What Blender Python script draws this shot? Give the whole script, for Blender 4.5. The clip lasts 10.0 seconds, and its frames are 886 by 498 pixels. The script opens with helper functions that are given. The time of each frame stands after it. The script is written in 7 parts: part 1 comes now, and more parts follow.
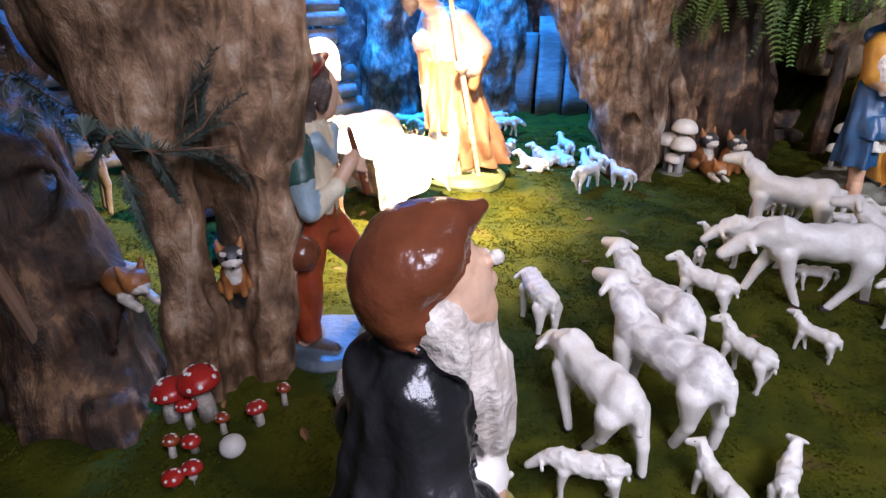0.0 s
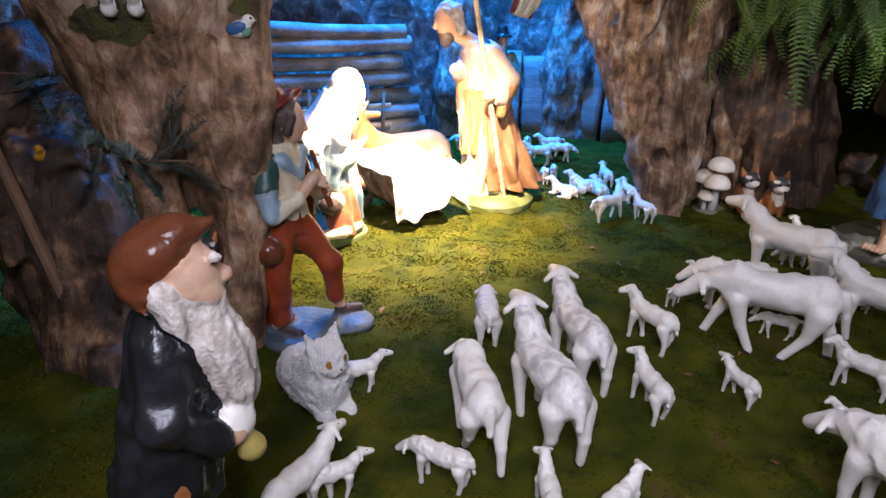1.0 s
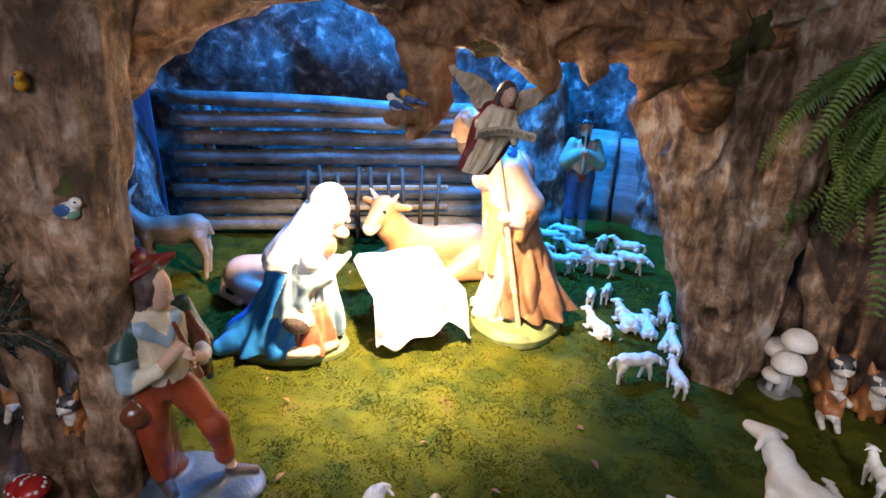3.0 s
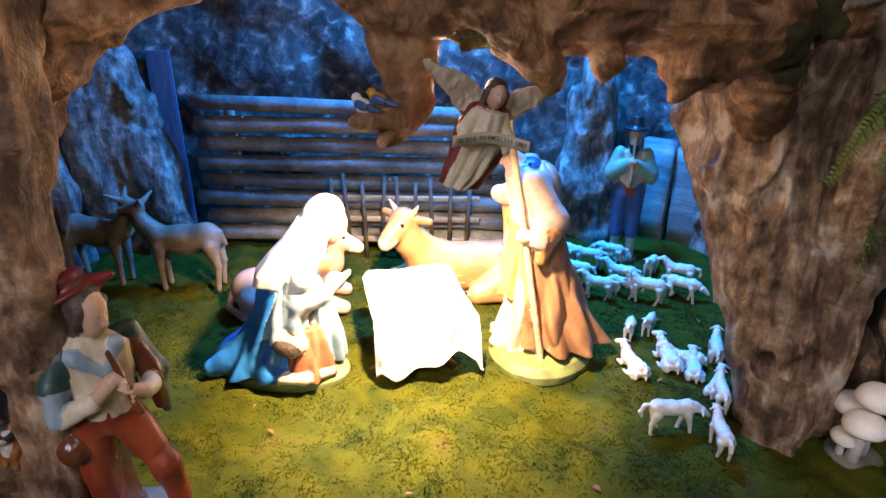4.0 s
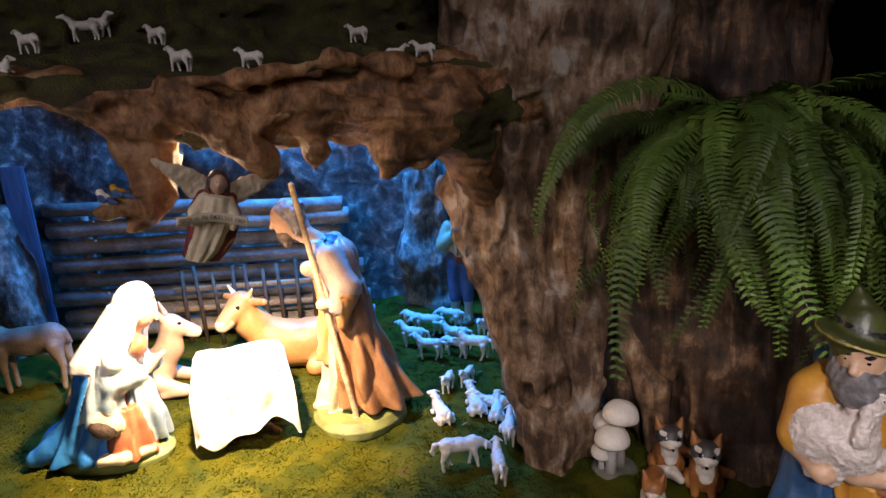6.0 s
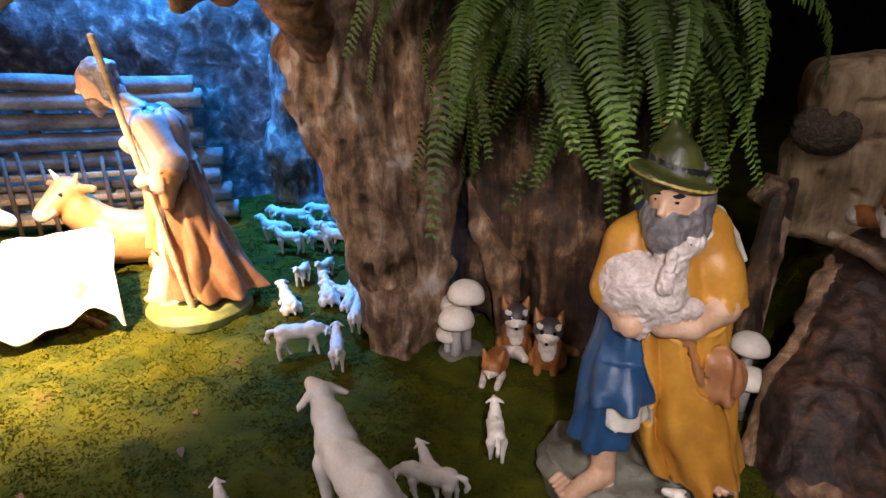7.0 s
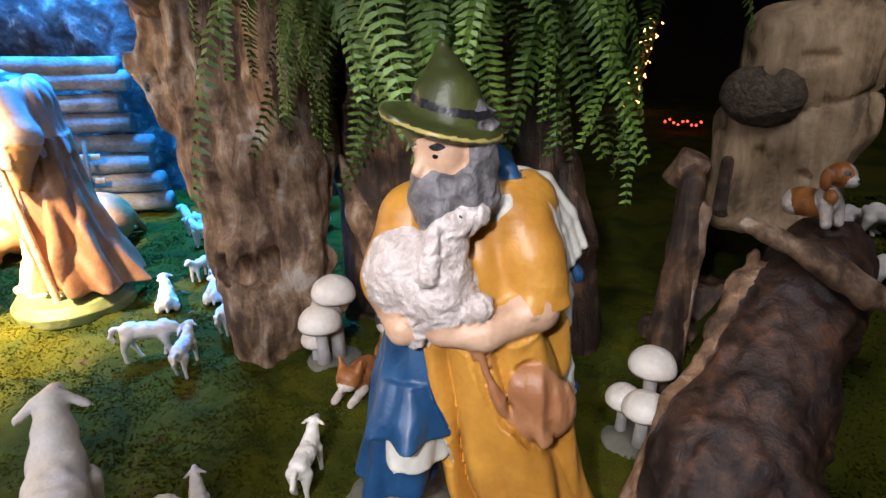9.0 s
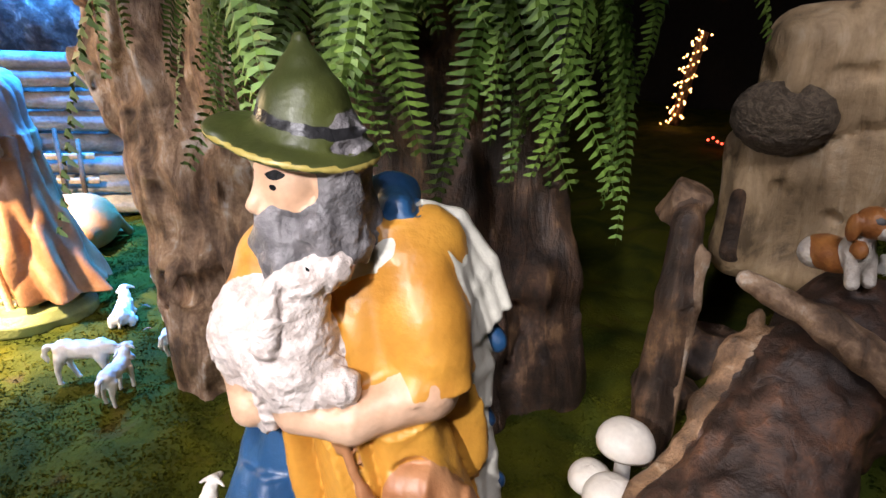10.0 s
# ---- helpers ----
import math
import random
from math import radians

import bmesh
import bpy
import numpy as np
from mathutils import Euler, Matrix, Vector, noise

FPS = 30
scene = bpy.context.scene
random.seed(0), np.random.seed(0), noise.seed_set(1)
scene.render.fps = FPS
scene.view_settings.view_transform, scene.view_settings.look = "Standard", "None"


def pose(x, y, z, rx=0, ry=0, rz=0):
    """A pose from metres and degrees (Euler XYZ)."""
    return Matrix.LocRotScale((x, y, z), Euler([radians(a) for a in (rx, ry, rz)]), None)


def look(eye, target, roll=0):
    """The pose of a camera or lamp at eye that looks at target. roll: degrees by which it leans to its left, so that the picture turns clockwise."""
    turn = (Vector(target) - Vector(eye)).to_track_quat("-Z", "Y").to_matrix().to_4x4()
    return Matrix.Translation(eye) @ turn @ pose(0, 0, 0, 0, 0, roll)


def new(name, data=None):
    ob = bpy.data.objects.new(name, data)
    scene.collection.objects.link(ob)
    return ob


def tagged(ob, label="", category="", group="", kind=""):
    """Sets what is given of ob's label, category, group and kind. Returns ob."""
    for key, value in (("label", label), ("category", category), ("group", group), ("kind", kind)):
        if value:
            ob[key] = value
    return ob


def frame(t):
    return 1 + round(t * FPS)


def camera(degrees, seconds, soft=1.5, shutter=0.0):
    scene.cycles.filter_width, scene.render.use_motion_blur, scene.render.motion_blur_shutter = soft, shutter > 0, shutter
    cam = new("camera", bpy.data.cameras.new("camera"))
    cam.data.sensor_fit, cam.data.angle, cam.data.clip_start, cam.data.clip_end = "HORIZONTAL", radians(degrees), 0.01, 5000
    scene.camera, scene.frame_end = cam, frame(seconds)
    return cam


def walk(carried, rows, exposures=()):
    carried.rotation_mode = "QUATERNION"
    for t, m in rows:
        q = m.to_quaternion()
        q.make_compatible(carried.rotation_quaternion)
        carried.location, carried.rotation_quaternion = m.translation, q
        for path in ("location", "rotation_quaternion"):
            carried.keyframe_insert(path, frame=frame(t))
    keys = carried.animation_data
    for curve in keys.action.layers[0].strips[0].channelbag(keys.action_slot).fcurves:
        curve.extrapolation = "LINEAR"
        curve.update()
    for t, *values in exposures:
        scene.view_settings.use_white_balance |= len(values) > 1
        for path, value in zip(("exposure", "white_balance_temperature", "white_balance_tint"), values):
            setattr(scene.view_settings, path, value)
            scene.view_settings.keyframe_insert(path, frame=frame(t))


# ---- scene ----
cam = camera(72.5, 10.0)
PATH = [
    (0, (0.142, 0.015, 0.565), (-0.04, 1.815, -0.287), 0.2),
    (0.5, (0.279, 0.016, 0.583), (-0.13, 1.802, -0.221), -1.4),
    (1, (0.452, -0.038, 0.622), (-0.131, 1.693, -0.193), 0.5),
    (1.5, (0.551, 0.024, 0.676), (-0.168, 1.686, -0.173), 3.6),
    (2, (0.618, 0.161, 0.766), (-0.175, 1.793, -0.074), 2.5),
    (2.5, (0.667, 0.294, 0.833), (-0.261, 1.862, 0.007), 2.3),
    (2.7, (0.707, 0.35, 0.85), (-0.301, 1.871, 0.031), 2.0),
    (3.8, (0.739, 0.621, 0.819), (-0.494, 1.977, 0.018), 0.8),
    (4, (0.734, 0.645, 0.812), (-0.547, 1.96, 0.018), 0.3),
    (4.5, (0.791, 0.677, 0.796), (-0.618, 1.871, 0.028), -0.5),
    (5, (0.896, 0.701, 0.801), (-0.529, 1.905, 0.081), -1.8),
    (5.5, (1.0, 0.708, 0.825), (-0.37, 2.05, 0.257), -2.7),
    (5.7, (1.044, 0.711, 0.826), (-0.253, 2.144, 0.314), -2.6),
    (6.8, (1.193, 0.858, 0.702), (0.182, 2.458, 0.056), -1.3),
    (7, (1.2, 0.895, 0.666), (0.235, 2.478, -0.085), -0.5),
    (7.5, (1.292, 0.984, 0.613), (0.397, 2.57, -0.215), -4.4),
    (8, (1.415, 1.029, 0.593), (0.486, 2.583, -0.256), -0.8),
    (8.5, (1.424, 1.1, 0.58), (0.366, 2.598, -0.217), -2.5),
    (9, (1.375, 1.206, 0.56), (0.271, 2.712, -0.157), -1.1),
    (9.5, (1.357, 1.3, 0.54), (0.256, 2.817, -0.156), -1.5),
    (10, (1.393, 1.392, 0.546), (0.166, 2.811, -0.147), 0.2),
]
walk(cam, [(t, look(eye, target, roll)) for t, eye, target, roll in PATH], exposures=[(0.0, 0.5, 6050, 18), (0.6, 0.25, 6100, 17), (1.2, 0.1, 6150, 16), (2.5, 0.1, 6250, 15), (4.5, -0.1, 6900, 19), (5.5, -0.45, 7100, 20), (7.0, 0.0, 7300, 22), (8.5, 0.4, 6500, 13), (9.2, 0.7, 6500, 13), (10.0, 1.1, 6800, 14)])

# world, lamps and exposure
world = bpy.data.worlds.new("world")
scene.world = world
world.use_nodes = True
world.node_tree.nodes["Background"].inputs[0].default_value = (0.55, 0.5, 0.45, 1)
world.node_tree.nodes["Background"].inputs[1].default_value = 0.05


def lamp(kind, name, eye, target, power, colour, size, spread=0.6):
    d = bpy.data.lights.new(name, kind)
    d.energy, d.color = power, colour
    ob = new(name, d)
    ob.matrix_world = look(eye, target)
    if kind == "SPOT":
        d.spot_size, d.spot_blend, d.shadow_soft_size = radians(size), spread, 0.025
    elif kind == "POINT":
        d.shadow_soft_size = size
    else:
        d.size = size
    return ob


lamp("SPOT", "crib_lamp", (0.04, 1.33, 0.70), (-0.18, 1.42, 0.0), 225, (1.0, 0.745, 0.46), 94, 1.0)
lamp("POINT", "crib_bulb_spill", (0.04, 1.33, 0.71), (0.04, 1.33, 0.0), 4.5, (1.0, 0.745, 0.44), 0.05)
lamp("AREA", "blue_lamp", (-0.36, 2.07, 1.38), (-0.22, 1.97, 0.0), 82, (0.015, 0.285, 1.0), 0.22)
lamp("AREA", "room_lamp", (0.55, -0.3, 1.15), (0.36, 0.75, 0.05), 5.2, (0.95, 0.95, 1.08), 0.5).data.spread = radians(100)
# Added fill aimed at the right-hand bank; no ceiling fitting is known.
lamp("AREA", "bank_fill", (2.2, 0.2, 2.7), (1.25, 1.95, 0.2), 4.6, (0.97, 0.97, 1.06), 0.7).data.spread = radians(80)
# Added fill spot that brightens the shepherd and fern; no such lamp stands there.
lamp("SPOT", "shepherd_fill", (1.40, 0.80, 0.85), (1.07, 1.68, 0.26), 30, (0.95, 0.96, 1.0), 38, 0.7)

# ---- noise, clay and mesh helpers ----
_rs = np.random.RandomState(11)
PERM = _rs.permutation(256)
TAB = _rs.rand(256) * 2 - 1


def vnoise(x, y, z):
    x, y, z = np.broadcast_arrays(np.asarray(x, float), np.asarray(y, float), np.asarray(z, float))
    xi, yi, zi = np.floor(x).astype(int), np.floor(y).astype(int), np.floor(z).astype(int)
    fx, fy, fz = x - xi, y - yi, z - zi
    fx, fy, fz = fx * fx * (3 - 2 * fx), fy * fy * (3 - 2 * fy), fz * fz * (3 - 2 * fz)

    def corner(i, j, k):
        return TAB[PERM[(PERM[(PERM[(xi + i) & 255] + yi + j) & 255] + zi + k) & 255]]

    x00 = corner(0, 0, 0) * (1 - fx) + corner(1, 0, 0) * fx
    x10 = corner(0, 1, 0) * (1 - fx) + corner(1, 1, 0) * fx
    x01 = corner(0, 0, 1) * (1 - fx) + corner(1, 0, 1) * fx
    x11 = corner(0, 1, 1) * (1 - fx) + corner(1, 1, 1) * fx
    return (x00 * (1 - fy) + x10 * fy) * (1 - fz) + (x01 * (1 - fy) + x11 * fy) * fz


def fbm(x, y, z, octaves=3):
    total, amp = 0.0, 1.0
    for _ in range(octaves):
        total = total + amp * vnoise(x, y, z)
        x, y, z, amp = x * 2.03 + 7.1, y * 2.03 + 3.7, z * 2.03 + 9.2, amp * 0.5
    return total


def step01(v, lo, hi):
    v = np.clip((v - lo) / (hi - lo), 0, 1)
    return v * v * (3 - 2 * v)


def ease_borders(v, q, fm, rounds=4):
    """Draws the stepped borders between paints into smooth lines."""
    e = np.concatenate([q[:, [i, (i + 1) % 4]] for i in range(4)])
    m = np.tile(fm, 4)
    e.sort(axis=1)
    key = e[:, 0].astype(np.int64) * len(v) + e[:, 1]
    order = key.argsort(kind="stable")
    e, m, key = e[order], m[order], key[order]
    twin = (key[1:] == key[:-1]) & (m[1:] != m[:-1])
    b = e[:-1][twin]
    if len(b) == 0:
        return v
    for _ in range(rounds):
        acc, cnt = np.zeros_like(v), np.zeros(len(v))
        for i, j in ((0, 1), (1, 0)):
            np.add.at(acc, b[:, i], v[b[:, j]])
            np.add.at(cnt, b[:, i], 1)
        two = cnt >= 2
        v[two] = 0.5 * v[two] + 0.5 * acc[two] / cnt[two][:, None]
    return v


def array_mesh(name, verts, faces, mats, face_mats=None, smooth=True):
    """A mesh from numpy arrays; faces all have the same number of corners."""
    me = bpy.data.meshes.new(name)
    n, c = faces.shape
    me.vertices.add(len(verts))
    me.vertices.foreach_set("co", np.ascontiguousarray(verts, dtype=np.float32).ravel())
    me.loops.add(n * c)
    me.loops.foreach_set("vertex_index", np.ascontiguousarray(faces, dtype=np.int32).ravel())
    me.polygons.add(n)
    me.polygons.foreach_set("loop_start", np.arange(0, n * c, c, dtype=np.int32))
    for m in mats:
        me.materials.append(m)
    if face_mats is not None:
        me.polygons.foreach_set("material_index", np.ascontiguousarray(face_mats, dtype=np.int32))
    me.polygons.foreach_set("use_smooth", np.full(n, smooth, dtype=bool))
    me.update(calc_edges=True)
    me.validate()
    return me


def nets(F, M, lo, h):
    """Surface nets: vertices, quads and the stuff index of each quad."""
    inside = F < 0
    nx, ny, nz = F.shape
    cells = (nx - 1, ny - 1, nz - 1)
    acc, cnt = np.zeros((*cells, 3)), np.zeros(cells)
    offs = [(i, j, k) for i in (0, 1) for j in (0, 1) for k in (0, 1)]

    def part_of(a, o):
        return a[o[0]:o[0] + nx - 1, o[1]:o[1] + ny - 1, o[2]:o[2] + nz - 1]

    for o in offs:
        for ax in range(3):
            if o[ax]:
                continue
            q = list(o)
            q[ax] = 1
            a, b = part_of(F, o), part_of(F, q)
            cross = part_of(inside, o) != part_of(inside, q)
            w = np.zeros(cells)
            w[cross] = a[cross] / (a[cross] - b[cross])
            for k in range(3):
                acc[..., k][cross] += (w[cross] if k == ax else o[k])
            cnt[cross] += 1
    used = cnt > 0
    index = np.full(cells, -1, dtype=np.int64)
    index[used] = np.arange(used.sum())
    base = np.argwhere(used)
    verts = (base + acc[used] / cnt[used][:, None]) * h + np.array(lo)
    vm = M[:-1, :-1, :-1][used]
    quads = []
    for ax in range(3):
        u, v = (ax + 1) % 3, (ax + 2) % 3
        sl_a, sl_b = [slice(None)] * 3, [slice(None)] * 3
        sl_a[ax], sl_b[ax] = slice(0, -1), slice(1, None)
        change = inside[tuple(sl_a)] != inside[tuple(sl_b)]
        p = np.argwhere(change)
        ok = (p[:, u] > 0) & (p[:, v] > 0) & (p[:, u] < F.shape[u] - 1) & (p[:, v] < F.shape[v] - 1)
        p = p[ok]
        flip = ~inside[tuple(p.T)]
        ring = []
        for du, dv in ((-1, -1), (0, -1), (0, 0), (-1, 0)):
            q = p.copy()
            q[:, u] += du
            q[:, v] += dv
            ring.append(index[tuple(q.T)])
        ring = np.stack(ring, 1)
        ring[flip] = ring[flip][:, ::-1]
        quads.append(ring)
    quads = np.concatenate(quads)
    quads = quads[(quads >= 0).all(1)]
    return verts, quads, vm[quads[:, 0]]


def folds(amp, around, slant, warp=2.2, top=9.0):
    """Carved cloth folds that wind round a standing figure."""
    def carve(p):
        a = around * np.arctan2(p[:, 1], p[:, 0] + 0.01) + slant * p[:, 2] * 2 + warp * fbm(p[:, 0] * 13, p[:, 1] * 13, p[:, 2] * 7, 2)
        return amp * (1 - 2 * np.abs(np.sin(0.5 * a)) ** 0.8) * (0.7 + 0.6 * vnoise(p[:, 0] * 16, p[:, 1] * 16, p[:, 2] * 12)) * (1 - step01(p[:, 2], top - 0.06, top))
    return carve


def rotation(rot):
    return np.array(Euler([radians(a) for a in rot]).to_matrix())


class Clay:
    """Soft solid forms that melt into one skin; each form brings its own paint."""

    def __init__(self, *mats):
        self.mats, self.forms, self.rough = list(mats), [], {}

    def form(self, fn, lo, hi, paint, k, coat=False):
        self.forms.append((fn, np.array(lo, float), np.array(hi, float), paint, k, coat))
        return self

    def cap(self, a, b, ra, rb=None, m=0, k=0.01, coat=False):
        rb = ra if rb is None else rb
        a, b = np.array(a, float), np.array(b, float)
        ab = b - a
        ll = max(ab @ ab, 1e-9)

        def fn(X, Y, Z):
            t = np.clip(((X - a[0]) * ab[0] + (Y - a[1]) * ab[1] + (Z - a[2]) * ab[2]) / ll, 0, 1)
            return np.sqrt((X - a[0] - t * ab[0]) ** 2 + (Y - a[1] - t * ab[1]) ** 2 + (Z - a[2] - t * ab[2]) ** 2) - (ra + (rb - ra) * t)
        r = max(ra, rb)
        return self.form(fn, np.minimum(a, b) - r, np.maximum(a, b) + r, m, k, coat)

    def chain(self, pts, radii, m=0, k=0.01):
        for i in range(len(pts) - 1):
            self.cap(pts[i], pts[i + 1], radii[i], radii[i + 1], m, k)
        return self

    def ell(self, c, r, m=0, k=0.01, rot=(0, 0, 0), coat=False):
        c, r, R = np.array(c, float), np.array(r, float), rotation(rot)

        def fn(X, Y, Z):
            x, y, z = X - c[0], Y - c[1], Z - c[2]
            p = [(R[0, i] * x + R[1, i] * y + R[2, i] * z) / r[i] for i in range(3)]
            k0 = np.sqrt(p[0] ** 2 + p[1] ** 2 + p[2] ** 2) + 1e-9
            k1 = np.sqrt((p[0] / r[0]) ** 2 + (p[1] / r[1]) ** 2 + (p[2] / r[2]) ** 2) + 1e-9
            return k0 * (k0 - 1) / k1
        big = np.sqrt((R ** 2) @ (r ** 2))
        return self.form(fn, c - big, c + big, m, k, coat)

    def moss(self, c, r, m=1):
        """A ragged patch of moss painted on the skin."""
        self.ell(c, r, m, coat=True)
        fn, lo, hi, paint, k, coat = self.forms.pop()
        return self.form(lambda X, Y, Z: fn(X, Y, Z) + 0.03 * fbm(X * 22, Y * 22, Z * 22, 3), lo - 0.03, hi + 0.03, paint, k, True)

    def block(self, c, r, m=0, k=0.01, rot=(0, 0, 0), soft=0.004, coat=False):
        c, r, R = np.array(c, float), np.array(r, float) - soft, rotation(rot)

        def fn(X, Y, Z):
            x, y, z = X - c[0], Y - c[1], Z - c[2]
            q = [np.abs(R[0, i] * x + R[1, i] * y + R[2, i] * z) - r[i] for i in range(3)]
            out = np.sqrt(sum(np.maximum(v, 0) ** 2 for v in q))
            return out + np.minimum(np.maximum(q[0], np.maximum(q[1], q[2])), 0) - soft
        big = np.abs(R) @ (r + soft)
        return self.form(fn, c - big, c + big, m, k, coat)

    def robe(self, rings, m=0, k=0.012, folds=0, depth=0.0, twist=0.0, coat=False):
        """A draped form round a rising axis. rings: (z, cx, cy, rx, ry); folds: pleats round it, deeper towards the hem."""
        rings = np.array(rings, float)
        rings = rings[rings[:, 0].argsort()]
        z0, z1 = rings[0, 0], rings[-1, 0]

        def fn(X, Y, Z):
            zz = np.clip(Z, z0, z1)
            cx, cy, rx, ry = (np.interp(zz, rings[:, 0], rings[:, i]) for i in (1, 2, 3, 4))
            u, v = (X - cx) / rx, (Y - cy) / ry
            q = np.sqrt(u * u + v * v)
            low = 1 - (zz - z0) / (z1 - z0)
            if folds:
                th = np.arctan2(v, u)
                q = q + depth * (0.25 + low) * (np.sin(folds * th + twist * zz) + 0.45 * np.sin((folds * 2 - 3) * th - twist * zz * 1.7 + 1.3))
            side = (q - 1) * np.minimum(rx, ry) * 0.85
            cap = np.maximum(z0 - Z, Z - z1)
            return np.maximum(side, cap)
        lo = [(rings[:, 1] - rings[:, 3] * 1.25).min(), (rings[:, 2] - rings[:, 4] * 1.25).min(), z0]
        hi = [(rings[:, 1] + rings[:, 3] * 1.25).max(), (rings[:, 2] + rings[:, 4] * 1.25).max(), z1]
        return self.form(fn, lo, hi, m, k, coat)

    def mesh(self, name, h, carve=None, relief=None):
        solid = [f for f in self.forms if not f[5]]
        lo = np.min([f[1] for f in solid], 0) - 4 * h
        hi = np.max([f[2] for f in solid], 0) + 4 * h
        n = np.ceil((hi - lo) / h).astype(int) + 1
        ax = [lo[i] + h * np.arange(n[i]) for i in range(3)]
        F, D, M = np.full(n, 1.0), np.full(n, 1.0), np.zeros(n, dtype=np.int8)
        for fn, l, u, paint, k, coat in self.forms:
            pad = k * 1.5 + 3 * h
            i0 = np.clip(np.floor((l - pad - lo) / h).astype(int), 0, n - 1)
            i1 = np.clip(np.ceil((u + pad - lo) / h).astype(int) + 1, 1, n)
            s = tuple(slice(a, b) for a, b in zip(i0, i1))
            X, Y, Z = np.meshgrid(*[ax[i][s[i]] for i in range(3)], indexing="ij", sparse=True)
            d = np.broadcast_to(fn(X, Y, Z), F[s].shape)
            if coat:
                M[s] = np.where(d < 0, paint, M[s])
                continue
            f = F[s]
            w = np.clip(0.5 + 0.5 * (f - d) / k, 0, 1)
            F[s] = f * (1 - w) + d * w - k * w * (1 - w)
            near = d < D[s]
            M[s] = np.where(near, paint, M[s])
            D[s] = np.minimum(D[s], d)
        if self.rough or relief or carve:
            band = np.argwhere(np.abs(F) < 0.045)
            t = tuple(band.T)
            P = lo + band * h
            if carve:
                F[t] = carve(P, F[t])
            if relief:
                F[t] += relief(P)
            for paint, way in self.rough.items():
                sel = M[t] == paint
                p = P[sel]
                tt = tuple(band[sel].T)
                if callable(way):
                    F[tt] += way(p)
                    continue
                amp, fx, fy, fz = way
                F[tt] += amp * fbm(p[:, 0] * fx, p[:, 1] * fy, p[:, 2] * fz, 2)
        v, q, fm = nets(F, M, lo, h)
        v = ease_borders(v, q, fm)
        return array_mesh(name, v, q, self.mats, fm)


def place(ob, x, y, z=0.0, heading=0.0, size=1.0):
    ob.matrix_world = pose(x, y, z, 0, 0, heading) @ Matrix.Diagonal((size, size, size, 1))
    return ob


def thing(name, label, category, group="", kind=""):
    return tagged(new(name), label, category, group, kind)


def part(name, shape, material, parent, label=""):
    """Links a mesh or a bmesh as one mesh object under a thing or a part."""
    if isinstance(shape, bmesh.types.BMesh):
        me = bpy.data.meshes.new(name)
        shape.to_mesh(me)
        shape.free()
        for p in me.polygons:
            p.use_smooth = True
        me.materials.append(material)
        shape = me
    ob = new(name, shape)
    ob.parent = parent
    if label:
        ob["label"] = label
    return ob


def tube(pts, radii, sides=8, wobble=0.0, seed=0):
    """A round limb along points, closed at both ends, as vertices and quads."""
    rnd = np.random.RandomState(seed)
    pts = np.array(pts, float)
    rows = []
    for i, p in enumerate(pts):
        t = pts[min(i + 1, len(pts) - 1)] - pts[max(i - 1, 0)]
        t = t / (np.linalg.norm(t) + 1e-9)
        up = np.array([0, 0, 1.0]) if abs(t[2]) < 0.9 else np.array([1.0, 0, 0])
        a = np.cross(t, up)
        a /= np.linalg.norm(a)
        b = np.cross(a, t)
        th = np.arange(sides) * 2 * math.pi / sides
        r = radii[i] * (1 + wobble * rnd.uniform(-1, 1, sides))
        rows.append(p + np.outer(np.cos(th) * r, a) + np.outer(np.sin(th) * r, b))
    v = np.concatenate([*rows, [pts[0]], [pts[-1]]])
    f = []
    n = len(pts)
    for i in range(n - 1):
        for j in range(sides):
            k = (j + 1) % sides
            f.append((i * sides + j, i * sides + k, (i + 1) * sides + k, (i + 1) * sides + j))
    bm = bmesh.new()
    vs = [bm.verts.new(c) for c in v]
    for q in f:
        bm.faces.new([vs[i] for i in q])
    for j in range(sides):
        k = (j + 1) % sides
        bm.faces.new((vs[k], vs[j], vs[-2]))
        bm.faces.new((vs[(n - 1) * sides + j], vs[(n - 1) * sides + k], vs[-1]))
    bmesh.ops.recalc_face_normals(bm, faces=bm.faces)
    return bm


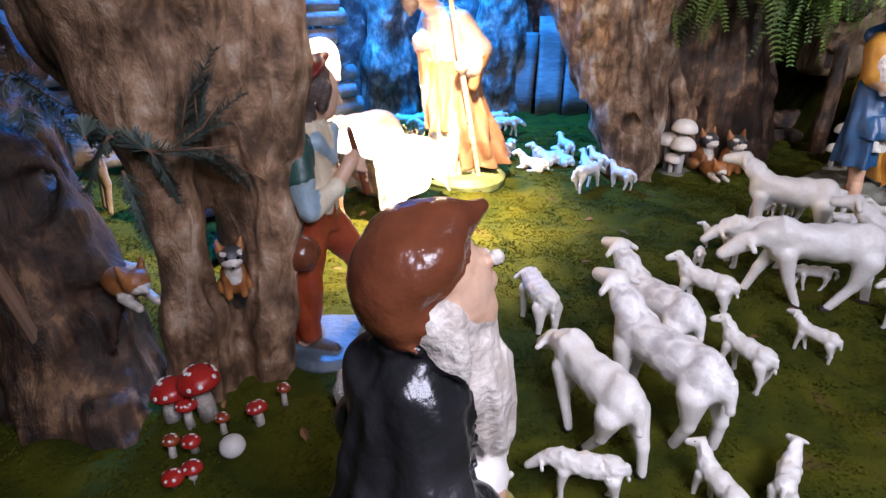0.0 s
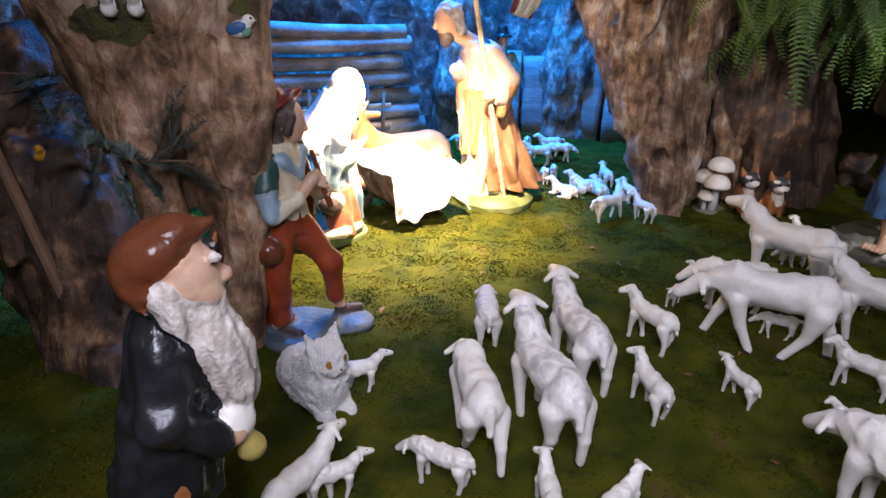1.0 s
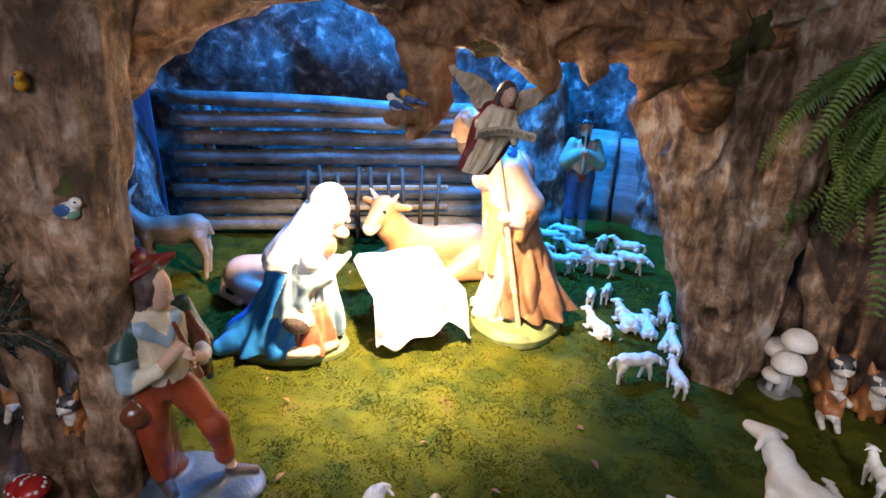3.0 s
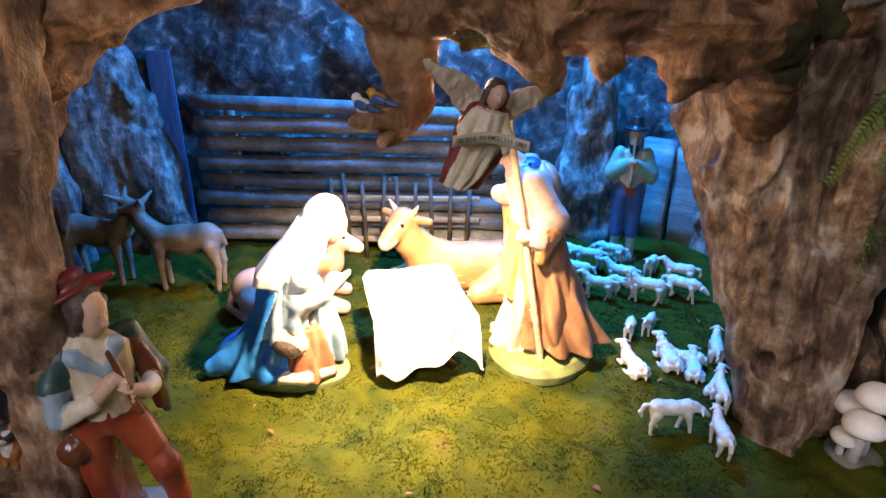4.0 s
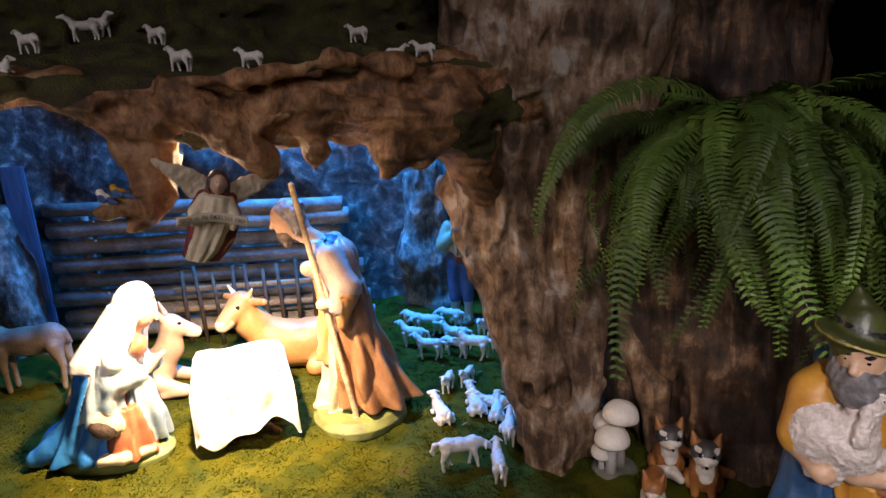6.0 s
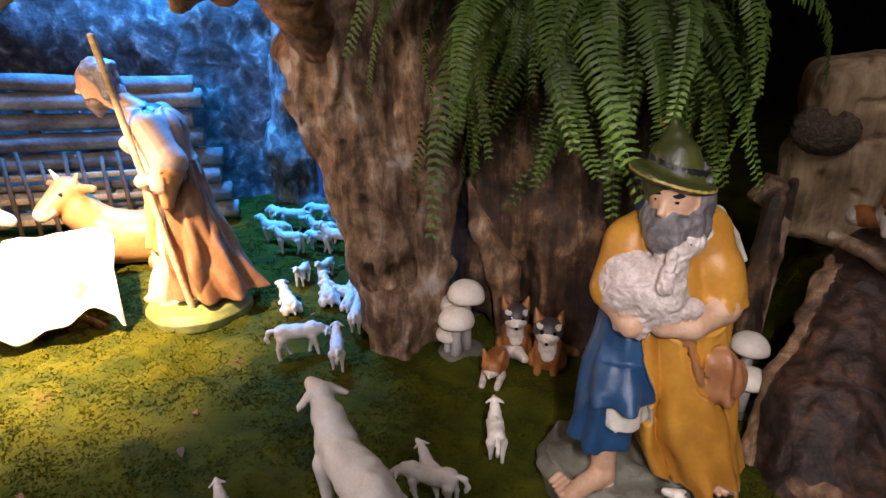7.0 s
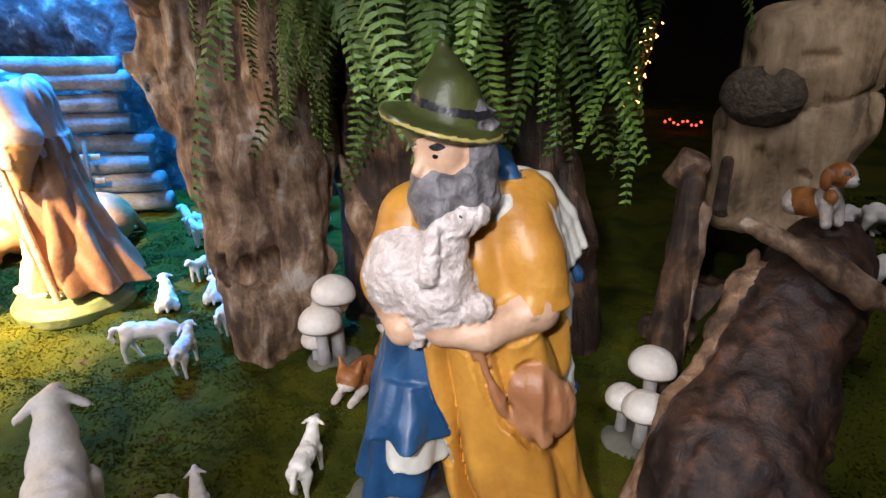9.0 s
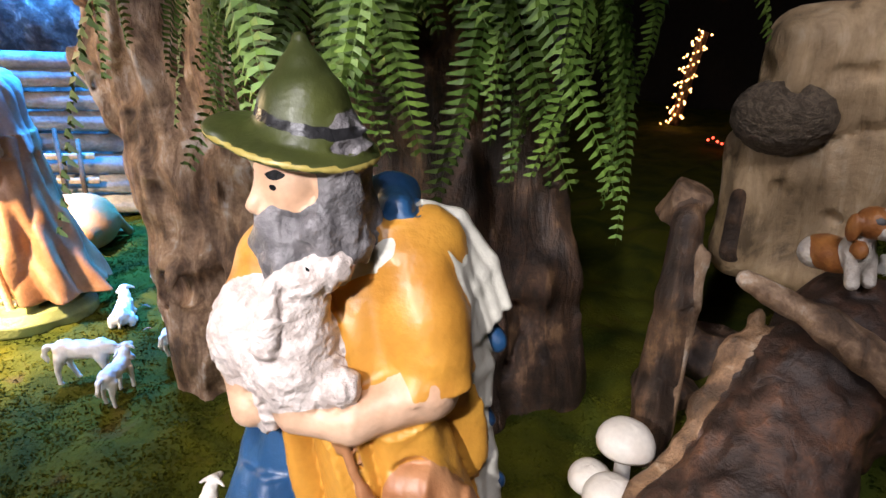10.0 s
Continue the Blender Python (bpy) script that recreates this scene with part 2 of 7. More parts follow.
# ---- materials ----
def mat(name, base, alt=None, rough=0.5, scale=18.0, fine=140.0, bump=0.15, stretch=(1, 1, 1), speck=None, metal=0.0, mix=(0.38, 0.64), sheen=0.0, vary=0.0, dist=0.0, grit=0.08):
    """Base and alt colour broken up by a broad and a fine noise, with fine relief."""
    m = bpy.data.materials.new(name)
    m.use_nodes = True
    nt = m.node_tree
    N, L = nt.nodes, nt.links
    b = N["Principled BSDF"]
    alt = alt or tuple(c * 0.78 for c in base)
    co = N.new("ShaderNodeTexCoord")
    mp = N.new("ShaderNodeMapping")
    mp.inputs["Scale"].default_value = stretch
    L.new(co.outputs["Object"], mp.inputs["Vector"])
    n1, n2 = N.new("ShaderNodeTexNoise"), N.new("ShaderNodeTexNoise")
    n1.inputs["Scale"].default_value, n1.inputs["Detail"].default_value, n1.inputs["Distortion"].default_value = scale, 5, dist
    n2.inputs["Scale"].default_value, n2.inputs["Detail"].default_value = fine, 3
    for n in (n1, n2):
        L.new(mp.outputs[0], n.inputs["Vector"])
    ramp = N.new("ShaderNodeValToRGB")
    ramp.color_ramp.elements[0].position, ramp.color_ramp.elements[1].position = mix
    ramp.color_ramp.elements[0].color, ramp.color_ramp.elements[1].color = (*alt, 1), (*base, 1)
    if speck:
        e = ramp.color_ramp.elements.new(min(0.97, mix[1] + 0.14))
        e.color = (*speck, 1)
    L.new(n1.outputs["Fac"], ramp.inputs["Fac"])
    hsv = N.new("ShaderNodeHueSaturation")
    L.new(ramp.outputs[0], hsv.inputs["Color"])
    rng = N.new("ShaderNodeMapRange")
    rng.inputs["From Min"].default_value, rng.inputs["From Max"].default_value = 0.25, 0.75
    rng.inputs["To Min"].default_value, rng.inputs["To Max"].default_value = 1 - grit, 1 + grit
    L.new(n2.outputs["Fac"], rng.inputs["Value"])
    if vary:
        info, mul, rv = N.new("ShaderNodeObjectInfo"), N.new("ShaderNodeMath"), N.new("ShaderNodeMapRange")
        rv.inputs["To Min"].default_value, rv.inputs["To Max"].default_value = 1 - vary, 1 + vary
        L.new(info.outputs["Random"], rv.inputs["Value"])
        mul.operation = "MULTIPLY"
        L.new(rng.outputs[0], mul.inputs[0])
        L.new(rv.outputs[0], mul.inputs[1])
        L.new(mul.outputs[0], hsv.inputs["Value"])
    else:
        L.new(rng.outputs[0], hsv.inputs["Value"])
    L.new(hsv.outputs[0], b.inputs["Base Color"])
    rr = N.new("ShaderNodeMapRange")
    rr.inputs["To Min"].default_value, rr.inputs["To Max"].default_value = max(0.05, rough - 0.12), min(1, rough + 0.12)
    L.new(n1.outputs["Fac"], rr.inputs["Value"])
    L.new(rr.outputs[0], b.inputs["Roughness"])
    b.inputs["Metallic"].default_value = metal
    b.inputs["Sheen Weight"].default_value = sheen
    if bump:
        bp = N.new("ShaderNodeBump")
        bp.inputs["Strength"].default_value, bp.inputs["Distance"].default_value = bump, 0.004
        add = N.new("ShaderNodeMath")
        L.new(n1.outputs["Fac"], add.inputs[0])
        L.new(n2.outputs["Fac"], add.inputs[1])
        L.new(add.outputs[0], bp.inputs["Height"])
        L.new(bp.outputs[0], b.inputs["Normal"])
    return m


def wood(name, base, alt, speck, scale=16.0, grain=(1, 1, 0.14), relief=0.018):
    """Weathered wood: blotches, lines along the grain and rough pitted relief."""
    m = bpy.data.materials.new(name)
    m.use_nodes = True
    N, L = m.node_tree.nodes, m.node_tree.links
    b = N["Principled BSDF"]
    co, mp = N.new("ShaderNodeTexCoord"), N.new("ShaderNodeMapping")
    mp.inputs["Scale"].default_value = grain
    L.new(co.outputs["Object"], mp.inputs["Vector"])
    n1, n2, n3 = (N.new("ShaderNodeTexNoise") for _ in range(3))
    for n, sc, det, ro, di in ((n1, scale, 9, 0.7, 0.25), (n2, 40, 6, 0.65, 0.5), (n3, 5.0, 4, 0.6, 0.8)):
        n.inputs["Scale"].default_value, n.inputs["Detail"].default_value = sc, det
        n.inputs["Roughness"].default_value, n.inputs["Distortion"].default_value = ro, di
    L.new(co.outputs["Object"], n1.inputs["Vector"])
    L.new(mp.outputs[0], n2.inputs["Vector"])
    L.new(co.outputs["Object"], n3.inputs["Vector"])
    mix = N.new("ShaderNodeMath")
    mix.operation = "MULTIPLY_ADD"
    mix.inputs[1].default_value = 0.42
    half = N.new("ShaderNodeMath")
    half.operation = "MULTIPLY"
    half.inputs[1].default_value = 0.58
    L.new(n1.outputs["Fac"], half.inputs[0])
    L.new(n2.outputs["Fac"], mix.inputs[0])
    L.new(half.outputs[0], mix.inputs[2])
    ramp = N.new("ShaderNodeValToRGB")
    el = ramp.color_ramp.elements
    el[0].position, el[0].color = 0.42, (*[c * 0.5 for c in alt], 1)
    el[1].position, el[1].color = 0.60, (*speck, 1)
    for pos, c in ((0.47, alt), (0.54, base)):
        e = el.new(pos)
        e.color = (*c, 1)
    L.new(mix.outputs[0], ramp.inputs["Fac"])
    hsv, rng = N.new("ShaderNodeHueSaturation"), N.new("ShaderNodeMapRange")
    rng.inputs["From Min"].default_value, rng.inputs["From Max"].default_value = 0.3, 0.7
    rng.inputs["To Min"].default_value, rng.inputs["To Max"].default_value = 0.45, 1.4
    L.new(n3.outputs["Fac"], rng.inputs["Value"])
    L.new(rng.outputs[0], hsv.inputs["Value"])
    L.new(ramp.outputs[0], hsv.inputs["Color"])
    L.new(hsv.outputs[0], b.inputs["Base Color"])
    b.inputs["Roughness"].default_value = 0.5
    bp = N.new("ShaderNodeBump")
    bp.inputs["Strength"].default_value, bp.inputs["Distance"].default_value = 1.0, relief
    L.new(mix.outputs[0], bp.inputs["Height"])
    L.new(bp.outputs[0], b.inputs["Normal"])
    return m


WOOD = wood("driftwood", (0.36, 0.21, 0.115), (0.18, 0.1, 0.052), (0.52, 0.38, 0.26), 13, (1, 1, 0.4))
WOOD_ARCH = wood("dark_root_wood", (0.43, 0.205, 0.088), (0.2, 0.092, 0.037), (0.58, 0.35, 0.17), 9, (1, 1, 0.6))
WOOD_PALE = wood("pale_driftwood", (0.5, 0.35, 0.2), (0.37, 0.25, 0.135), (0.6, 0.46, 0.3), 8)
WOOD_GREY = wood("greyed_driftwood", (0.4, 0.26, 0.16), (0.19, 0.11, 0.062), (0.58, 0.5, 0.42), 12, (1, 1, 0.3))
WOOD_DARK = wood("rotten_wood", (0.12, 0.065, 0.036), (0.05, 0.029, 0.018), (0.32, 0.18, 0.09), 13)
ROTTEN = wood("rotten_log_wood", (0.075, 0.036, 0.022), (0.034, 0.018, 0.012), (0.15, 0.066, 0.032), 14, (1, 1, 1), 0.012)
BARK = wood("cork_bark", (0.32, 0.30, 0.27), (0.14, 0.13, 0.12), (0.56, 0.53, 0.48), 15, (1, 1, 0.4), 0.016)
MOSS = mat("moss", (0.066, 0.066, 0.004), (0.024, 0.034, 0.003), 0.95, 9.0, 210, 0.5, speck=(0.075, 0.046, 0.018), mix=(0.34, 0.62), dist=0.8, grit=0.14)
TUFT = mat("moss_tips", (0.076, 0.076, 0.004), (0.028, 0.04, 0.003), 0.9, 9.0, 160, 0.0, speck=(0.09, 0.055, 0.022), mix=(0.34, 0.62), dist=0.8, grit=0.14)
for m in (MOSS, TUFT):
    m.node_tree.nodes["Principled BSDF"].inputs["Specular IOR Level"].default_value = 0.12
MOSSWOOD = mat("moss_on_wood", (0.075, 0.07, 0.014), (0.04, 0.03, 0.012), 0.9, 30, 260, 1.0, grit=0.3)
LOG = mat("weathered_logs", (0.36, 0.345, 0.33), (0.16, 0.152, 0.145), 0.75, 14, 130, 0.5, (0.18, 1, 1), vary=0.2, dist=0.5, grit=0.26)
STICK = mat("hazel_sticks", (0.17, 0.12, 0.08), (0.08, 0.055, 0.04), 0.7, 30, 200, 0.4, vary=0.2, grit=0.26)
LATH = mat("split_laths", (0.6, 0.47, 0.32), (0.42, 0.31, 0.2), 0.7, 20, 160, 0.3, (0.2, 1, 1), grit=0.26)
ROCKPAPER = mat("rock_patterned_sheet", (0.14, 0.13, 0.125), (0.045, 0.042, 0.042), 0.65, 26, 120, 0.5, speck=(0.45, 0.43, 0.4), mix=(0.4, 0.58), dist=0.5, grit=0.26)
BLUEBOARD = mat("blue_board", (0.13, 0.2, 0.32), (0.07, 0.11, 0.19), 0.6, 9, 80, 0.3, (1, 1, 0.2), grit=0.26)
CLOTH = mat("white_linen", (0.82, 0.8, 0.74), (0.72, 0.69, 0.62), 0.85, 40, 420, 0.35)
STRAW = mat("straw", (0.5, 0.36, 0.14), (0.3, 0.19, 0.07), 0.7, 60, 300, 0.2, grit=0.26)
IVORY = mat("ivory_resin", (0.85, 0.81, 0.74), (0.76, 0.71, 0.63), 0.42, 7, 60, 0.15, vary=0.06)
GREYED = mat("grey_washed_resin", (0.82, 0.78, 0.72), (0.52, 0.48, 0.45), 0.4, 7, 40, 0.3, mix=(0.36, 0.54), dist=1.0)
HOOF = mat("dark_hoof", (0.05, 0.035, 0.03), rough=0.5)
SKIN = mat("painted_skin", (0.62, 0.4, 0.27), (0.54, 0.32, 0.2), 0.45, 30, 200, 0.1)
CREAM = mat("painted_cream", (0.68, 0.6, 0.44), (0.52, 0.43, 0.29), 0.5, 22, 160, 0.2)
SHAWL = mat("painted_pale_shawl", (0.66, 0.63, 0.54), (0.5, 0.48, 0.42), 0.45, 18, 140, 0.2)
PINK = mat("painted_rose_tunic", (0.55, 0.44, 0.39), (0.45, 0.33, 0.28), 0.45, 22, 160, 0.2)
MANTLE = mat("painted_brown_mantle", (0.36, 0.185, 0.095), (0.24, 0.115, 0.055), 0.42, 20, 160, 0.2)
OCHRE = mat("painted_ochre", (0.62, 0.3, 0.045), (0.46, 0.2, 0.03), 0.42, 16, 150, 0.2)
BLUE = mat("painted_blue", (0.016, 0.075, 0.18), (0.009, 0.042, 0.11), 0.4, 22, 160, 0.2)
MARYBLUE = mat("painted_bright_blue", (0.03, 0.25, 0.7), (0.015, 0.15, 0.5), 0.38, 22, 160, 0.2)
SKYBLUE = mat("painted_pale_blue", (0.34, 0.43, 0.47), (0.2, 0.29, 0.35), 0.5, 22, 160, 0.2)
ROSE = mat("painted_orange_rose", (0.42, 0.15, 0.075), (0.3, 0.09, 0.045), 0.45, 22, 160, 0.2)
BLUEGREY = mat("painted_blue_trousers", (0.07, 0.13, 0.26), (0.045, 0.085, 0.18), 0.5, 22, 160, 0.2)
TEAL = mat("painted_green_jacket", (0.03, 0.075, 0.062), (0.016, 0.04, 0.034), 0.4, 22, 160, 0.2)
MINT = mat("painted_mint_shirt", (0.25, 0.42, 0.3), (0.17, 0.3, 0.22), 0.5, 22, 160, 0.2)
REDBROWN = mat("painted_rust_red", (0.36, 0.07, 0.02), (0.22, 0.036, 0.013), 0.33, 18, 150, 0.2)
RED = mat("painted_red", (0.5, 0.03, 0.02), (0.38, 0.02, 0.015), 0.3, 18, 150, 0.1)
BLACKCOAT = mat("glossy_black_paint", (0.025, 0.024, 0.026), (0.012, 0.012, 0.013), 0.28, 18, 120, 0.3)
BROWNHAT = mat("glossy_brown_paint", (0.2, 0.06, 0.024), (0.09, 0.028, 0.014), 0.2, 9, 90, 0.4)
OLIVE = mat("painted_olive_felt", (0.075, 0.085, 0.02), (0.035, 0.042, 0.012), 0.4, 14, 130, 0.2)
GOLDBAND = mat("painted_gold_band", (0.42, 0.33, 0.09), rough=0.35)
GREYHAIR = mat("painted_grey_hair", (0.2, 0.185, 0.19), (0.08, 0.075, 0.078), 0.5, 60, 260, 0.5)
INKHAIR = mat("painted_blue_black_hair", (0.4, 0.38, 0.4), (0.2, 0.19, 0.205), 0.45, 60, 260, 0.5)
DARKHAIR = mat("painted_dark_hair", (0.1, 0.065, 0.05), (0.05, 0.035, 0.03), 0.5, 60, 260, 0.5)
WHITEHAIR = mat("painted_white_beard", (0.72, 0.66, 0.58), (0.5, 0.43, 0.36), 0.5, 50, 220, 0.5)
LEATHER = mat("painted_tan_leather", (0.46, 0.22, 0.1), (0.32, 0.13, 0.055), 0.45, 18, 140, 0.25)
BASEGREEN = mat("painted_green_base", (0.2, 0.24, 0.08), (0.12, 0.14, 0.05), 0.55, 20, 140, 0.4)
BASEROCK = mat("painted_grey_rock_base", (0.17, 0.165, 0.13), (0.09, 0.09, 0.07), 0.5, 16, 120, 0.5, speck=(0.26, 0.27, 0.24))
BASEBLUE = mat("painted_slate_base", (0.1, 0.125, 0.15), (0.05, 0.068, 0.085), 0.45, 16, 120, 0.4)
OXHIDE = mat("painted_ox_hide", (0.52, 0.27, 0.11), (0.4, 0.19, 0.075), 0.45, 14, 120, 0.2)
DONKEYHIDE = mat("painted_donkey_hide", (0.5, 0.36, 0.28), (0.38, 0.26, 0.2), 0.45, 14, 120, 0.2)
VEIL = mat("painted_white_veil", (0.9, 0.89, 0.86), (0.82, 0.81, 0.78), 0.5, 12, 120, 0.1)
CAPRED = mat("painted_dark_red_cap", (0.2, 0.028, 0.022), (0.12, 0.016, 0.014), 0.4, 14, 120, 0.15)
DEERHIDE = mat("painted_deer_hide", (0.35, 0.27, 0.2), (0.22, 0.165, 0.12), 0.5, 20, 160, 0.3)
ORANGEFUR = mat("painted_orange_fur", (0.42, 0.17, 0.045), (0.26, 0.09, 0.025), 0.45, 30, 180, 0.3)
DARKFUR = mat("painted_dark_fur", (0.05, 0.045, 0.045), rough=0.45)
WHITEFUR = mat("white_plush_fur", (0.82, 0.79, 0.75), (0.72, 0.69, 0.64), 0.9, 40, 380, 0.9, sheen=0.4, grit=0.26)
EYE = mat("black_eye", (0.01, 0.01, 0.012), rough=0.12, bump=0)
AMBER = mat("amber_eye", (0.35, 0.17, 0.03), rough=0.15, bump=0)
CAPWHITE = mat("white_mushroom_cap", (0.8, 0.75, 0.68), (0.7, 0.63, 0.55), 0.45, 14, 120, 0.2)
STALK = mat("grey_mushroom_stalk", (0.5, 0.48, 0.46), (0.36, 0.33, 0.31), 0.55, 20, 120, 0.3)
WINGS = mat("painted_wings", (0.6, 0.5, 0.36), (0.42, 0.33, 0.22), 0.5, 40, 180, 0.4)
GOWN = mat("painted_beige_gown", (0.76, 0.66, 0.46), (0.62, 0.51, 0.33), 0.5, 30, 160, 0.3)
CLOAK = mat("painted_crimson_cloak", (0.26, 0.035, 0.03), (0.15, 0.02, 0.02), 0.4, 30, 160, 0.3)
LAMBWOOL = mat("painted_lamb_wool", (0.66, 0.58, 0.54), (0.5, 0.42, 0.38), 0.5, 60, 240, 0.5, grit=0.15)
FROND = mat("fern_green", (0.13, 0.22, 0.035), (0.07, 0.14, 0.022), 0.5, 12, 120, 0.15, vary=0.3, grit=0.26)
FIR = mat("fir_needles", (0.12, 0.155, 0.125), (0.06, 0.085, 0.07), 0.6, 30, 120, 0.0)
TWIG = mat("fir_twig", (0.2, 0.11, 0.06), rough=0.7)
TERRACOTTA = mat("terracotta", (0.42, 0.14, 0.06), (0.3, 0.1, 0.045), 0.7, 20, 120, 0.3, grit=0.26)
NEST = mat("woven_nest", (0.19, 0.14, 0.095), (0.08, 0.058, 0.038), 0.9, 45, 320, 1.0, (1, 1, 1.6), dist=2, grit=0.3)
# Near-black puts the room's darkness into the wall colour.
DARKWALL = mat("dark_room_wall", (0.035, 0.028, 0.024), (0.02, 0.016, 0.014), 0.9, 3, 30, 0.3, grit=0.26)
YELLOW = mat("yellow_paint", (0.6, 0.3, 0.02), rough=0.4)
BIRDBLUE = mat("blue_paint", (0.05, 0.12, 0.3), rough=0.4)
INK = mat("lettering_ink", (0.05, 0.03, 0.03), rough=0.6)

# ---- ground ----
def gz(x, y):
    """Height of the moss."""
    x, y = np.asarray(x, float), np.asarray(y, float)
    h = 0.010 * fbm(x * 5, y * 5, 0.3, 2) + 0.010 * fbm(x * 17, y * 17, 4.1, 2) - 0.007 * np.abs(vnoise(x * 24, y * 24, 6.4))
    h = h + 0.24 * step01(y, 1.98, 2.32) * step01(x, 1.14, 1.3)
    h = h + 0.03 * step01(y, 2.05, 2.5) * step01(-x, 0.25, 0.6)
    return h


def gzf(x, y):
    return float(gz(x, y))


def grid_mesh(name, xs, ys, mats, extra=None):
    X, Y = np.meshgrid(xs, ys, indexing="ij")
    Z = gz(X, Y)
    if extra is not None:
        Z = Z + extra(X, Y)
    v = np.stack([X.ravel(), Y.ravel(), Z.ravel()], 1)
    nx, ny = len(xs), len(ys)
    i, j = np.meshgrid(np.arange(nx - 1), np.arange(ny - 1), indexing="ij")
    b = (i * ny + j).ravel()
    f = np.stack([b, b + ny, b + ny + 1, b + 1], 1)
    return array_mesh(name, v, f, mats)


def uneven(lo, mid0, mid1, hi, fine, coarse):
    return np.unique(np.concatenate([np.arange(lo, mid0, coarse), np.arange(mid0, mid1, fine), np.arange(mid1, hi + coarse, coarse)]))


ground = new("ground", grid_mesh("ground", uneven(-4.0, -1.3, 1.75, 5.0, 0.0085, 0.12), uneven(-2.4, 0.25, 2.6, 6.0, 0.0085, 0.12), [MOSS],
             lambda X, Y: 0.002 * vnoise(X * 75, Y * 75, 1.7) + 0.0012 * vnoise(X * 160, Y * 160, 5.7)))
tagged(ground, "uneven carpet of green and brownish moss under the figures", "moss ground", kind="structure")


def tuft_field(name, n, x0, x1, y0, y1, tall, seed):
    r = np.random.RandomState(seed)
    x, y = r.uniform(x0, x1, n), r.uniform(y0, y1, n)
    keep = fbm(x * 9, y * 9, 2.2, 2) + r.uniform(-0.7, 0.7, n) > -0.95
    x, y = x[keep], y[keep]
    n = len(x)
    z = gz(x, y) - 0.001
    lush = 0.6 + 0.5 * (fbm(x * 14, y * 14, 8.2, 2) + 0.5)
    V, Fc = [], []
    for b in range(3):
        th = r.uniform(0, 2 * math.pi, n)
        lean = r.uniform(0.3, 1.0, n)
        hgt = tall * np.clip(lush, 0.3, 1.6) * r.uniform(0.5, 1.2, n)
        wid = 0.002 * r.uniform(0.7, 1.4, n)
        cx, cy = np.cos(th), np.sin(th)
        base = np.stack([x, y, z], 1)
        side = np.stack([-cy * wid, cx * wid, 0 * x], 1)
        mid = base + np.stack([cx * hgt * lean * 0.45, cy * hgt * lean * 0.45, hgt * 0.62], 1)
        tip = base + np.stack([cx * hgt * lean, cy * hgt * lean, hgt * 0.95], 1)
        V.append(np.stack([base, mid + side, tip, mid - side], 1).reshape(-1, 3))
        Fc.append(np.arange(n * 4).reshape(n, 4) + b * n * 4)
    return array_mesh(name, np.concatenate(V), np.concatenate(Fc), [TUFT], smooth=False)


tagged(new("moss_tufts", tuft_field("moss_tufts", 190000, -0.95, 1.3, 0.3, 2.35, 0.003, 3)), "short feathery moss sprigs covering the ground", "moss", kind="stuff")

tagged(new("moss_tufts", tuft_field("moss_tufts", 30000, 1.3, 1.85, 1.45, 2.55, 0.0062, 8)), "short feathery moss sprigs covering the bank", "moss", kind="stuff")

# ---- room round the display ----
def room_wall(name, lo, hi, kind_label):
    bm = bmesh.new()
    bmesh.ops.create_cube(bm, size=1)
    for v in bm.verts:
        v.co = Vector([(lo[i] + hi[i]) / 2 + v.co[i] * (hi[i] - lo[i]) for i in range(3)])
    me = bpy.data.meshes.new(name)
    bm.to_mesh(me)
    bm.free()
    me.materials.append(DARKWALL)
    return tagged(new(name, me), kind_label, "wall", kind="structure")


# Added box round the display, mostly unseen; its colour stands in for an unlit room.
room_wall("wall_north", (-4.1, 5.9, -0.3), (5.1, 6.1, 3.2), "near-black wall closing the unlit room behind the display")
room_wall("wall_south", (-4.1, -2.5, -0.3), (5.1, -2.3, 3.2), "near-black unseen wall closing the unlit room")
room_wall("wall_west", (-4.2, -2.3, -0.3), (-4.0, 5.9, 3.2), "near-black unseen wall closing the unlit room")
room_wall("wall_east", (5.0, -2.3, -0.3), (5.2, 5.9, 3.2), "near-black unseen wall closing the unlit room")
room_wall("ceiling", (-4.1, -2.4, 3.2), (5.1, 6.0, 3.3), "near-black unseen ceiling closing the unlit room")


def sheet(name, corners, height, mats, amp, seed, label, step=0.03):
    """A crumpled sheet hung along a line on the ground."""
    pts = [np.array(corners[0], float)]
    for a, b in zip(corners[:-1], corners[1:]):
        a, b = np.array(a, float), np.array(b, float)
        k = max(2, int(np.linalg.norm(b - a) / step))
        pts += [a + (b - a) * (i + 1) / k for i in range(k)]
    pts = np.array(pts)
    zs = np.arange(-0.02, height, step)
    X = np.repeat(pts[:, 0][:, None], len(zs), 1)
    Y = np.repeat(pts[:, 1][:, None], len(zs), 1)
    Z = np.repeat(zs[None], len(pts), 0)
    d = amp * fbm(X * 5 + seed, Y * 5, Z * 5, 3)
    d = d + amp * 0.7 * np.abs(vnoise(X * 9 + Z * 6, Y * 9, Z * 3 + seed))
    X2, Y2 = X + d * 0.6, Y - d * 0.8
    v = np.stack([X2.ravel(), Y2.ravel(), Z.ravel()], 1)
    n, m = X.shape
    i, j = np.meshgrid(np.arange(n - 1), np.arange(m - 1), indexing="ij")
    b = (i * m + j).ravel()
    f = np.stack([b, b + m, b + m + 1, b + 1], 1)
    return tagged(new(name, array_mesh(name, v, f, mats)), label, "backdrop", kind="structure")


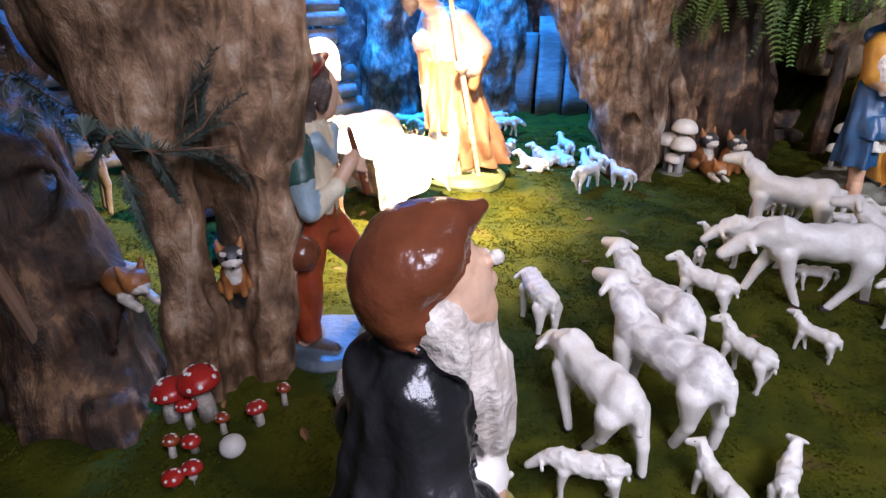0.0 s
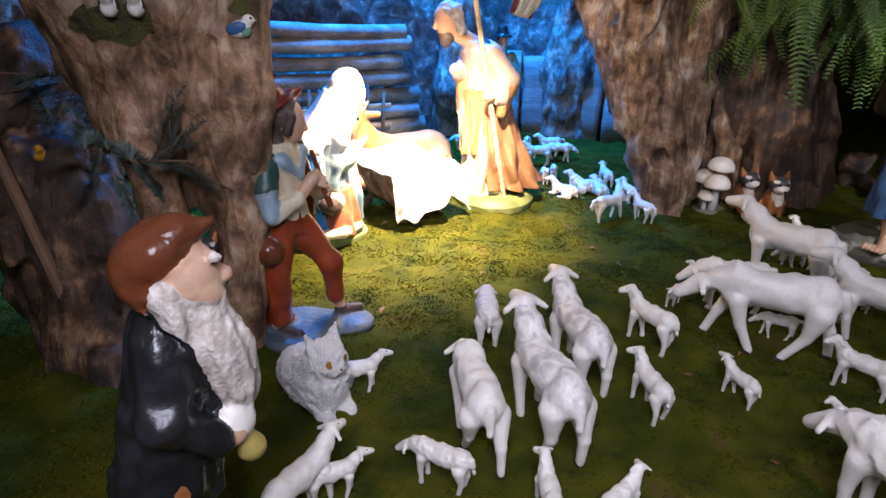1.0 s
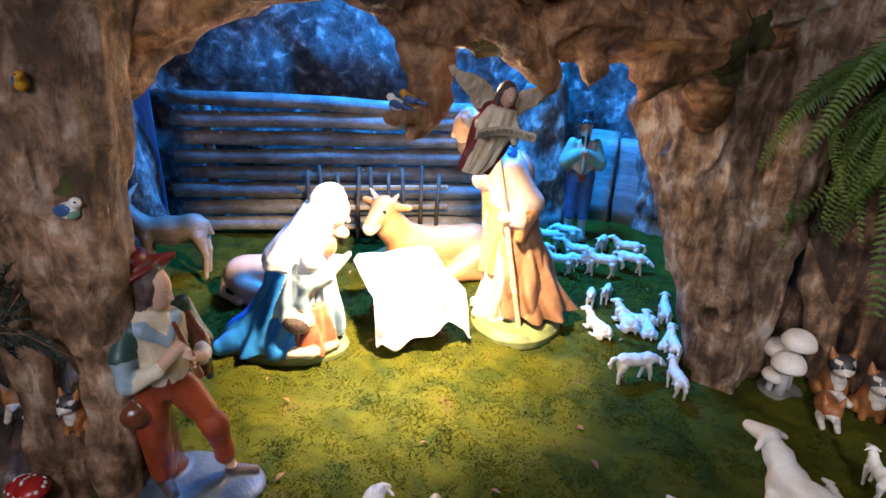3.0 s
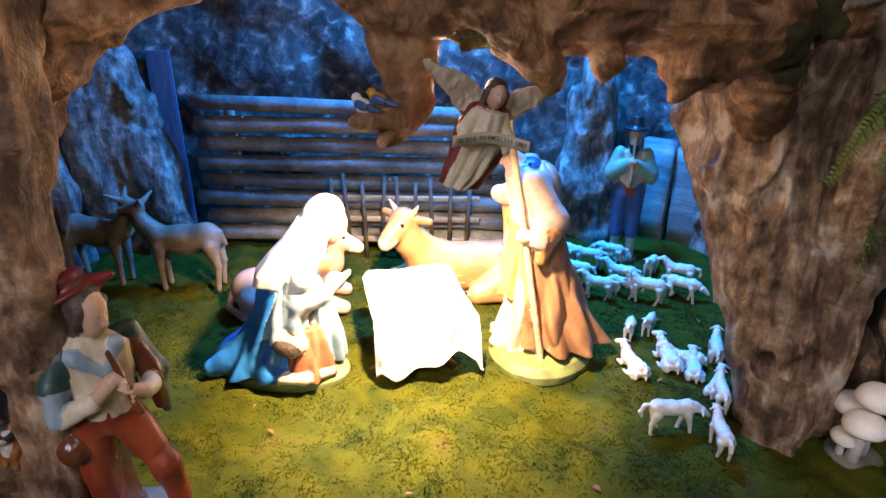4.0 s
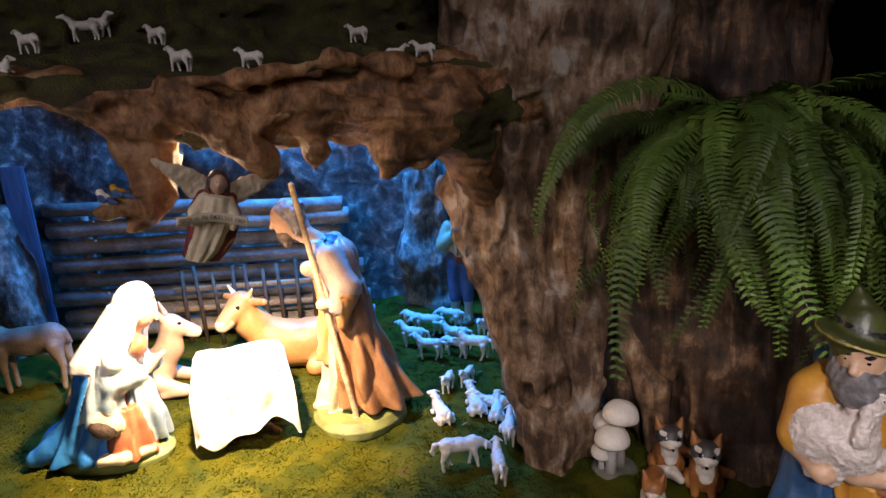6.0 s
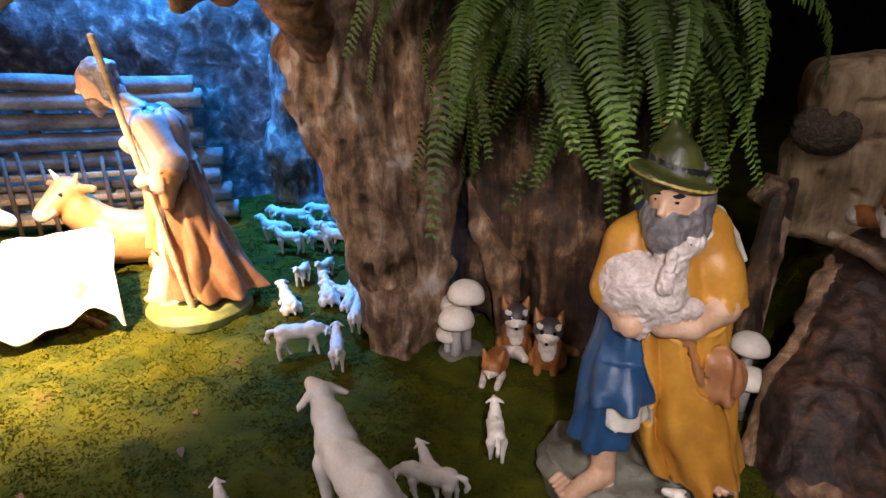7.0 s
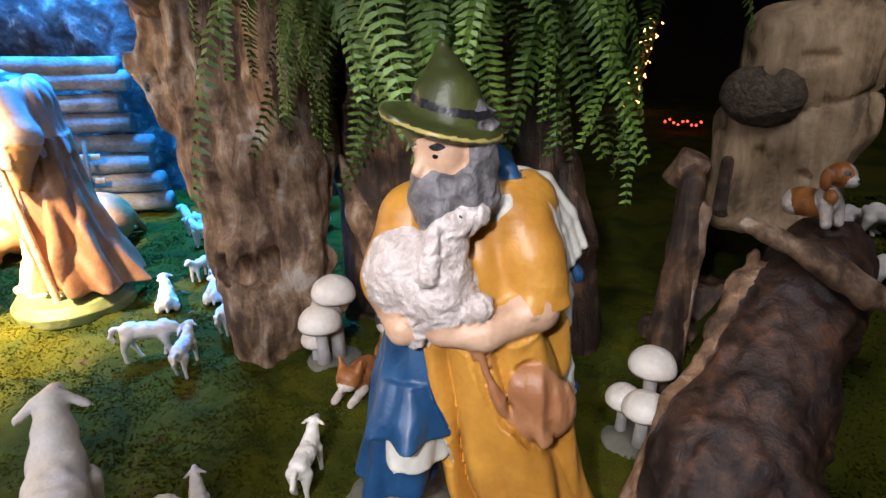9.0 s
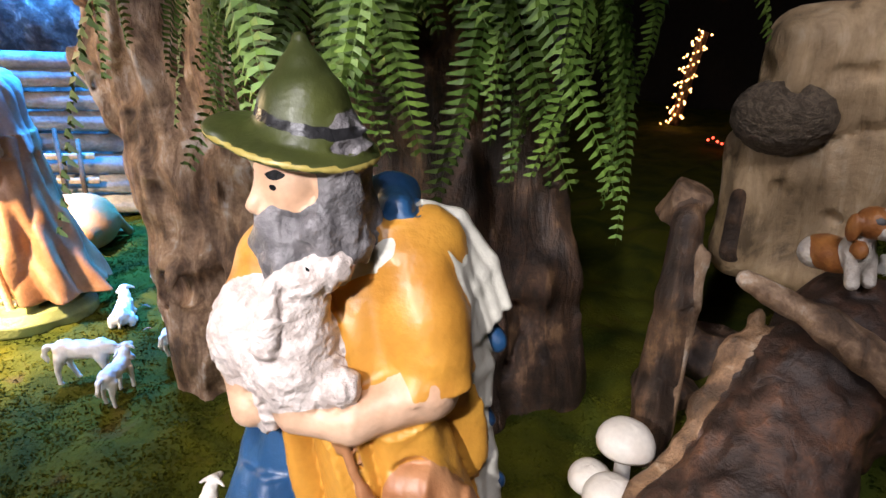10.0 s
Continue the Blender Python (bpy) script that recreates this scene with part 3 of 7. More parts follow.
# The last leg, mostly hidden by the trunks, is added to block the blue light.
sheet("backdrop", [(-2.1, 0.4), (-1.62, 1.2), (-1.3, 1.56), (-0.58, 2.26), (-0.2, 2.72), (0.62, 2.76), (0.66, 2.2)], 1.45, [ROCKPAPER], 0.035, 3.0, "crumpled dark rock-patterned sheet hung behind the stall")

# ---- the hollow tree over the stall ----
HEAD = math.atan2(0.95, 0.6)
EX, EY = (math.cos(HEAD), math.sin(HEAD)), (-math.sin(HEAD), math.cos(HEAD))


def W(a, b, z):
    """Along, behind and above the front line between the two trunks."""
    return (-0.1 + a * EX[0] + b * EY[0], 0.85 + a * EX[1] + b * EY[1], z)


def grain(P):
    """Furrows that run up the wood, with knots and pits."""
    x, y, z = P[:, 0], P[:, 1], P[:, 2]
    wx, wy = x + 0.03 * vnoise(x * 6, y * 6, z * 4), y + 0.03 * vnoise(x * 6 + 9, y * 6, z * 4)
    r = 0.013 * fbm(wx * 8, wy * 8, z * 4, 3) + 0.014 * np.abs(fbm(wx * 20, wy * 20, z * 6, 2)) - 0.016 * np.abs(vnoise(wx * 13, wy * 13, z * 6 + 4))
    r = r + 0.010 * np.abs(vnoise(wx * 44, wy * 44, z * 7)) + 0.003 * vnoise(x * 70, y * 70, z * 40)
    pits = step01(vnoise(x * 18, y * 18, z * 13 + 3), 0.35, 0.75)
    return r + 0.022 * pits


def split_grain(P):
    """Long straight splits of a weathered trunk."""
    x, y, z = P[:, 0], P[:, 1], P[:, 2]
    wx, wy = x + 0.02 * vnoise(x * 5, y * 5, z * 3), y + 0.02 * vnoise(x * 5 + 9, y * 5, z * 3)
    r = 0.012 * fbm(wx * 9, wy * 9, z * 2.5, 2) + 0.012 * np.abs(fbm(wx * 26, wy * 26, z * 3, 2)) - 0.012 * np.abs(vnoise(wx * 17, wy * 17, z * 2 + 4))
    return r + 0.007 * np.abs(vnoise(wx * 60, wy * 60, z * 5)) + 0.002 * vnoise(x * 80, y * 80, z * 30) + 0.005 * step01(vnoise(x * 16, y * 16, z * 9 + 3), 0.45, 0.8)


def arch_grain(P):
    """Furrows that run along the arch, with lumps and pits."""
    x, y, z = P[:, 0], P[:, 1], P[:, 2]
    a = (x + 0.1) * EX[0] + (y - 0.85) * EX[1]
    b = (x + 0.1) * EY[0] + (y - 0.85) * EY[1]
    zz = z + 0.02 * vnoise(a * 5, b * 5, z * 5)
    r = 0.010 * fbm(a * 7, b * 7, zz * 7, 3) + 0.012 * np.abs(fbm(a * 9, b * 18, zz * 24, 2)) - 0.013 * np.abs(vnoise(a * 12, b * 12, zz * 14 + 4))
    return r + 0.008 * np.abs(vnoise(a * 10, b * 44, zz * 48)) + 0.003 * vnoise(a * 50, b * 70, z * 70) + 0.012 * step01(vnoise(a * 15, b * 15, z * 15 + 3), 0.45, 0.8)


tree = thing("hollow_tree", "gnarled brown driftwood tree arching over the stall, patched with moss", "tree")

t = Clay(WOOD, MOSSWOOD)
# two limbs that part towards the ground, with the flat of the trunk set back between them
t.chain([(-0.275, 0.695, -0.03), (-0.268, 0.694, 0.12), (-0.268, 0.698, 0.28), (-0.285, 0.688, 0.42), (-0.30, 0.672, 0.6), (-0.33, 0.66, 0.85), (-0.36, 0.66, 1.2)], [0.042, 0.036, 0.038, 0.052, 0.074, 0.1, 0.13], 0, 0.03)
t.chain([(-0.185, 0.745, -0.03), (-0.18, 0.748, 0.1), (-0.165, 0.757, 0.25), (-0.158, 0.762, 0.45), (-0.152, 0.78, 0.65), (-0.15, 0.80, 0.85), (-0.16, 0.8, 1.2)], [0.038, 0.036, 0.042, 0.052, 0.06, 0.085, 0.12], 0, 0.025)
t.chain([(-0.225, 0.775, 0.0), (-0.222, 0.775, 0.2), (-0.21, 0.75, 0.36), (-0.22, 0.735, 0.6), (-0.24, 0.73, 0.9), (-0.25, 0.73, 1.2)], [0.04, 0.042, 0.06, 0.085, 0.12, 0.15], 0, 0.03)
t.chain([(-0.335, 0.74, 0.34), (-0.37, 0.70, 0.5), (-0.43, 0.66, 0.75)], [0.02, 0.04, 0.06], 0, 0.03)
t.moss((-0.235, 0.62, 0.565), (0.055, 0.06, 0.035))
t.moss((-0.10, 0.70, 0.55), (0.02, 0.05, 0.025))
left_trunk = part("trunk", t.mesh("trunk", 0.0052, relief=split_grain), WOOD, tree, "pale tan trunk parting into two limbs towards the ground")

t = Clay(WOOD_GREY, MOSSWOOD)
t.chain([(0.535, 1.822, -0.04), (0.522, 1.832, 0.06), (0.495, 1.85, 0.16), (0.448, 1.878, 0.3), (0.392, 1.903, 0.48), (0.385, 1.91, 0.66), (0.43, 1.90, 0.9), (0.47, 1.89, 1.2)], [0.078, 0.08, 0.094, 0.112, 0.136, 0.15, 0.19, 0.23], 0, 0.03)
t.chain([(0.585, 1.865, -0.03), (0.575, 1.875, 0.15), (0.55, 1.90, 0.36), (0.56, 1.92, 0.62), (0.63, 1.93, 1.05)], [0.05, 0.046, 0.07, 0.1, 0.14], 0, 0.03)
t.cap((0.455, 1.775, -0.02), (0.475, 1.79, 0.06), 0.028, 0.022, 0, 0.02)
t.cap((0.60, 1.775, -0.02), (0.585, 1.79, 0.05), 0.026, 0.022, 0, 0.02)
t.chain([(0.275, 1.88, 0.50), (0.228, 1.862, 0.575), (0.208, 1.86, 0.622)], [0.06, 0.03, 0.008], 0, 0.02)
t.chain([(0.34, 1.80, 0.62), (0.345, 1.79, 0.50), (0.36, 1.80, 0.40)], [0.03, 0.04, 0.03], 0, 0.02)
t.moss((0.36, 1.77, 0.69), (0.07, 0.08, 0.05))
right_trunk = part("trunk", t.mesh("trunk", 0.0055, relief=grain), WOOD_GREY, tree, "leaning knotted trunk, grey and brown, narrow at its foot")

t = Clay(WOOD_ARCH, MOSSWOOD)
t.chain([W(-0.12, 0.10, 0.60), W(-0.10, 0.08, 0.66), W(-0.05, 0.06, 0.73), W(0.02, 0.045, 0.79), W(0.12, 0.04, 0.83), W(0.22, 0.04, 0.846), W(0.32, 0.035, 0.838), W(0.42, 0.03, 0.80), W(0.52, 0.02, 0.792), W(0.64, 0.02, 0.79), W(0.80, 0.02, 0.79), W(0.95, 0.06, 0.79), W(1.12, 0.1, 0.80)],
        [0.05, 0.06, 0.066, 0.058, 0.044, 0.036, 0.036, 0.05, 0.056, 0.066, 0.07, 0.085, 0.13], 0, 0.02)
# hanging piece with its side knob
t.chain([W(0.418, 0.05, 0.80), W(0.43, 0.05, 0.73), W(0.42, 0.03, 0.67), W(0.394, 0.01, 0.628)], [0.050, 0.045, 0.034, 0.02], 0, 0.012)
t.cap(W(0.402, 0.01, 0.655), W(0.354, -0.005, 0.648), 0.026, 0.016, 0, 0.012)
t.cap(W(0.365, 0.03, 0.82), W(0.40, 0.03, 0.74), 0.03, 0.03, 0, 0.02)
# slanting root and the teeth
t.chain([W(0.47, -0.02, 0.83), W(0.55, -0.03, 0.765), W(0.60, -0.03, 0.715), W(0.622, -0.03, 0.682)], [0.03, 0.04, 0.034, 0.012], 0, 0.014)
t.chain([W(0.69, -0.02, 0.77), W(0.69, -0.03, 0.72), W(0.685, -0.03, 0.682)], [0.05, 0.024, 0.010], 0, 0.012)
t.chain([W(0.84, -0.01, 0.76), W(0.825, -0.01, 0.71), W(0.812, -0.01, 0.672)], [0.06, 0.036, 0.012], 0, 0.014)
t.chain([W(0.90, 0.0, 0.76), W(0.89, 0.01, 0.69)], [0.07, 0.03], 0, 0.02)
t.chain([W(0.95, 0.0, 0.78), W(0.99, 0.03, 0.70), W(1.06, 0.09, 0.62)], [0.075, 0.055, 0.05], 0, 0.03)
t.block(W(0.5, 0.14, 0.885), (0.60, 0.16, 0.022), 1, 0.02, rot=(20, 0, 57.7), soft=0.015)
t.ell(W(0.45, 0.38, 0.985), (0.72, 0.2, 0.12), 1, 0.05, rot=(0, 0, 57.7))
t.chain([W(-0.1, 0.45, 1.1), W(0.5, 0.52, 1.16), W(1.05, 0.46, 1.14)], [0.16, 0.16, 0.17], 0, 0.06)
t.moss(W(0.505, 0.0, 0.742), (0.04, 0.05, 0.03))
t.moss(W(1.0, -0.05, 0.74), (0.05, 0.12, 0.06))
# ridges on the front of the band
t.chain([W(0.46, -0.03, 0.845), W(0.58, -0.045, 0.84), W(0.72, -0.05, 0.868), W(0.86, -0.045, 0.85)], [0.012, 0.016, 0.018, 0.016], 0, 0.02)
t.chain([W(0.60, -0.05, 0.77), W(0.68, -0.055, 0.80), W(0.76, -0.055, 0.785), W(0.90, -0.05, 0.77)], [0.016, 0.02, 0.022, 0.02], 0, 0.02)
lintel = part("arch", t.mesh("arch", 0.0055, relief=arch_grain), WOOD_ARCH, tree, "overhanging arch of root wood with hanging teeth")

t = Clay(WOOD_DARK, MOSSWOOD)
t.chain([(-0.66, 0.82, 0.42), (-0.55, 0.72, 0.22), (-0.44, 0.66, -0.03)], [0.13, 0.12, 0.11], 0, 0.04)
t.chain([(-0.36, 0.6, -0.03), (-0.42, 0.66, 0.1), (-0.5, 0.7, 0.3)], [0.05, 0.06, 0.08], 0, 0.04)
stump_l = new("root_stump", t.mesh("root_stump", 0.0085, relief=grain))
tagged(stump_l, "dark weathered root stump beside the hollow tree", "stump")

# second trunk, hung with fern
t = Clay(WOOD_DARK, MOSSWOOD, WOOD_PALE)
t.chain([(0.86, 2.06, -0.04), (0.84, 2.08, 0.15), (0.80, 2.12, 0.45), (0.78, 2.12, 0.8), (0.78, 2.1, 1.2)], [0.14, 0.11, 0.13, 0.16, 0.2], 0, 0.05)
t.chain([(0.60, 2.02, -0.04), (0.6, 2.03, 0.3), (0.56, 2.03, 0.7), (0.5, 2.02, 1.1)], [0.05, 0.06, 0.09, 0.11], 0, 0.04)
t.chain([(0.66, 1.99, -0.04), (0.66, 2.0, 0.25), (0.64, 2.0, 0.6), (0.6, 1.98, 1.1)], [0.035, 0.05, 0.08, 0.12], 0, 0.04)
t.chain([(0.73, 2.06, -0.04), (0.71, 2.08, 0.3), (0.70, 2.08, 0.7), (0.68, 2.06, 1.2)], [0.09, 0.1, 0.13, 0.16], 0, 0.05)
t.chain([(1.0, 2.12, -0.03), (0.96, 2.12, 0.2), (0.88, 2.12, 0.4)], [0.06, 0.05, 0.07], 0, 0.03)
t.chain([(0.93, 1.98, -0.03), (0.90, 2.0, 0.2), (0.85, 2.06, 0.45)], [0.04, 0.035, 0.05], 0, 0.03)
dead_tree = thing("dead_tree", "dark brown splintered dead tree under the hanging fern", "tree")
part("trunk", t.mesh("trunk", 0.0085, relief=grain), WOOD_DARK, dead_tree)
t = Clay(WOOD)
t.chain([(0.73, 1.955, -0.02), (0.70, 1.96, 0.14), (0.655, 1.94, 0.24), (0.63, 1.93, 0.34)], [0.04, 0.036, 0.022, 0.006], 0, 0.02)
part("splinter", t.mesh("splinter", 0.006, relief=lambda P: 0.4 * grain(P)), WOOD, dead_tree, "grey-brown pointed splinter")

# fallen log, pale stump, post and branch at the moss bank
t = Clay(ROTTEN, MOSSWOOD, WOOD_PALE, WOOD)
t.chain([(1.30, 1.79, -0.04), (1.302, 1.87, 0.05), (1.328, 2.03, 0.19), (1.345, 2.12, 0.235)], [0.085, 0.088, 0.074, 0.07], 0, 0.03)
t.chain([(1.215, 1.80, -0.02), (1.235, 1.90, 0.10), (1.262, 2.01, 0.235), (1.275, 2.05, 0.27)], [0.026, 0.022, 0.016, 0.012], 3, 0.014)
t.chain([(1.37, 1.74, -0.02), (1.385, 1.84, 0.04)], [0.05, 0.04], 0, 0.03)
t.moss((1.285, 1.712, 0.02), (0.034, 0.024, 0.012), 3)
log = new("fallen_log", t.mesh("fallen_log", 0.0058, relief=lambda P: 0.4 * grain(P) + 0.004 * fbm(P[:, 0] * 60, P[:, 1] * 60, P[:, 2] * 60, 3)))
tagged(log, "rotten dark reddish-brown log leaning against the moss bank", "log")

t = Clay(WOOD_PALE, WOOD_DARK)
t.block((1.25, 2.285, 0.385), (0.082, 0.075, 0.165), 0, 0.05, rot=(0, 7, 14), soft=0.03)
t.block((1.275, 2.29, 0.47), (0.072, 0.07, 0.095), 0, 0.06, rot=(0, -9, 14), soft=0.02)
t.cap((1.185, 2.225, 0.28), (1.19, 2.225, 0.40), 0.03, 0.034, 0, 0.03)
t.cap((1.30, 2.25, 0.27), (1.315, 2.25, 0.42), 0.03, 0.034, 0, 0.03)
t.block((1.19, 2.205, 0.30), (0.012, 0.05, 0.05), 1, coat=True)


def stump_grain(P):
    """Slow swells, a cross crack and fine pits of a bare stump."""
    x, y, z = P[:, 0], P[:, 1], P[:, 2]
    crack = np.abs(z - 0.435 - 0.25 * (x - 1.28) - 0.012 * vnoise(x * 40, y * 40, 1.0))
    return 0.008 * fbm(x * 10, y * 10, z * 6, 3) + 0.006 * np.abs(vnoise(x * 34, y * 34, z * 9)) + 0.008 * step01(vnoise(x * 30, y * 30, z * 30), 0.4, 0.7) + 0.010 * (1 - step01(crack, 0.002, 0.007)) * (x > 1.26)


pale = new("pale_stump", t.mesh("pale_stump", 0.0055, relief=stump_grain))
tagged(pale, "upright pale driftwood stump with cracks and peeling bark", "stump")
t = Clay(WOOD_DARK)
t.block((1.37, 2.33, 0.60), (0.06, 0.06, 0.05), 0, 0.02, rot=(0, 5, 20), soft=0.02)
upper = new("wood_block", t.mesh("wood_block", 0.006, relief=lambda P: 0.5 * grain(P)))
tagged(upper, "dark block of old wood lying on the pale stump", "wood block")

t = Clay(NEST)
t.ell((0, 0, 0), (0.085, 0.065, 0.07), 0, 0.01)
t.rough = {0: (0.003, 90, 90, 120)}
t.ell((0.02, -0.01, 0.03), (0.06, 0.05, 0.05), 0, 0.02)
nest = new("bird_nest", t.mesh("bird_nest", 0.004, carve=lambda P, F: np.maximum(F, 0.028 - np.sqrt(P[:, 0] ** 2 + P[:, 1] ** 2 + (P[:, 2] - 0.085) ** 2))))
tagged(nest, "brown woven bird nest fixed to the pale stump", "nest")
nest.matrix_world = pose(1.222, 2.20, 0.445, 34, 8, 14) @ Matrix.Diagonal((0.66, 0.7, 0.6, 1))

t = Clay(WOOD_DARK, WOOD_GREY)
t.chain([(1.165, 2.06, -0.02), (1.163, 2.07, 0.10), (1.172, 2.075, 0.24), (1.172, 2.08, 0.335)], [0.030, 0.026, 0.024, 0.020], 0, 0.01)
t.cap((1.180, 2.075, 0.05), (1.19, 2.078, 0.3), 0.014, 0.012, 1, 0.008)
t.block((1.156, 2.105, 0.345), (0.026, 0.018, 0.030), 1, 0.004, rot=(10, 25, 30), soft=0.008)
post = new("wooden_post", t.mesh("wooden_post", 0.0042, relief=lambda P: 0.45 * split_grain(P)))
tagged(post, "split weathered wooden post standing in the moss", "post")

t = Clay(WOOD_GREY)
t.chain([(1.262, 1.99, 0.318), (1.33, 1.998, 0.29), (1.40, 2.01, 0.25), (1.46, 2.03, 0.228)], [0.010, 0.015, 0.018, 0.015], 0, 0.01)
t.cap((1.43, 2.02, 0.24), (1.46, 2.02, 0.268), 0.010, 0.008, 0, 0.008)
branch = new("branch", t.mesh("branch", 0.0042, relief=lambda P: 0.4 * split_grain(P)))
tagged(branch, "bare brown branch lying across the fallen log", "branch")

t = Clay(WOOD)
t.chain([(1.61, 1.68, -0.02), (1.625, 1.85, 0.0), (1.66, 2.2, 0.12)], [0.045, 0.05, 0.045], 0, 0.02)
slab = new("bark_slab", t.mesh("bark_slab", 0.008, relief=grain))
tagged(slab, "long brown wooden slab lying on the moss", "wood slab")
t = Clay(WOOD_DARK)
t.ell((1.17, 2.33, 0.05), (0.07, 0.05, 0.05), 0, 0.02)
t.ell((1.13, 2.22, 0.02), (0.06, 0.035, 0.035), 0, 0.02)
chunk = new("wood_chunk", t.mesh("wood_chunk", 0.007, relief=lambda P: 0.6 * grain(P)))
tagged(chunk, "dark lump of old wood on the moss", "wood lump")

# ---- stall: log fence, hurdle, bark slabs, boards ----
F0, F1 = np.array([-1.17, 1.47]), np.array([-0.38, 2.16])
fdir = (F1 - F0) / np.linalg.norm(F1 - F0)
fnorm = np.array([fdir[1], -fdir[0]])
fence = thing("log_fence", "weathered grey fence of eight stacked horizontal logs", "fence")
flen = float(np.linalg.norm(F1 - F0))
rnd = random.Random(5)
for i in range(8):
    z = 0.025 + i * 0.0605
    pts, radii = [], []
    n = 14
    s0, s1 = rnd.uniform(-0.03, 0.0) + 0.004 * i, flen + rnd.uniform(-0.02, 0.03) - 0.012 * i
    r0 = rnd.uniform(0.025, 0.029)
    for k in range(n):
        s = s0 + (s1 - s0) * k / (n - 1)
        q = F0 + fdir * s
        w = 0.008 * float(vnoise(s * 4, i * 3.3, 0.5))
        pts.append((q[0] + fnorm[0] * w, q[1] + fnorm[1] * w, gzf(*F0) * 0 + z + 0.02 + 0.009 * float(vnoise(s * 2.6, i * 5.1, 2.5)) + (0.03 if i == 7 else 0.0) * (0.4 - s)))
        radii.append(r0 * (1 + 0.14 * float(vnoise(s * 7, i * 2.2, 7.5))) * (0.9 + 0.15 * k / n))
    part("log", tube(pts, radii, 12, 0.05, i), LOG, fence)
for s in (0.1, 0.5, flen - 0.12):
    q = F0 + fdir * s - fnorm * 0.035
    part("post", tube([(q[0], q[1], -0.02), (q[0], q[1], 0.25), (q[0], q[1], 0.45)], [0.02, 0.019, 0.018], 8, 0.06, 3), LOG, fence)
for s, z in ((0.17, 0.19), (0.16, 0.375), (0.165, 0.44), (0.62, 0.25), (0.66, 0.38)):
    q = F0 + fdir * s + fnorm * 0.027
    part("screw", tube([(q[0], q[1], z), (q[0] + fnorm[0] * 0.002, q[1] + fnorm[1] * 0.002, z)], [0.004, 0.0035], 8), IVORY, fence)

hurdle = thing("hurdle", "small hurdle of dark upright sticks nailed to pale laths", "fence")
H0 = F0 + fdir * 0.435 + fnorm * 0.07
for i in range(9):
    q = H0 + fdir * 0.054 * i
    lean = rnd.uniform(-0.012, 0.012)
    zb = gzf(q[0], q[1])
    part("upright", tube([(q[0], q[1], zb - 0.01), (q[0] + lean * 0.5, q[1], zb + 0.14), (q[0] + lean, q[1] + lean * 0.5, zb + 0.265 + rnd.uniform(-0.012, 0.012))], [0.0075, 0.007, 0.006], 8, 0.08, i), STICK, hurdle)
for z in (0.05, 0.12, 0.19):
    a, b = H0 - fdir * 0.04 - fnorm * 0.012, H0 + fdir * 0.475 - fnorm * 0.012
    zz = gzf(*H0) + z
    bm = bmesh.new()
    bmesh.ops.create_cube(bm, size=1)
    bmesh.ops.scale(bm, vec=(0.51, 0.006, 0.018), verts=bm.verts)
    bmesh.ops.bevel(bm, geom=bm.edges[:], offset=0.0015, segments=1, affect="EDGES")
    c = (a + b) / 2
    bmesh.ops.transform(bm, matrix=pose(c[0], c[1], zz, 0, rnd.uniform(-1, 1), math.degrees(math.atan2(fdir[1], fdir[0]))), verts=bm.verts)
    part("lath", bm, LATH, hurdle)


def bark_relief(P):
    x, y, z = P[:, 0], P[:, 1], P[:, 2]
    return 0.022 * fbm(x * 9, y * 9, z * 5, 3) + 0.02 * np.abs(fbm(x * 22, y * 22, z * 8, 2)) - 0.022 * np.abs(vnoise(x * 14, y * 14, z * 6))


def bark_slab(label, x, y, heading, w, h, thick, lean=0.0, seed=0.0):
    c = Clay(BARK)
    c.chain([(0, -w * 0.3, -0.03), (0.01, -w * 0.25, h * 0.35), (0.0, -w * 0.12, h * 0.72), (0.02, -w * 0.15, h)], [thick, thick * 1.1, thick * 0.95, thick * 0.5], 0, 0.05)
    c.chain([(0.02, w * 0.3, -0.03), (0.0, w * 0.2, h * 0.4), (0.01, w * 0.15, h * 0.85)], [thick, thick * 0.9, thick * 0.6], 0, 0.05)
    ob = new("bark_slab", c.mesh("bark_slab", 0.009, relief=lambda P: bark_relief(P + seed)))
    ob.matrix_world = pose(x, y, gzf(x, y), 0, lean, heading)
    return tagged(ob, label, "bark", "bark slabs")


bark_slab("tall grey slab of cork bark at the stall's side", -1.34, 1.30, -38, 0.30, 0.68, 0.10, 3, 0.0)
bark_slab("tall bluish slab of cork bark beside the first", -1.40, 1.02, -20, 0.22, 0.55, 0.09, 2, 3.1)
bark_slab("upright grey slab of bark behind the piper", -0.32, 2.44, -60, 0.17, 0.62, 0.065, 3, 6.3)
bark_slab("upright grey slab of bark behind the piper", 0.12, 2.66, -80, 0.2, 0.75, 0.07, 2, 9.9)

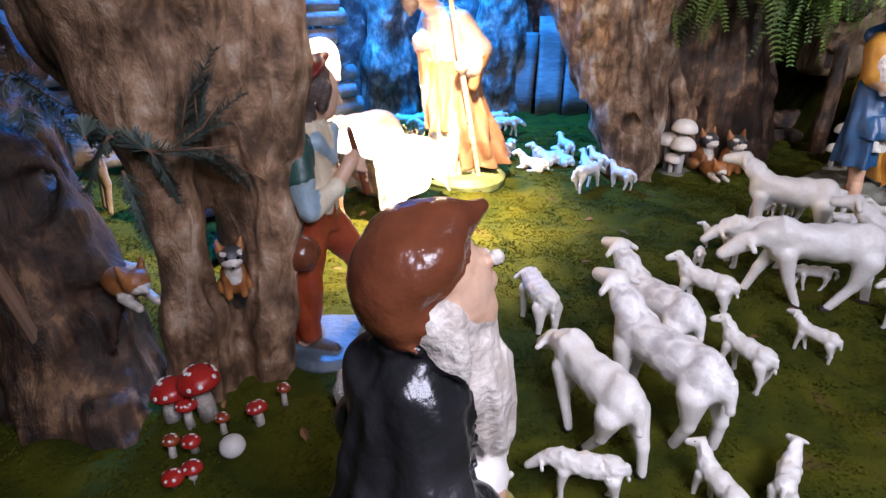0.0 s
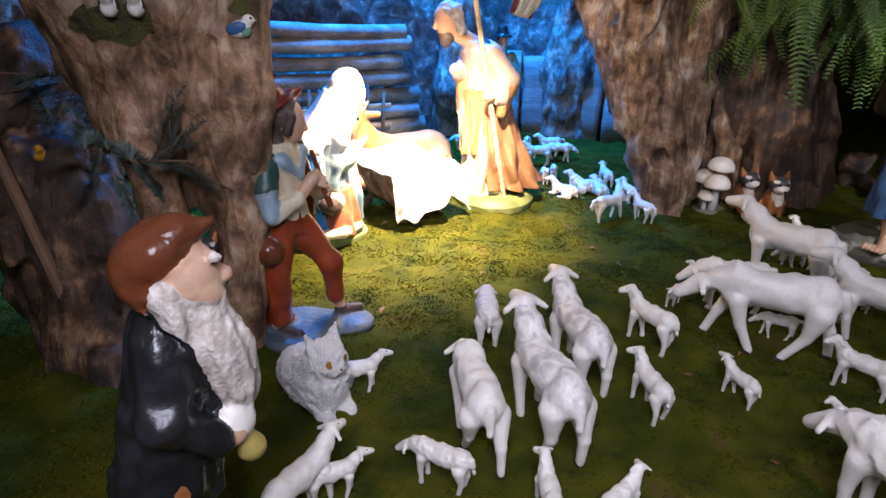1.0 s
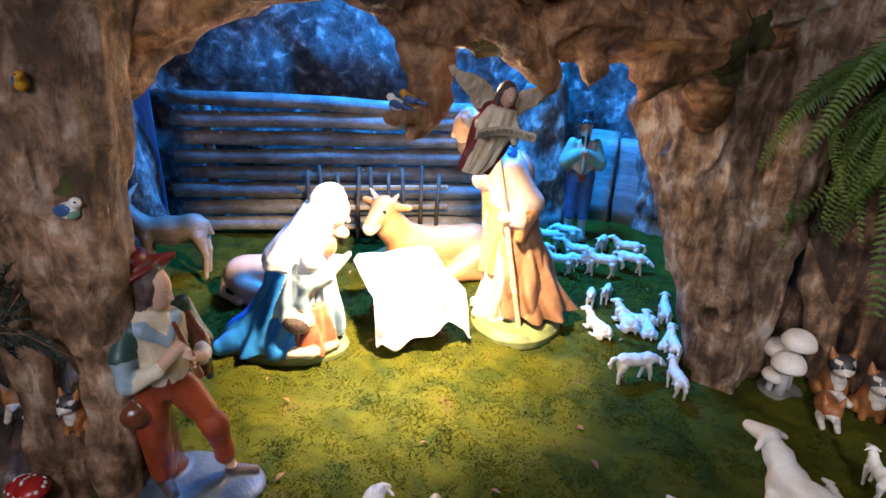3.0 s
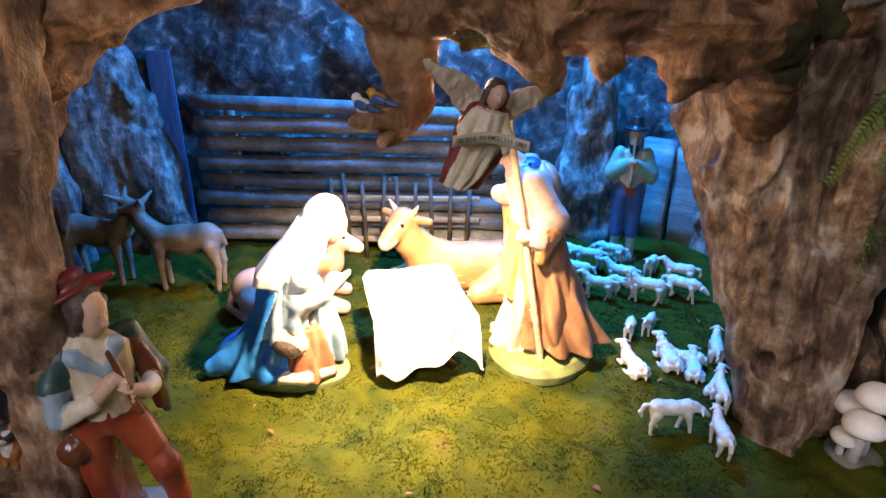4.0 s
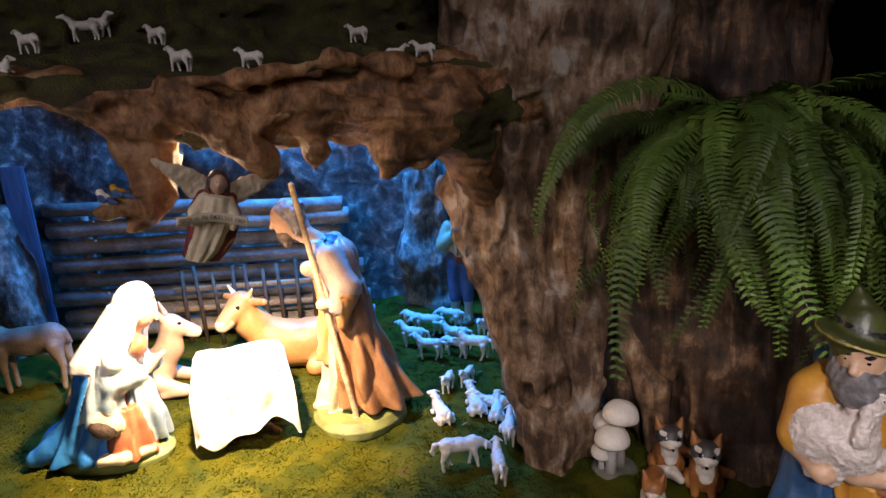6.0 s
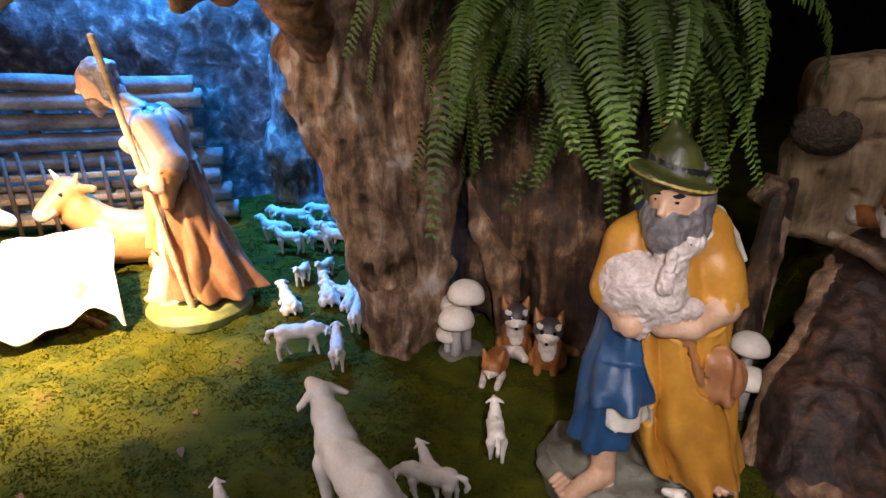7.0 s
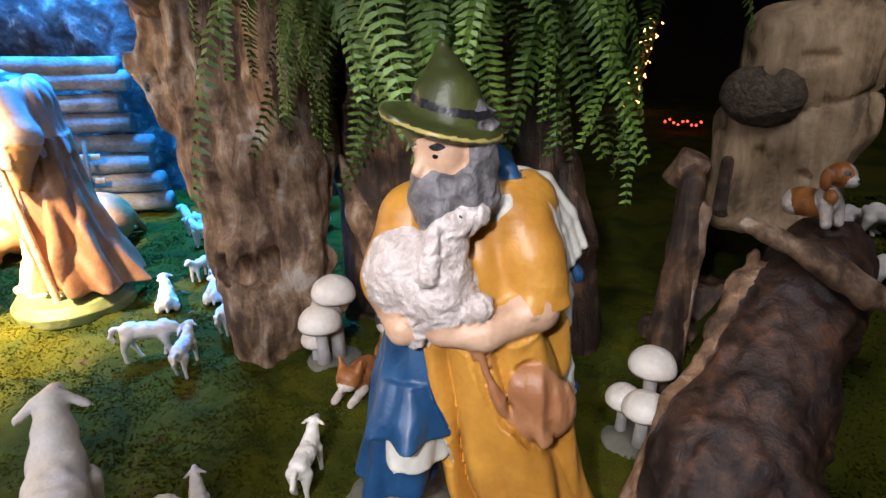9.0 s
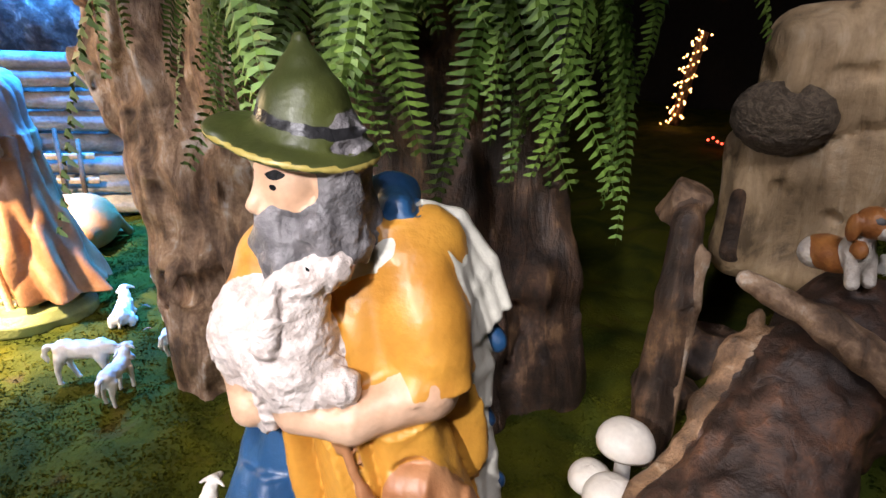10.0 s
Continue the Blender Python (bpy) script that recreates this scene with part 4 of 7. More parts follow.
palisade = thing("palisade", "row of upright grey boards closing the stall's corner", "fence")
for i in range(7):
    x, y = -0.14 + 0.115 * i, 2.60 + 0.004 * i + rnd.uniform(-0.012, 0.012)
    h = (0.36, 0.34, 0.41, 0.33, 0.39, 0.36, 0.42)[i]
    bm = bmesh.new()
    bmesh.ops.create_cube(bm, size=1)
    bmesh.ops.scale(bm, vec=(0.105, 0.03, h), verts=bm.verts)
    bmesh.ops.subdivide_edges(bm, edges=bm.edges[:], cuts=3, use_grid_fill=True)
    for v in bm.verts:
        v.co.y += 0.006 * noise.noise(Vector((v.co.x * 20 + i * 7, v.co.z * 6, 0)))
        v.co.x += 0.008 * noise.noise(Vector((i * 5.0, v.co.z * 5, 3)))
    bmesh.ops.transform(bm, matrix=pose(x, y, h / 2 - 0.01, 0, rnd.uniform(-2, 2), 0), verts=bm.verts)
    part("board", bm, LOG, palisade)
bm = bmesh.new()
bmesh.ops.create_cube(bm, size=1)
bmesh.ops.scale(bm, vec=(0.02, 0.075, 0.62), verts=bm.verts)
bmesh.ops.bevel(bm, geom=bm.edges[:], offset=0.004, segments=2, affect="EDGES")
me = bpy.data.meshes.new("blue_board")
bm.to_mesh(me)
bm.free()
me.materials.append(BLUEBOARD)
board = new("blue_board", me)
board.matrix_world = pose(-1.33, 1.45, 0.31 + gzf(-1.33, 1.45), 0, 0, -42)
tagged(board, "dark blue upright board beside the bark slab", "board")

# ---- animals ----
def sheep_mesh(name, mats, h, pose_kind="stand", head="up", wool=0.0, tail="hang", spread=0.0, turn=0.0):
    """Sheep of unit body, nose towards +x. mats: coat, face and legs, hooves, eyes."""
    c = Clay(*mats)
    s, lie = 1.0, pose_kind == "lie"
    drop = 0.32 if lie else 0.0
    zb = 0.55 - drop
    c.ell((-0.03, 0, zb + 0.01), (0.37, 0.155, 0.155), 0, 0.05)
    c.ell((0.26, 0, zb - 0.01), (0.16, 0.135, 0.175), 0, 0.05)
    c.ell((-0.29, 0, zb + 0.015), (0.165, 0.155, 0.17), 0, 0.05)
    if head == "up":
        n1, h0, h1 = (0.47, 0.0, zb + 0.22), (0.48, 0.0, zb + 0.26), (0.65, 0.05 * turn, zb + 0.21)
    elif head == "high":
        n1, h0, h1 = (0.50, 0.0, zb + 0.245), (0.51, 0.0, zb + 0.28), (0.69, 0.1 * turn, zb + 0.25)
    else:
        n1, h0, h1 = (0.53, 0.0, zb - 0.03), (0.55, 0.0, zb - 0.03), (0.71, 0.05 * turn, zb - 0.16)
    if turn:
        a = radians(turn * 60)
        d = Vector(h1) - Vector(h0)
        h1 = tuple(Vector(h0) + Vector((d.x * math.cos(a), d.x * math.sin(a), d.z)))
    c.chain([(0.30, 0, zb + 0.06), tuple((Vector((0.30, 0, zb + 0.1)) + Vector(n1)) / 2), n1], [0.128, 0.092, 0.07], 0, 0.05)
    c.cap(h0, h1, 0.082, 0.05, 1, 0.025)
    fd = (Vector(h1) - Vector(h0)).normalized()
    sd = fd.cross(Vector((0, 0, 1))).normalized()
    for s in (-1, 1):
        e0 = Vector(h0) + sd * s * 0.06 + Vector((0, 0, 0.03))
        e1 = Vector(h0) + sd * s * 0.165 - fd * 0.035 - Vector((0, 0, 0.045))
        c.cap(tuple(e0), tuple(e1), 0.032, 0.024, 1, 0.012)
        eye = Vector(h0) + fd * 0.07 + sd * s * 0.062 + Vector((0, 0, 0.025))
        c.ell(tuple(eye), (0.017, 0.017, 0.017), 3, 0.01, coat=True)
    if lie:
        for y in (-0.13, 0.13):
            c.cap((0.26, y, 0.1), (0.46, y * 0.8, 0.045), 0.06, 0.035, 1, 0.03)
            c.ell((-0.22, y * 1.2, 0.14), (0.18, 0.075, 0.13), 0, 0.03)
            c.cap((-0.1, y * 1.5, 0.06), (0.08, y * 1.4, 0.04), 0.045, 0.03, 1, 0.02)
    else:
        k = 0
        for x, y in ((0.27, -0.1), (0.27, 0.1), (-0.31, -0.105), (-0.31, 0.105)):
            sw = spread * (0.12, -0.1, -0.1, 0.12)[k]
            k += 1
            knee = (x + sw * 0.5 + (0.02 if x > 0 else -0.045), y, 0.25)
            c.chain([(x, y, 0.47), knee, (x + sw, y, 0.035)], [0.078 if x > 0 else 0.102, 0.043, 0.035], 1, 0.025)
            c.ell((x + sw + 0.015, y, 0.022), (0.05, 0.036, 0.03), 2 if wool == 0 else 1, 0.012)
    if tail == "curl":
        c.chain([(-0.44, 0, zb + 0.08), (-0.55, 0, zb + 0.06), (-0.60, 0, zb - 0.08), (-0.56, 0, zb - 0.2)], [0.045, 0.045, 0.045, 0.035], 0, 0.02)
    else:
        c.cap((-0.45, 0, zb + 0.08), (-0.49, 0, zb - 0.1), 0.045, 0.03, 0, 0.03)
    if wool:
        c.rough = {0: (wool, 22, 22, 22)}
    else:
        c.rough = {0: (0.02, 9, 9, 9)}
    return c.mesh(name, h)


W4 = (IVORY, IVORY, HOOF, EYE)
G4 = (GREYED, IVORY, HOOF, EYE)
BIG_UP = sheep_mesh("sheep", W4, 0.021, "stand", "high", spread=0.5)
BIG_GREY = sheep_mesh("sheep", G4, 0.021, "stand", "high", spread=0.6)
BIG_GRAZE = sheep_mesh("sheep", W4, 0.021, "stand", "down", spread=1.6)
BIG_WOOL = sheep_mesh("sheep", W4, 0.022, "stand", "down", wool=0.02)
LAMB = sheep_mesh("lamb", W4, 0.026, "stand", "up", wool=0.016, tail="curl", spread=0.5)
LAMB_LOW = sheep_mesh("lamb", W4, 0.026, "stand", "down", wool=0.016, tail="curl", spread=0.8)
LAMB_TURN = sheep_mesh("lamb", W4, 0.026, "stand", "up", wool=0.016, tail="hang", spread=-0.5, turn=0.8)
LAMB_LIE = sheep_mesh("lamb", W4, 0.026, "lie", "up", wool=0.02, turn=0.5)
KID = sheep_mesh("kid", W4, 0.026, "stand", "high", tail="hang", spread=-0.6)


def flock(mesh, name, label, x, y, heading, size, group, z=None):
    ob = tagged(new(name, mesh), label, "sheep figurine", group)
    zz = gzf(x, y) if z is None else z
    return place(ob, x, y, zz - 0.002, heading, size)


# large sheep on the front moss
LS = "ivory resin sheep figurine standing on the moss"
flock(BIG_UP, "sheep", "ivory sheep figurine with raised head standing on moss", 0.785, 1.355, 153, 0.21, "large sheep")
flock(BIG_GRAZE, "sheep", "ivory sheep figurine stretching its lowered head to the moss", 0.71, 1.045, 174, 0.225, "large sheep")
flock(BIG_GREY, "sheep", "ivory sheep figurine with grey-washed back, seen walking", 0.392, 0.865, 122, 0.185, "large sheep")
flock(BIG_GREY, "sheep", "ivory sheep figurine with grey-washed back, head raised", 0.368, 0.695, 124, 0.205, "large sheep")
flock(BIG_GRAZE, "sheep", "ivory sheep figurine with lowered head walking away", 0.272, 0.652, 118, 0.18, "large sheep")
flock(BIG_UP, "sheep", "ivory sheep figurine with raised head beside the grazing one", 0.91, 1.14, 158, 0.19, "large sheep")
flock(BIG_WOOL, "sheep", "woolly ivory sheep figurine with a rounded back", 0.80, 0.63, 125, 0.2, "large sheep")
flock(BIG_WOOL, "sheep", "woolly ivory sheep figurine grazing behind the large ones", 0.665, 1.20, 185, 0.15, "middle sheep")
flock(BIG_WOOL, "sheep", "small woolly ivory sheep figurine on a blue-green foot", 0.215, 0.93, 108, 0.13, "middle sheep")
flock(LAMB_TURN, "sheep", "ivory sheep figurine with a brown unpainted foot", 0.51, 1.0, 140, 0.115, "middle sheep")
flock(BIG_UP, "sheep", "ivory sheep figurine leaning its neck forward", 0.10, 0.45, 75, 0.118, "middle sheep")
flock(BIG_WOOL, "sheep", "short woolly ivory sheep figurine", 0.255, 0.55, 172, 0.095, "middle sheep")
flock(LAMB_TURN, "sheep", "ivory sheep figurine with a brownish head", 0.845, 0.97, 150, 0.1, "middle sheep")

# lambs
LL = "small cream lamb figurine with a curled tail on the moss"


def lambs(mesh, label, group, spots):
    for x, y, hd, s in spots:
        flock(mesh, "lamb", label, x, y, hd, s, group)


lambs(LAMB, LL, "lambs", [(0.555, 1.185, 250, 0.06), (0.615, 1.275, 150, 0.065), (0.865, 1.60, 120, 0.085), (1.19, 1.545, 165, 0.1)])
lambs(KID, "small cream kid figurine standing on the moss", "lambs", [(0.055, 0.70, 35, 0.085), (0.655, 0.885, 130, 0.075), (0.125, 0.485, 40, 0.08), (0.825, 1.475, 150, 0.07)])
lambs(LAMB_LOW, "small cream lamb figurine with lowered head", "lambs", [(0.835, 1.455, 195, 0.09), (0.74, 1.10, 175, 0.07)])
lambs(LAMB_TURN, "small cream lamb figurine looking back", "lambs", [(0.515, 0.80, 120, 0.1), (0.805, 0.845, 160, 0.065), (0.905, 1.28, 160, 0.075), (0.4, 0.54, 110, 0.085), (0.485, 0.57, 60, 0.08), (0.91, 1.37, 160, 0.08), (1.04, 1.43, 150, 0.08)])
lambs(LAMB_LOW, "small cream sheep figurine grazing near the tree foot", "herd by the tree", [(0.38, 1.665, 45, 0.105)])
lambs(LAMB, "small cream sheep figurine near the tree foot", "herd by the tree", [(0.475, 1.675, 130, 0.085), (0.425, 1.80, 120, 0.08), (0.345, 1.975, 115, 0.09), (0.17, 1.985, 280, 0.07), (0.15, 1.92, 290, 0.07)])
lambs(LAMB_LIE, "small cream sheep figurine lying on the moss", "herd by the tree", [(0.235, 1.785, 150, 0.105), (0.275, 1.875, 140, 0.11), (0.30, 1.91, 200, 0.1), (0.40, 1.845, 100, 0.09), (0.335, 1.885, 120, 0.095)])
lambs(LAMB, "small resin sheep figurine in the blue-lit herd", "herd behind the tree", [(-0.12, 2.09, 190, 0.1), (-0.02, 2.05, 200, 0.095), (0.085, 2.14, 195, 0.11), (-0.03, 2.2, 195, 0.1), (0.01, 2.31, 280, 0.085), (0.1, 2.31, 200, 0.1)])
lambs(LAMB_LOW, "small resin sheep figurine grazing in the blue-lit herd", "herd behind the tree", [(-0.14, 2.19, 200, 0.1), (-0.12, 2.29, 190, 0.095), (0.15, 2.22, 10, 0.1), (-0.22, 2.2, 170, 0.09), (0.02, 2.13, 190, 0.09)])

# sheep on the bank
flock(BIG_UP, "sheep", "white sheep figurine standing on the moss bank", 1.415, 2.30, -20, 0.092, "bank sheep")
flock(BIG_WOOL, "sheep", "cream woolly sheep figurine with lowered head on the bank", 1.442, 2.20, -14, 0.098, "bank sheep")
flock(LAMB_TURN, "sheep", "cream sheep figurine facing out from the bank", 1.522, 2.235, -80, 0.085, "bank sheep")
flock(LAMB_LIE, "sheep", "white sheep figurine resting behind the dog", 1.375, 2.34, -30, 0.08, "bank sheep")


def deer_mesh():
    c = Clay(DEERHIDE, CREAM, HOOF, EYE)
    c.ell((0, 0, 0.155), (0.088, 0.036, 0.042), 0, 0.015)
    c.ell((0.0, 0, 0.138), (0.06, 0.026, 0.03), 1, 0.012)
    c.ell((-0.065, 0, 0.158), (0.045, 0.038, 0.045), 0, 0.015)
    c.chain([(0.07, 0, 0.165), (0.105, 0, 0.205), (0.118, 0, 0.24)], [0.034, 0.022, 0.018], 0, 0.012)
    c.chain([(0.098, 0, 0.165), (0.124, 0, 0.205)], [0.016, 0.011], 1, 0.01)
    c.cap((0.112, 0, 0.25), (0.16, 0, 0.238), 0.019, 0.010, 0, 0.006)
    for s in (-1, 1):
        c.cap((0.10, s * 0.013, 0.262), (0.085, s * 0.042, 0.283), 0.009, 0.004, 0, 0.004)
        c.ell((0.13, s * 0.017, 0.25), (0.004, 0.004, 0.004), 3, coat=True)
        c.chain([(0.065, s * 0.02, 0.14), (0.068, s * 0.022, 0.075), (0.066, s * 0.022, 0.008)], [0.018, 0.0085, 0.0075], 0, 0.008)
        c.chain([(-0.08, s * 0.023, 0.14), (-0.095, s * 0.024, 0.08), (-0.088, s * 0.024, 0.008)], [0.024, 0.0095, 0.0075], 0, 0.008)
    c.cap((-0.103, 0, 0.175), (-0.116, 0, 0.14), 0.01, 0.007, 0, 0.006)
    return c.mesh("deer", 0.0042)


DEER = deer_mesh()
for x, y, hd, s, lb in ((-0.89, 1.262, 225, 1.0, "brown painted deer figurine standing on the moss"), (-1.115, 1.11, 32, 1.02, "brown painted deer figurine with raised head in blue light")):
    place(tagged(new("deer", DEER), lb, "deer figurine", "deer"), x, y, gzf(x, y) - 0.001, hd, s)


def lying_beast(name, hide, horned):
    c = Clay(hide, CREAM, HOOF, EYE)
    c.ell((-0.02, 0, 0.075), (0.15, 0.07, 0.075), 0, 0.03)
    c.ell((0.08, 0, 0.085), (0.075, 0.064, 0.075), 0, 0.03)
    c.ell((-0.12, 0, 0.075), (0.075, 0.072, 0.072), 0, 0.03)
    lift = 0.025 if horned else 0.06
    turn = radians(48 if horned else 0)
    ct, sn = math.cos(turn), math.sin(turn)

    def hd(x, y, z):
        return (0.165 + (x - 0.165) * ct - y * sn, (x - 0.165) * sn + y * ct, z + lift)
    c.chain([(0.10, 0, 0.11), (0.145, 0.0, 0.165), hd(0.165, 0, 0.19)], [0.058, 0.046, 0.038], 0, 0.02)
    c.cap(hd(0.165, 0, 0.2), hd(0.235, 0, 0.165), 0.037, 0.023, 0, 0.012)
    c.cap(hd(0.225, 0, 0.168), hd(0.245, 0, 0.158), 0.025, 0.021, 1, 0.006)
    for s in (-1, 1):
        if horned:
            c.cap(hd(0.16, s * 0.028, 0.222), hd(0.162, s * 0.05, 0.25), 0.010, 0.004, 1, 0.005)
            c.cap(hd(0.155, s * 0.035, 0.205), hd(0.15, s * 0.078, 0.208), 0.013, 0.010, 0, 0.006)
        else:
            c.cap(hd(0.15, s * 0.022, 0.22), hd(0.125, s * 0.035, 0.275), 0.013, 0.006, 0, 0.006)
        c.ell(hd(0.198, s * 0.029, 0.2), (0.0065, 0.0065, 0.0065), 3, coat=True)
        c.ell(hd(0.249, s * 0.012, 0.163), (0.005, 0.004, 0.004), 2, coat=True)
        c.chain([(0.10, s * 0.055, 0.06), (0.19, s * 0.07, 0.025), (0.12, s * 0.075, 0.018)], [0.032, 0.02, 0.015], 0, 0.015)
        c.chain([(-0.12, s * 0.06, 0.06), (-0.03, s * 0.09, 0.028), (-0.11, s * 0.095, 0.018)], [0.045, 0.025, 0.016], 0, 0.015)
    c.chain([(-0.185, 0, 0.09), (-0.2, -0.05, 0.03), (-0.14, -0.1, 0.016)], [0.012, 0.01, 0.014], 0, 0.008)
    return c.mesh(name, 0.0055)


ox = tagged(new("ox_figurine", lying_beast("ox_figurine", OXHIDE, True)), "tan painted ox figurine lying behind the manger", "ox figurine")
place(ox, -0.33, 1.815, gzf(-0.33, 1.815) - 0.003, 232, 1.0)
donkey = tagged(new("donkey", lying_beast("donkey", DONKEYHIDE, False)), "pinkish-grey painted donkey figurine lying behind the kneeling woman", "donkey figurine")
place(donkey, -0.59, 1.405, gzf(-0.59, 1.405) - 0.003, 50, 0.78)


def sitting_fox(name, fur):
    c = Clay(fur, WHITEHAIR, DARKFUR, EYE)
    c.ell((0, 0, 0.045), (0.038, 0.032, 0.048), 0, 0.015)
    c.ell((0.022, 0, 0.06), (0.02, 0.02, 0.036), 1, 0.01)
    c.ell((0.02, 0, 0.108), (0.03, 0.032, 0.027), 2, 0.01)
    c.ell((0.034, 0, 0.1), (0.022, 0.024, 0.016), 1, 0.008)
    c.cap((0.045, 0, 0.1), (0.062, 0, 0.097), 0.01, 0.005, 1, 0.006)
    c.ell((0.065, 0, 0.098), (0.005, 0.005, 0.005), 3, 0.002)
    for s in (-1, 1):
        c.cap((0.012, s * 0.022, 0.125), (0.008, s * 0.029, 0.15), 0.012, 0.003, 0, 0.005)
        c.cap((0.025, s * 0.018, 0.05), (0.032, s * 0.018, 0.006), 0.011, 0.009, 0, 0.006)
        c.ell((-0.005, s * 0.03, 0.02), (0.03, 0.014, 0.02), 0, 0.008)
        c.ell((0.045, s * 0.014, 0.112), (0.005, 0.005, 0.006), 3, coat=True)
        c.ell((0.032, s * 0.02, 0.12), (0.012, 0.01, 0.006), 1, coat=True)
    c.chain([(-0.03, 0, 0.02), (-0.06, 0.03, 0.02), (-0.04, 0.06, 0.025)], [0.014, 0.02, 0.012], 0, 0.01)
    return c.mesh(name, 0.003)


FOX = sitting_fox("fox", ORANGEFUR)
for x, y, hd, s in ((0.755, 1.905, -62, 0.88), (0.835, 1.89, -72, 0.9)):
    place(tagged(new("fox", FOX), "dark-faced seated fox figurine with a white chest", "fox figurine", "seated foxes"), x, y, gzf(x, y) - 0.002, hd, s)


def lying_fox():
    c = Clay(ORANGEFUR, WHITEHAIR, DARKFUR, EYE)
    c.ell((0, 0, 0.024), (0.05, 0.027, 0.025), 0, 0.01)
    c.ell((0.048, 0, 0.042), (0.022, 0.023, 0.02), 0, 0.008)
    c.ell((0.058, 0, 0.034), (0.014, 0.016, 0.012), 1, 0.006)
    c.cap((0.06, 0, 0.036), (0.08, 0, 0.033), 0.009, 0.004, 1, 0.005)
    for s in (-1, 1):
        c.cap((0.042, s * 0.015, 0.054), (0.038, s * 0.022, 0.074), 0.009, 0.003, 0, 0.004)
        c.cap((0.03, s * 0.018, 0.012), (0.075, s * 0.016, 0.007), 0.009, 0.007, 1, 0.005)
    c.chain([(-0.045, 0, 0.018), (-0.07, 0.03, 0.015), (-0.04, 0.055, 0.014)], [0.013, 0.017, 0.01], 1, 0.008)
    return c.mesh("fox", 0.003)


LFOX = lying_fox()
place(tagged(new("fox", LFOX), "small orange fox figurine lying before the seated foxes", "fox figurine"), 0.76, 1.815, gzf(0.76, 1.815), -75, 0.9)


def cat_mesh():
    c = Clay(WHITEFUR, WHITEFUR, AMBER, EYE)
    c.ell((-0.02, 0, 0.05), (0.07, 0.05, 0.052), 0, 0.02)
    c.ell((0.03, 0, 0.065), (0.045, 0.046, 0.065), 0, 0.02)
    c.ell((0.045, 0, 0.118), (0.034, 0.036, 0.032), 0, 0.012)
    c.ell((0.07, 0, 0.108), (0.014, 0.018, 0.012), 0, 0.008)
    for s in (-1, 1):
        c.cap((0.038, s * 0.02, 0.14), (0.034, s * 0.028, 0.166), 0.013, 0.003, 0, 0.006)
        c.ell((0.075, s * 0.0165, 0.121), (0.0075, 0.0055, 0.0075), 2, coat=True)
        c.ell((0.08, s * 0.0165, 0.121), (0.005, 0.003, 0.006), 3, coat=True)
        c.cap((0.05, s * 0.02, 0.02), (0.075, s * 0.02, 0.012), 0.016, 0.013, 0, 0.01)
    c.ell((0.084, 0, 0.11), (0.004, 0.004, 0.003), 3, coat=True)
    c.chain([(-0.08, 0, 0.03), (-0.06, 0.05, 0.02), (0.0, 0.06, 0.018)], [0.022, 0.024, 0.018], 0, 0.01)
    c.rough = {0: (0.0035, 130, 130, 90)}
    return c.mesh("cat", 0.003)


place(tagged(new("cat", cat_mesh()), "fluffy white plush cat with amber eyes sitting on moss", "cat figurine"), 0.0, 0.66, gzf(0.0, 0.66) - 0.003, -28, 0.92)


def dog_mesh():
    c = Clay(WHITEHAIR, ORANGEFUR, DARKFUR, EYE)
    c.ell((-0.02, 0, 0.038), (0.055, 0.032, 0.034), 1, 0.012)
    c.ell((-0.05, 0, 0.03), (0.03, 0.036, 0.03), 0, 0.01)
    c.ell((0.03, 0, 0.062), (0.027, 0.026, 0.042), 0, 0.014)
    c.ell((0.048, 0, 0.118), (0.031, 0.028, 0.028), 1, 0.01)
    c.ell((0.07, 0, 0.108), (0.02, 0.014, 0.014), 0, 0.008)
    c.ell((0.09, 0, 0.112), (0.005, 0.006, 0.005), 3, 0.002)
    for s in (-1, 1):
        c.ell((0.038, s * 0.031, 0.108), (0.014, 0.008, 0.026), 1, 0.005)
        c.ell((0.066, s * 0.016, 0.124), (0.009, 0.008, 0.008), 2, coat=True)
        c.cap((0.04, s * 0.018, 0.05), (0.05, s * 0.018, 0.008), 0.013, 0.012, 0, 0.008)
    c.ell((0.066, 0, 0.13), (0.02, 0.005, 0.02), 0, coat=True)
    c.ell((0.05, -0.02, 0.07), (0.016, 0.01, 0.016), 1, 0.004)
    return c.mesh("dog", 0.003)


